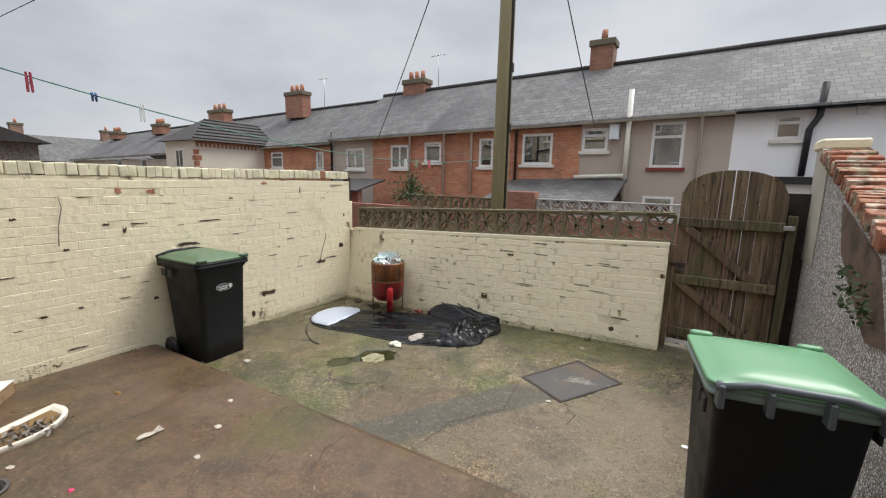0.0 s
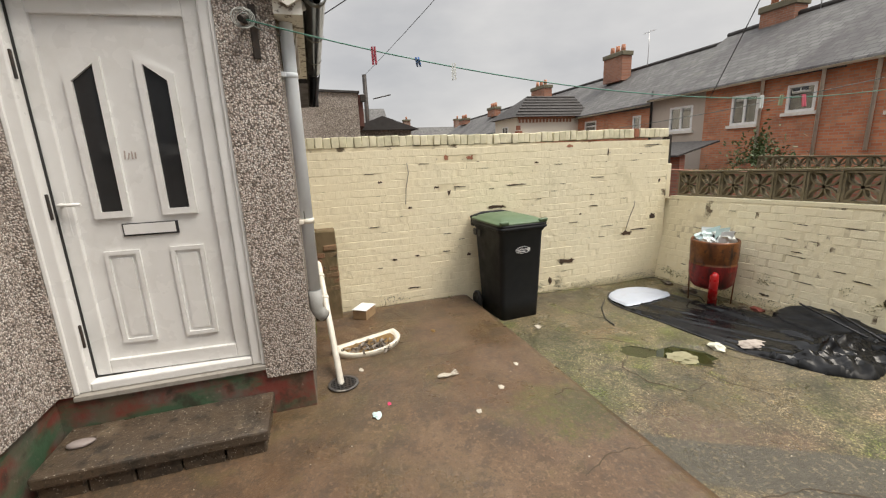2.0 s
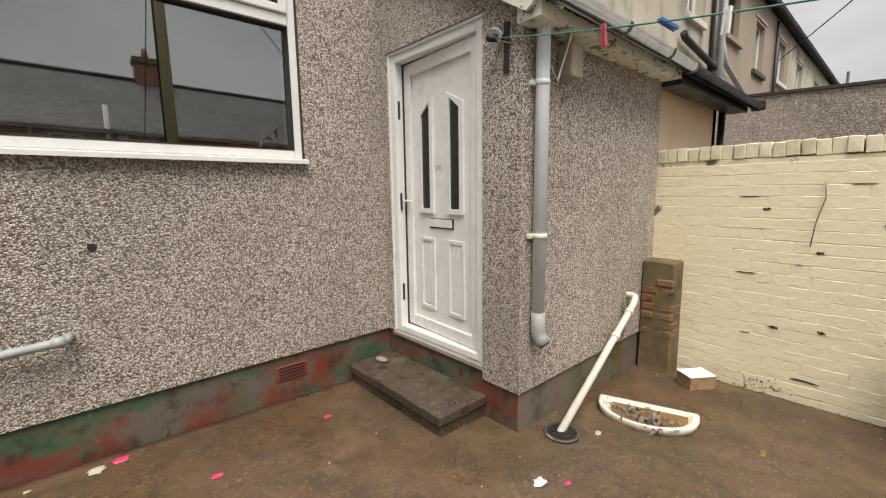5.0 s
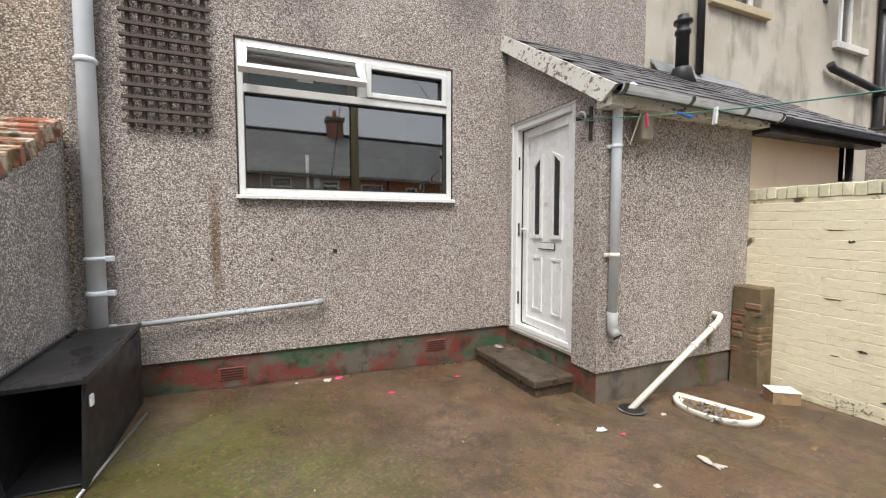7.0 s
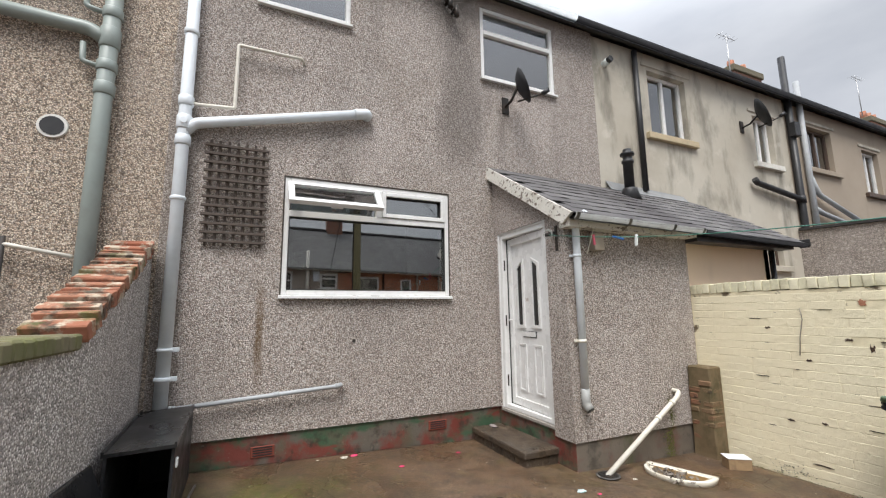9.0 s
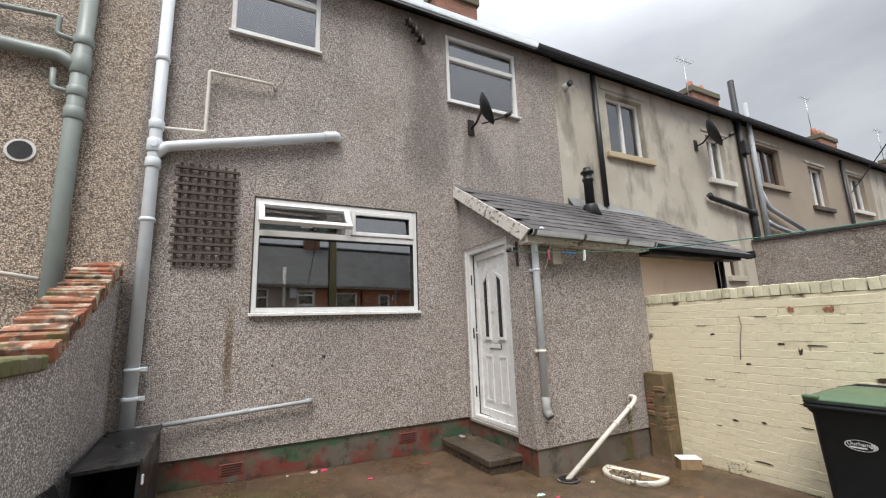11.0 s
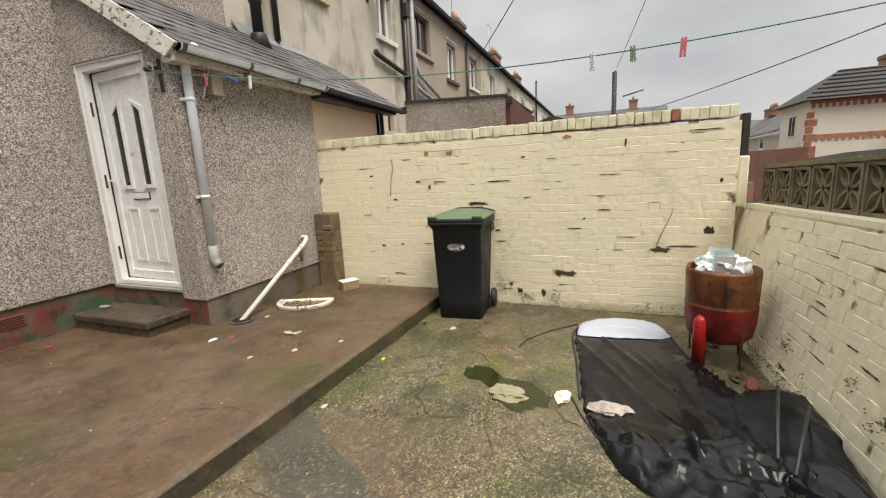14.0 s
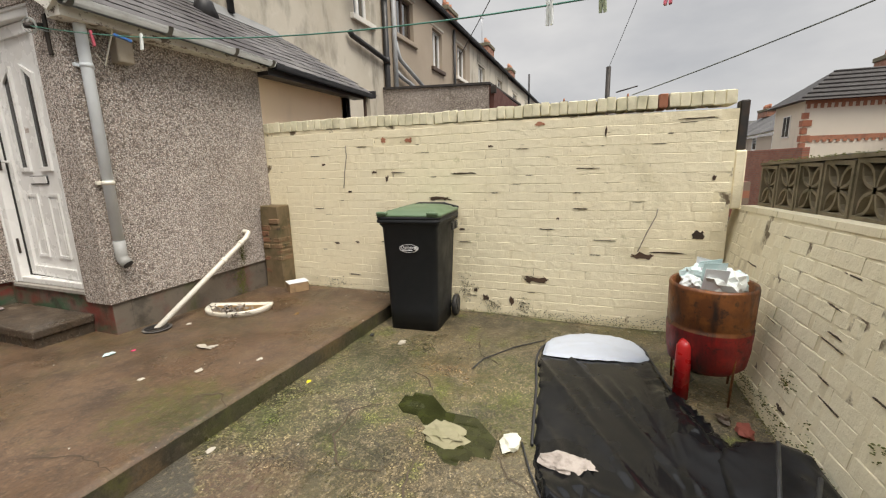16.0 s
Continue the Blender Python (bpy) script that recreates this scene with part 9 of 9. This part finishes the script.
# moss along the feet of the walls and on the screen blocks
def moss(name, label, spots, material):
    """spots: (centre, spread, count); small flattened tufts."""
    t = (1 + 5 ** 0.5) / 2
    tv = [Vector(v).normalized() for v in ((-1, t, 0), (1, t, 0), (-1, -t, 0), (1, -t, 0), (0, -1, t), (0, 1, t), (0, -1, -t), (0, 1, -t), (t, 0, -1), (t, 0, 1), (-t, 0, -1), (-t, 0, 1))]
    tf = ((0, 11, 5), (0, 5, 1), (0, 1, 7), (0, 7, 10), (0, 10, 11), (1, 5, 9), (5, 11, 4), (11, 10, 2), (10, 7, 6), (7, 1, 8), (3, 9, 4), (3, 4, 2), (3, 2, 6), (3, 6, 8), (3, 8, 9), (4, 9, 5), (2, 4, 11), (6, 2, 10), (8, 6, 7), (9, 8, 1))
    vs, fs = [], []
    for c, sp_, count in spots:
        for _ in range(count):
            p = Vector([c[i] + rnd.gauss(0, sp_[i]) for i in range(3)])
            s = rnd.uniform(0.002, 0.006)
            o = len(vs)
            vs += [tuple(p + Vector((v.x * s * rnd.uniform(0.7, 1.4), v.y * s * rnd.uniform(0.7, 1.4), v.z * s * 0.6))) for v in tv]
            fs += [tuple(o + i for i in f) for f in tf]
    me = bpy.data.meshes.new(name)
    me.from_pydata(vs, [], fs)
    me.materials.append(material)
    tagged(new(name, me), label, "moss", "", "stuff")


M_MOSS = plain("damp_moss", (0.13, 0.135, 0.035), 0.9, dirt=(0.03, 0.03, 0.012), amount=0.8, scale=18, bump=0.6)
feet = [((TALL_X + 0.012, y, yard_z(TALL_X) + 0.012), (0.006, 0.12, 0.010), 30 + int(40 * rnd.random())) for y in (2.65, 2.9, 3.2, 3.5, 3.8, 4.1, 4.4)]
feet += [((TALL_X + 0.012, y, slab_z(TALL_X) + 0.008), (0.006, 0.15, 0.006), 25) for y in (0.7, 1.1, 1.6)]
feet += [((x, low_face(x, yard_z(x)) - 0.012, yard_z(x) + 0.012), (0.12, 0.006, 0.010), 30 + int(30 * rnd.random())) for x in (-4.4, -4.1, -3.8, -3.5, -3.2, -1.9, -1.6, -1.3, -1.0, -0.7, -0.45)]
feet += [((x, low_face(x, z) - 0.003, z), (0.03, 0.002, 0.03), 22) for x, z in ((-3.25, 0.16), (-2.62, 0.22), (-2.42, 0.13), (-2.33, 0.19), (-1.75, 0.3), (-3.0, 0.05))]
feet += [((-3.8, 2.0, yard_z(-3.8) + 0.004), (0.10, 0.12, 0.003), 60), ((-3.6, 2.5, yard_z(-3.6) + 0.004), (0.12, 0.10, 0.003), 70)]
moss("moss", "green moss along the feet of the cream walls", feet, M_MOSS)
moss("moss", "thick moss along the top of the screen blocks", [((x, low_y(x) + 0.13, low_top(x) + 0.003 + 0.29 + 0.022), (0.10, 0.03, 0.004), 70) for x in [-4.4 + 0.25 * k for k in range(17)]], M_MOSS)
M_MOULD = plain("black_mould", (0.03, 0.027, 0.018), 0.95, dirt=(0.06, 0.06, 0.02), amount=0.7, scale=20)
mould = [((TALL_X + 0.0015, y, z), (0.0012, sy, sz), n) for y, z, sy, sz, n in ((2.50, 0.05, 0.05, 0.07, 130), (2.75, -0.09, 0.05, 0.035, 120), (3.06, -0.08, 0.04, 0.05, 130), (3.3, -0.13, 0.2, 0.02, 150), (3.8, -0.13, 0.2, 0.02, 130), (4.3, -0.12, 0.15, 0.03, 150), (1.0, 0.0, 0.12, 0.03, 90))]
moss("mould", "black mould spotting the foot of the cream walls", mould, M_MOULD)
algae = [((-4.16 + rnd.uniform(-0.02, 0.02), PORCH_Y + 0.001, z), (0.02, 0.0015, 0.05), 110) for z in (0.5, 0.42, 0.34)] + [((-4.14, PORCH_Y - 0.016, z), (0.035, 0.0015, 0.05), 140) for z in (0.22, 0.14, 0.06, 0.0)]
moss("moss", "green algae running down the porch wall below the waste pipe", algae, M_MOSS)
damp = [((x, low_face(x, z) - 0.002, z), (sx, 0.0015, sz), n) for x, z, sx, sz, n in ((-4.4, -0.06, 0.12, 0.03, 160), (-3.9, -0.08, 0.2, 0.025, 190), (-3.4, -0.07, 0.2, 0.03, 190), (-2.9, -0.05, 0.15, 0.03, 150), (-1.7, -0.05, 0.3, 0.02, 200), (-0.8, -0.01, 0.2, 0.02, 160), (-3.3, 0.12, 0.03, 0.03, 60), (-2.3, 0.18, 0.05, 0.03, 80), (-3.9, 0.2, 0.04, 0.05, 60))]
moss("moss", "green moss creeping up the foot of the low wall", damp, M_MOSS)
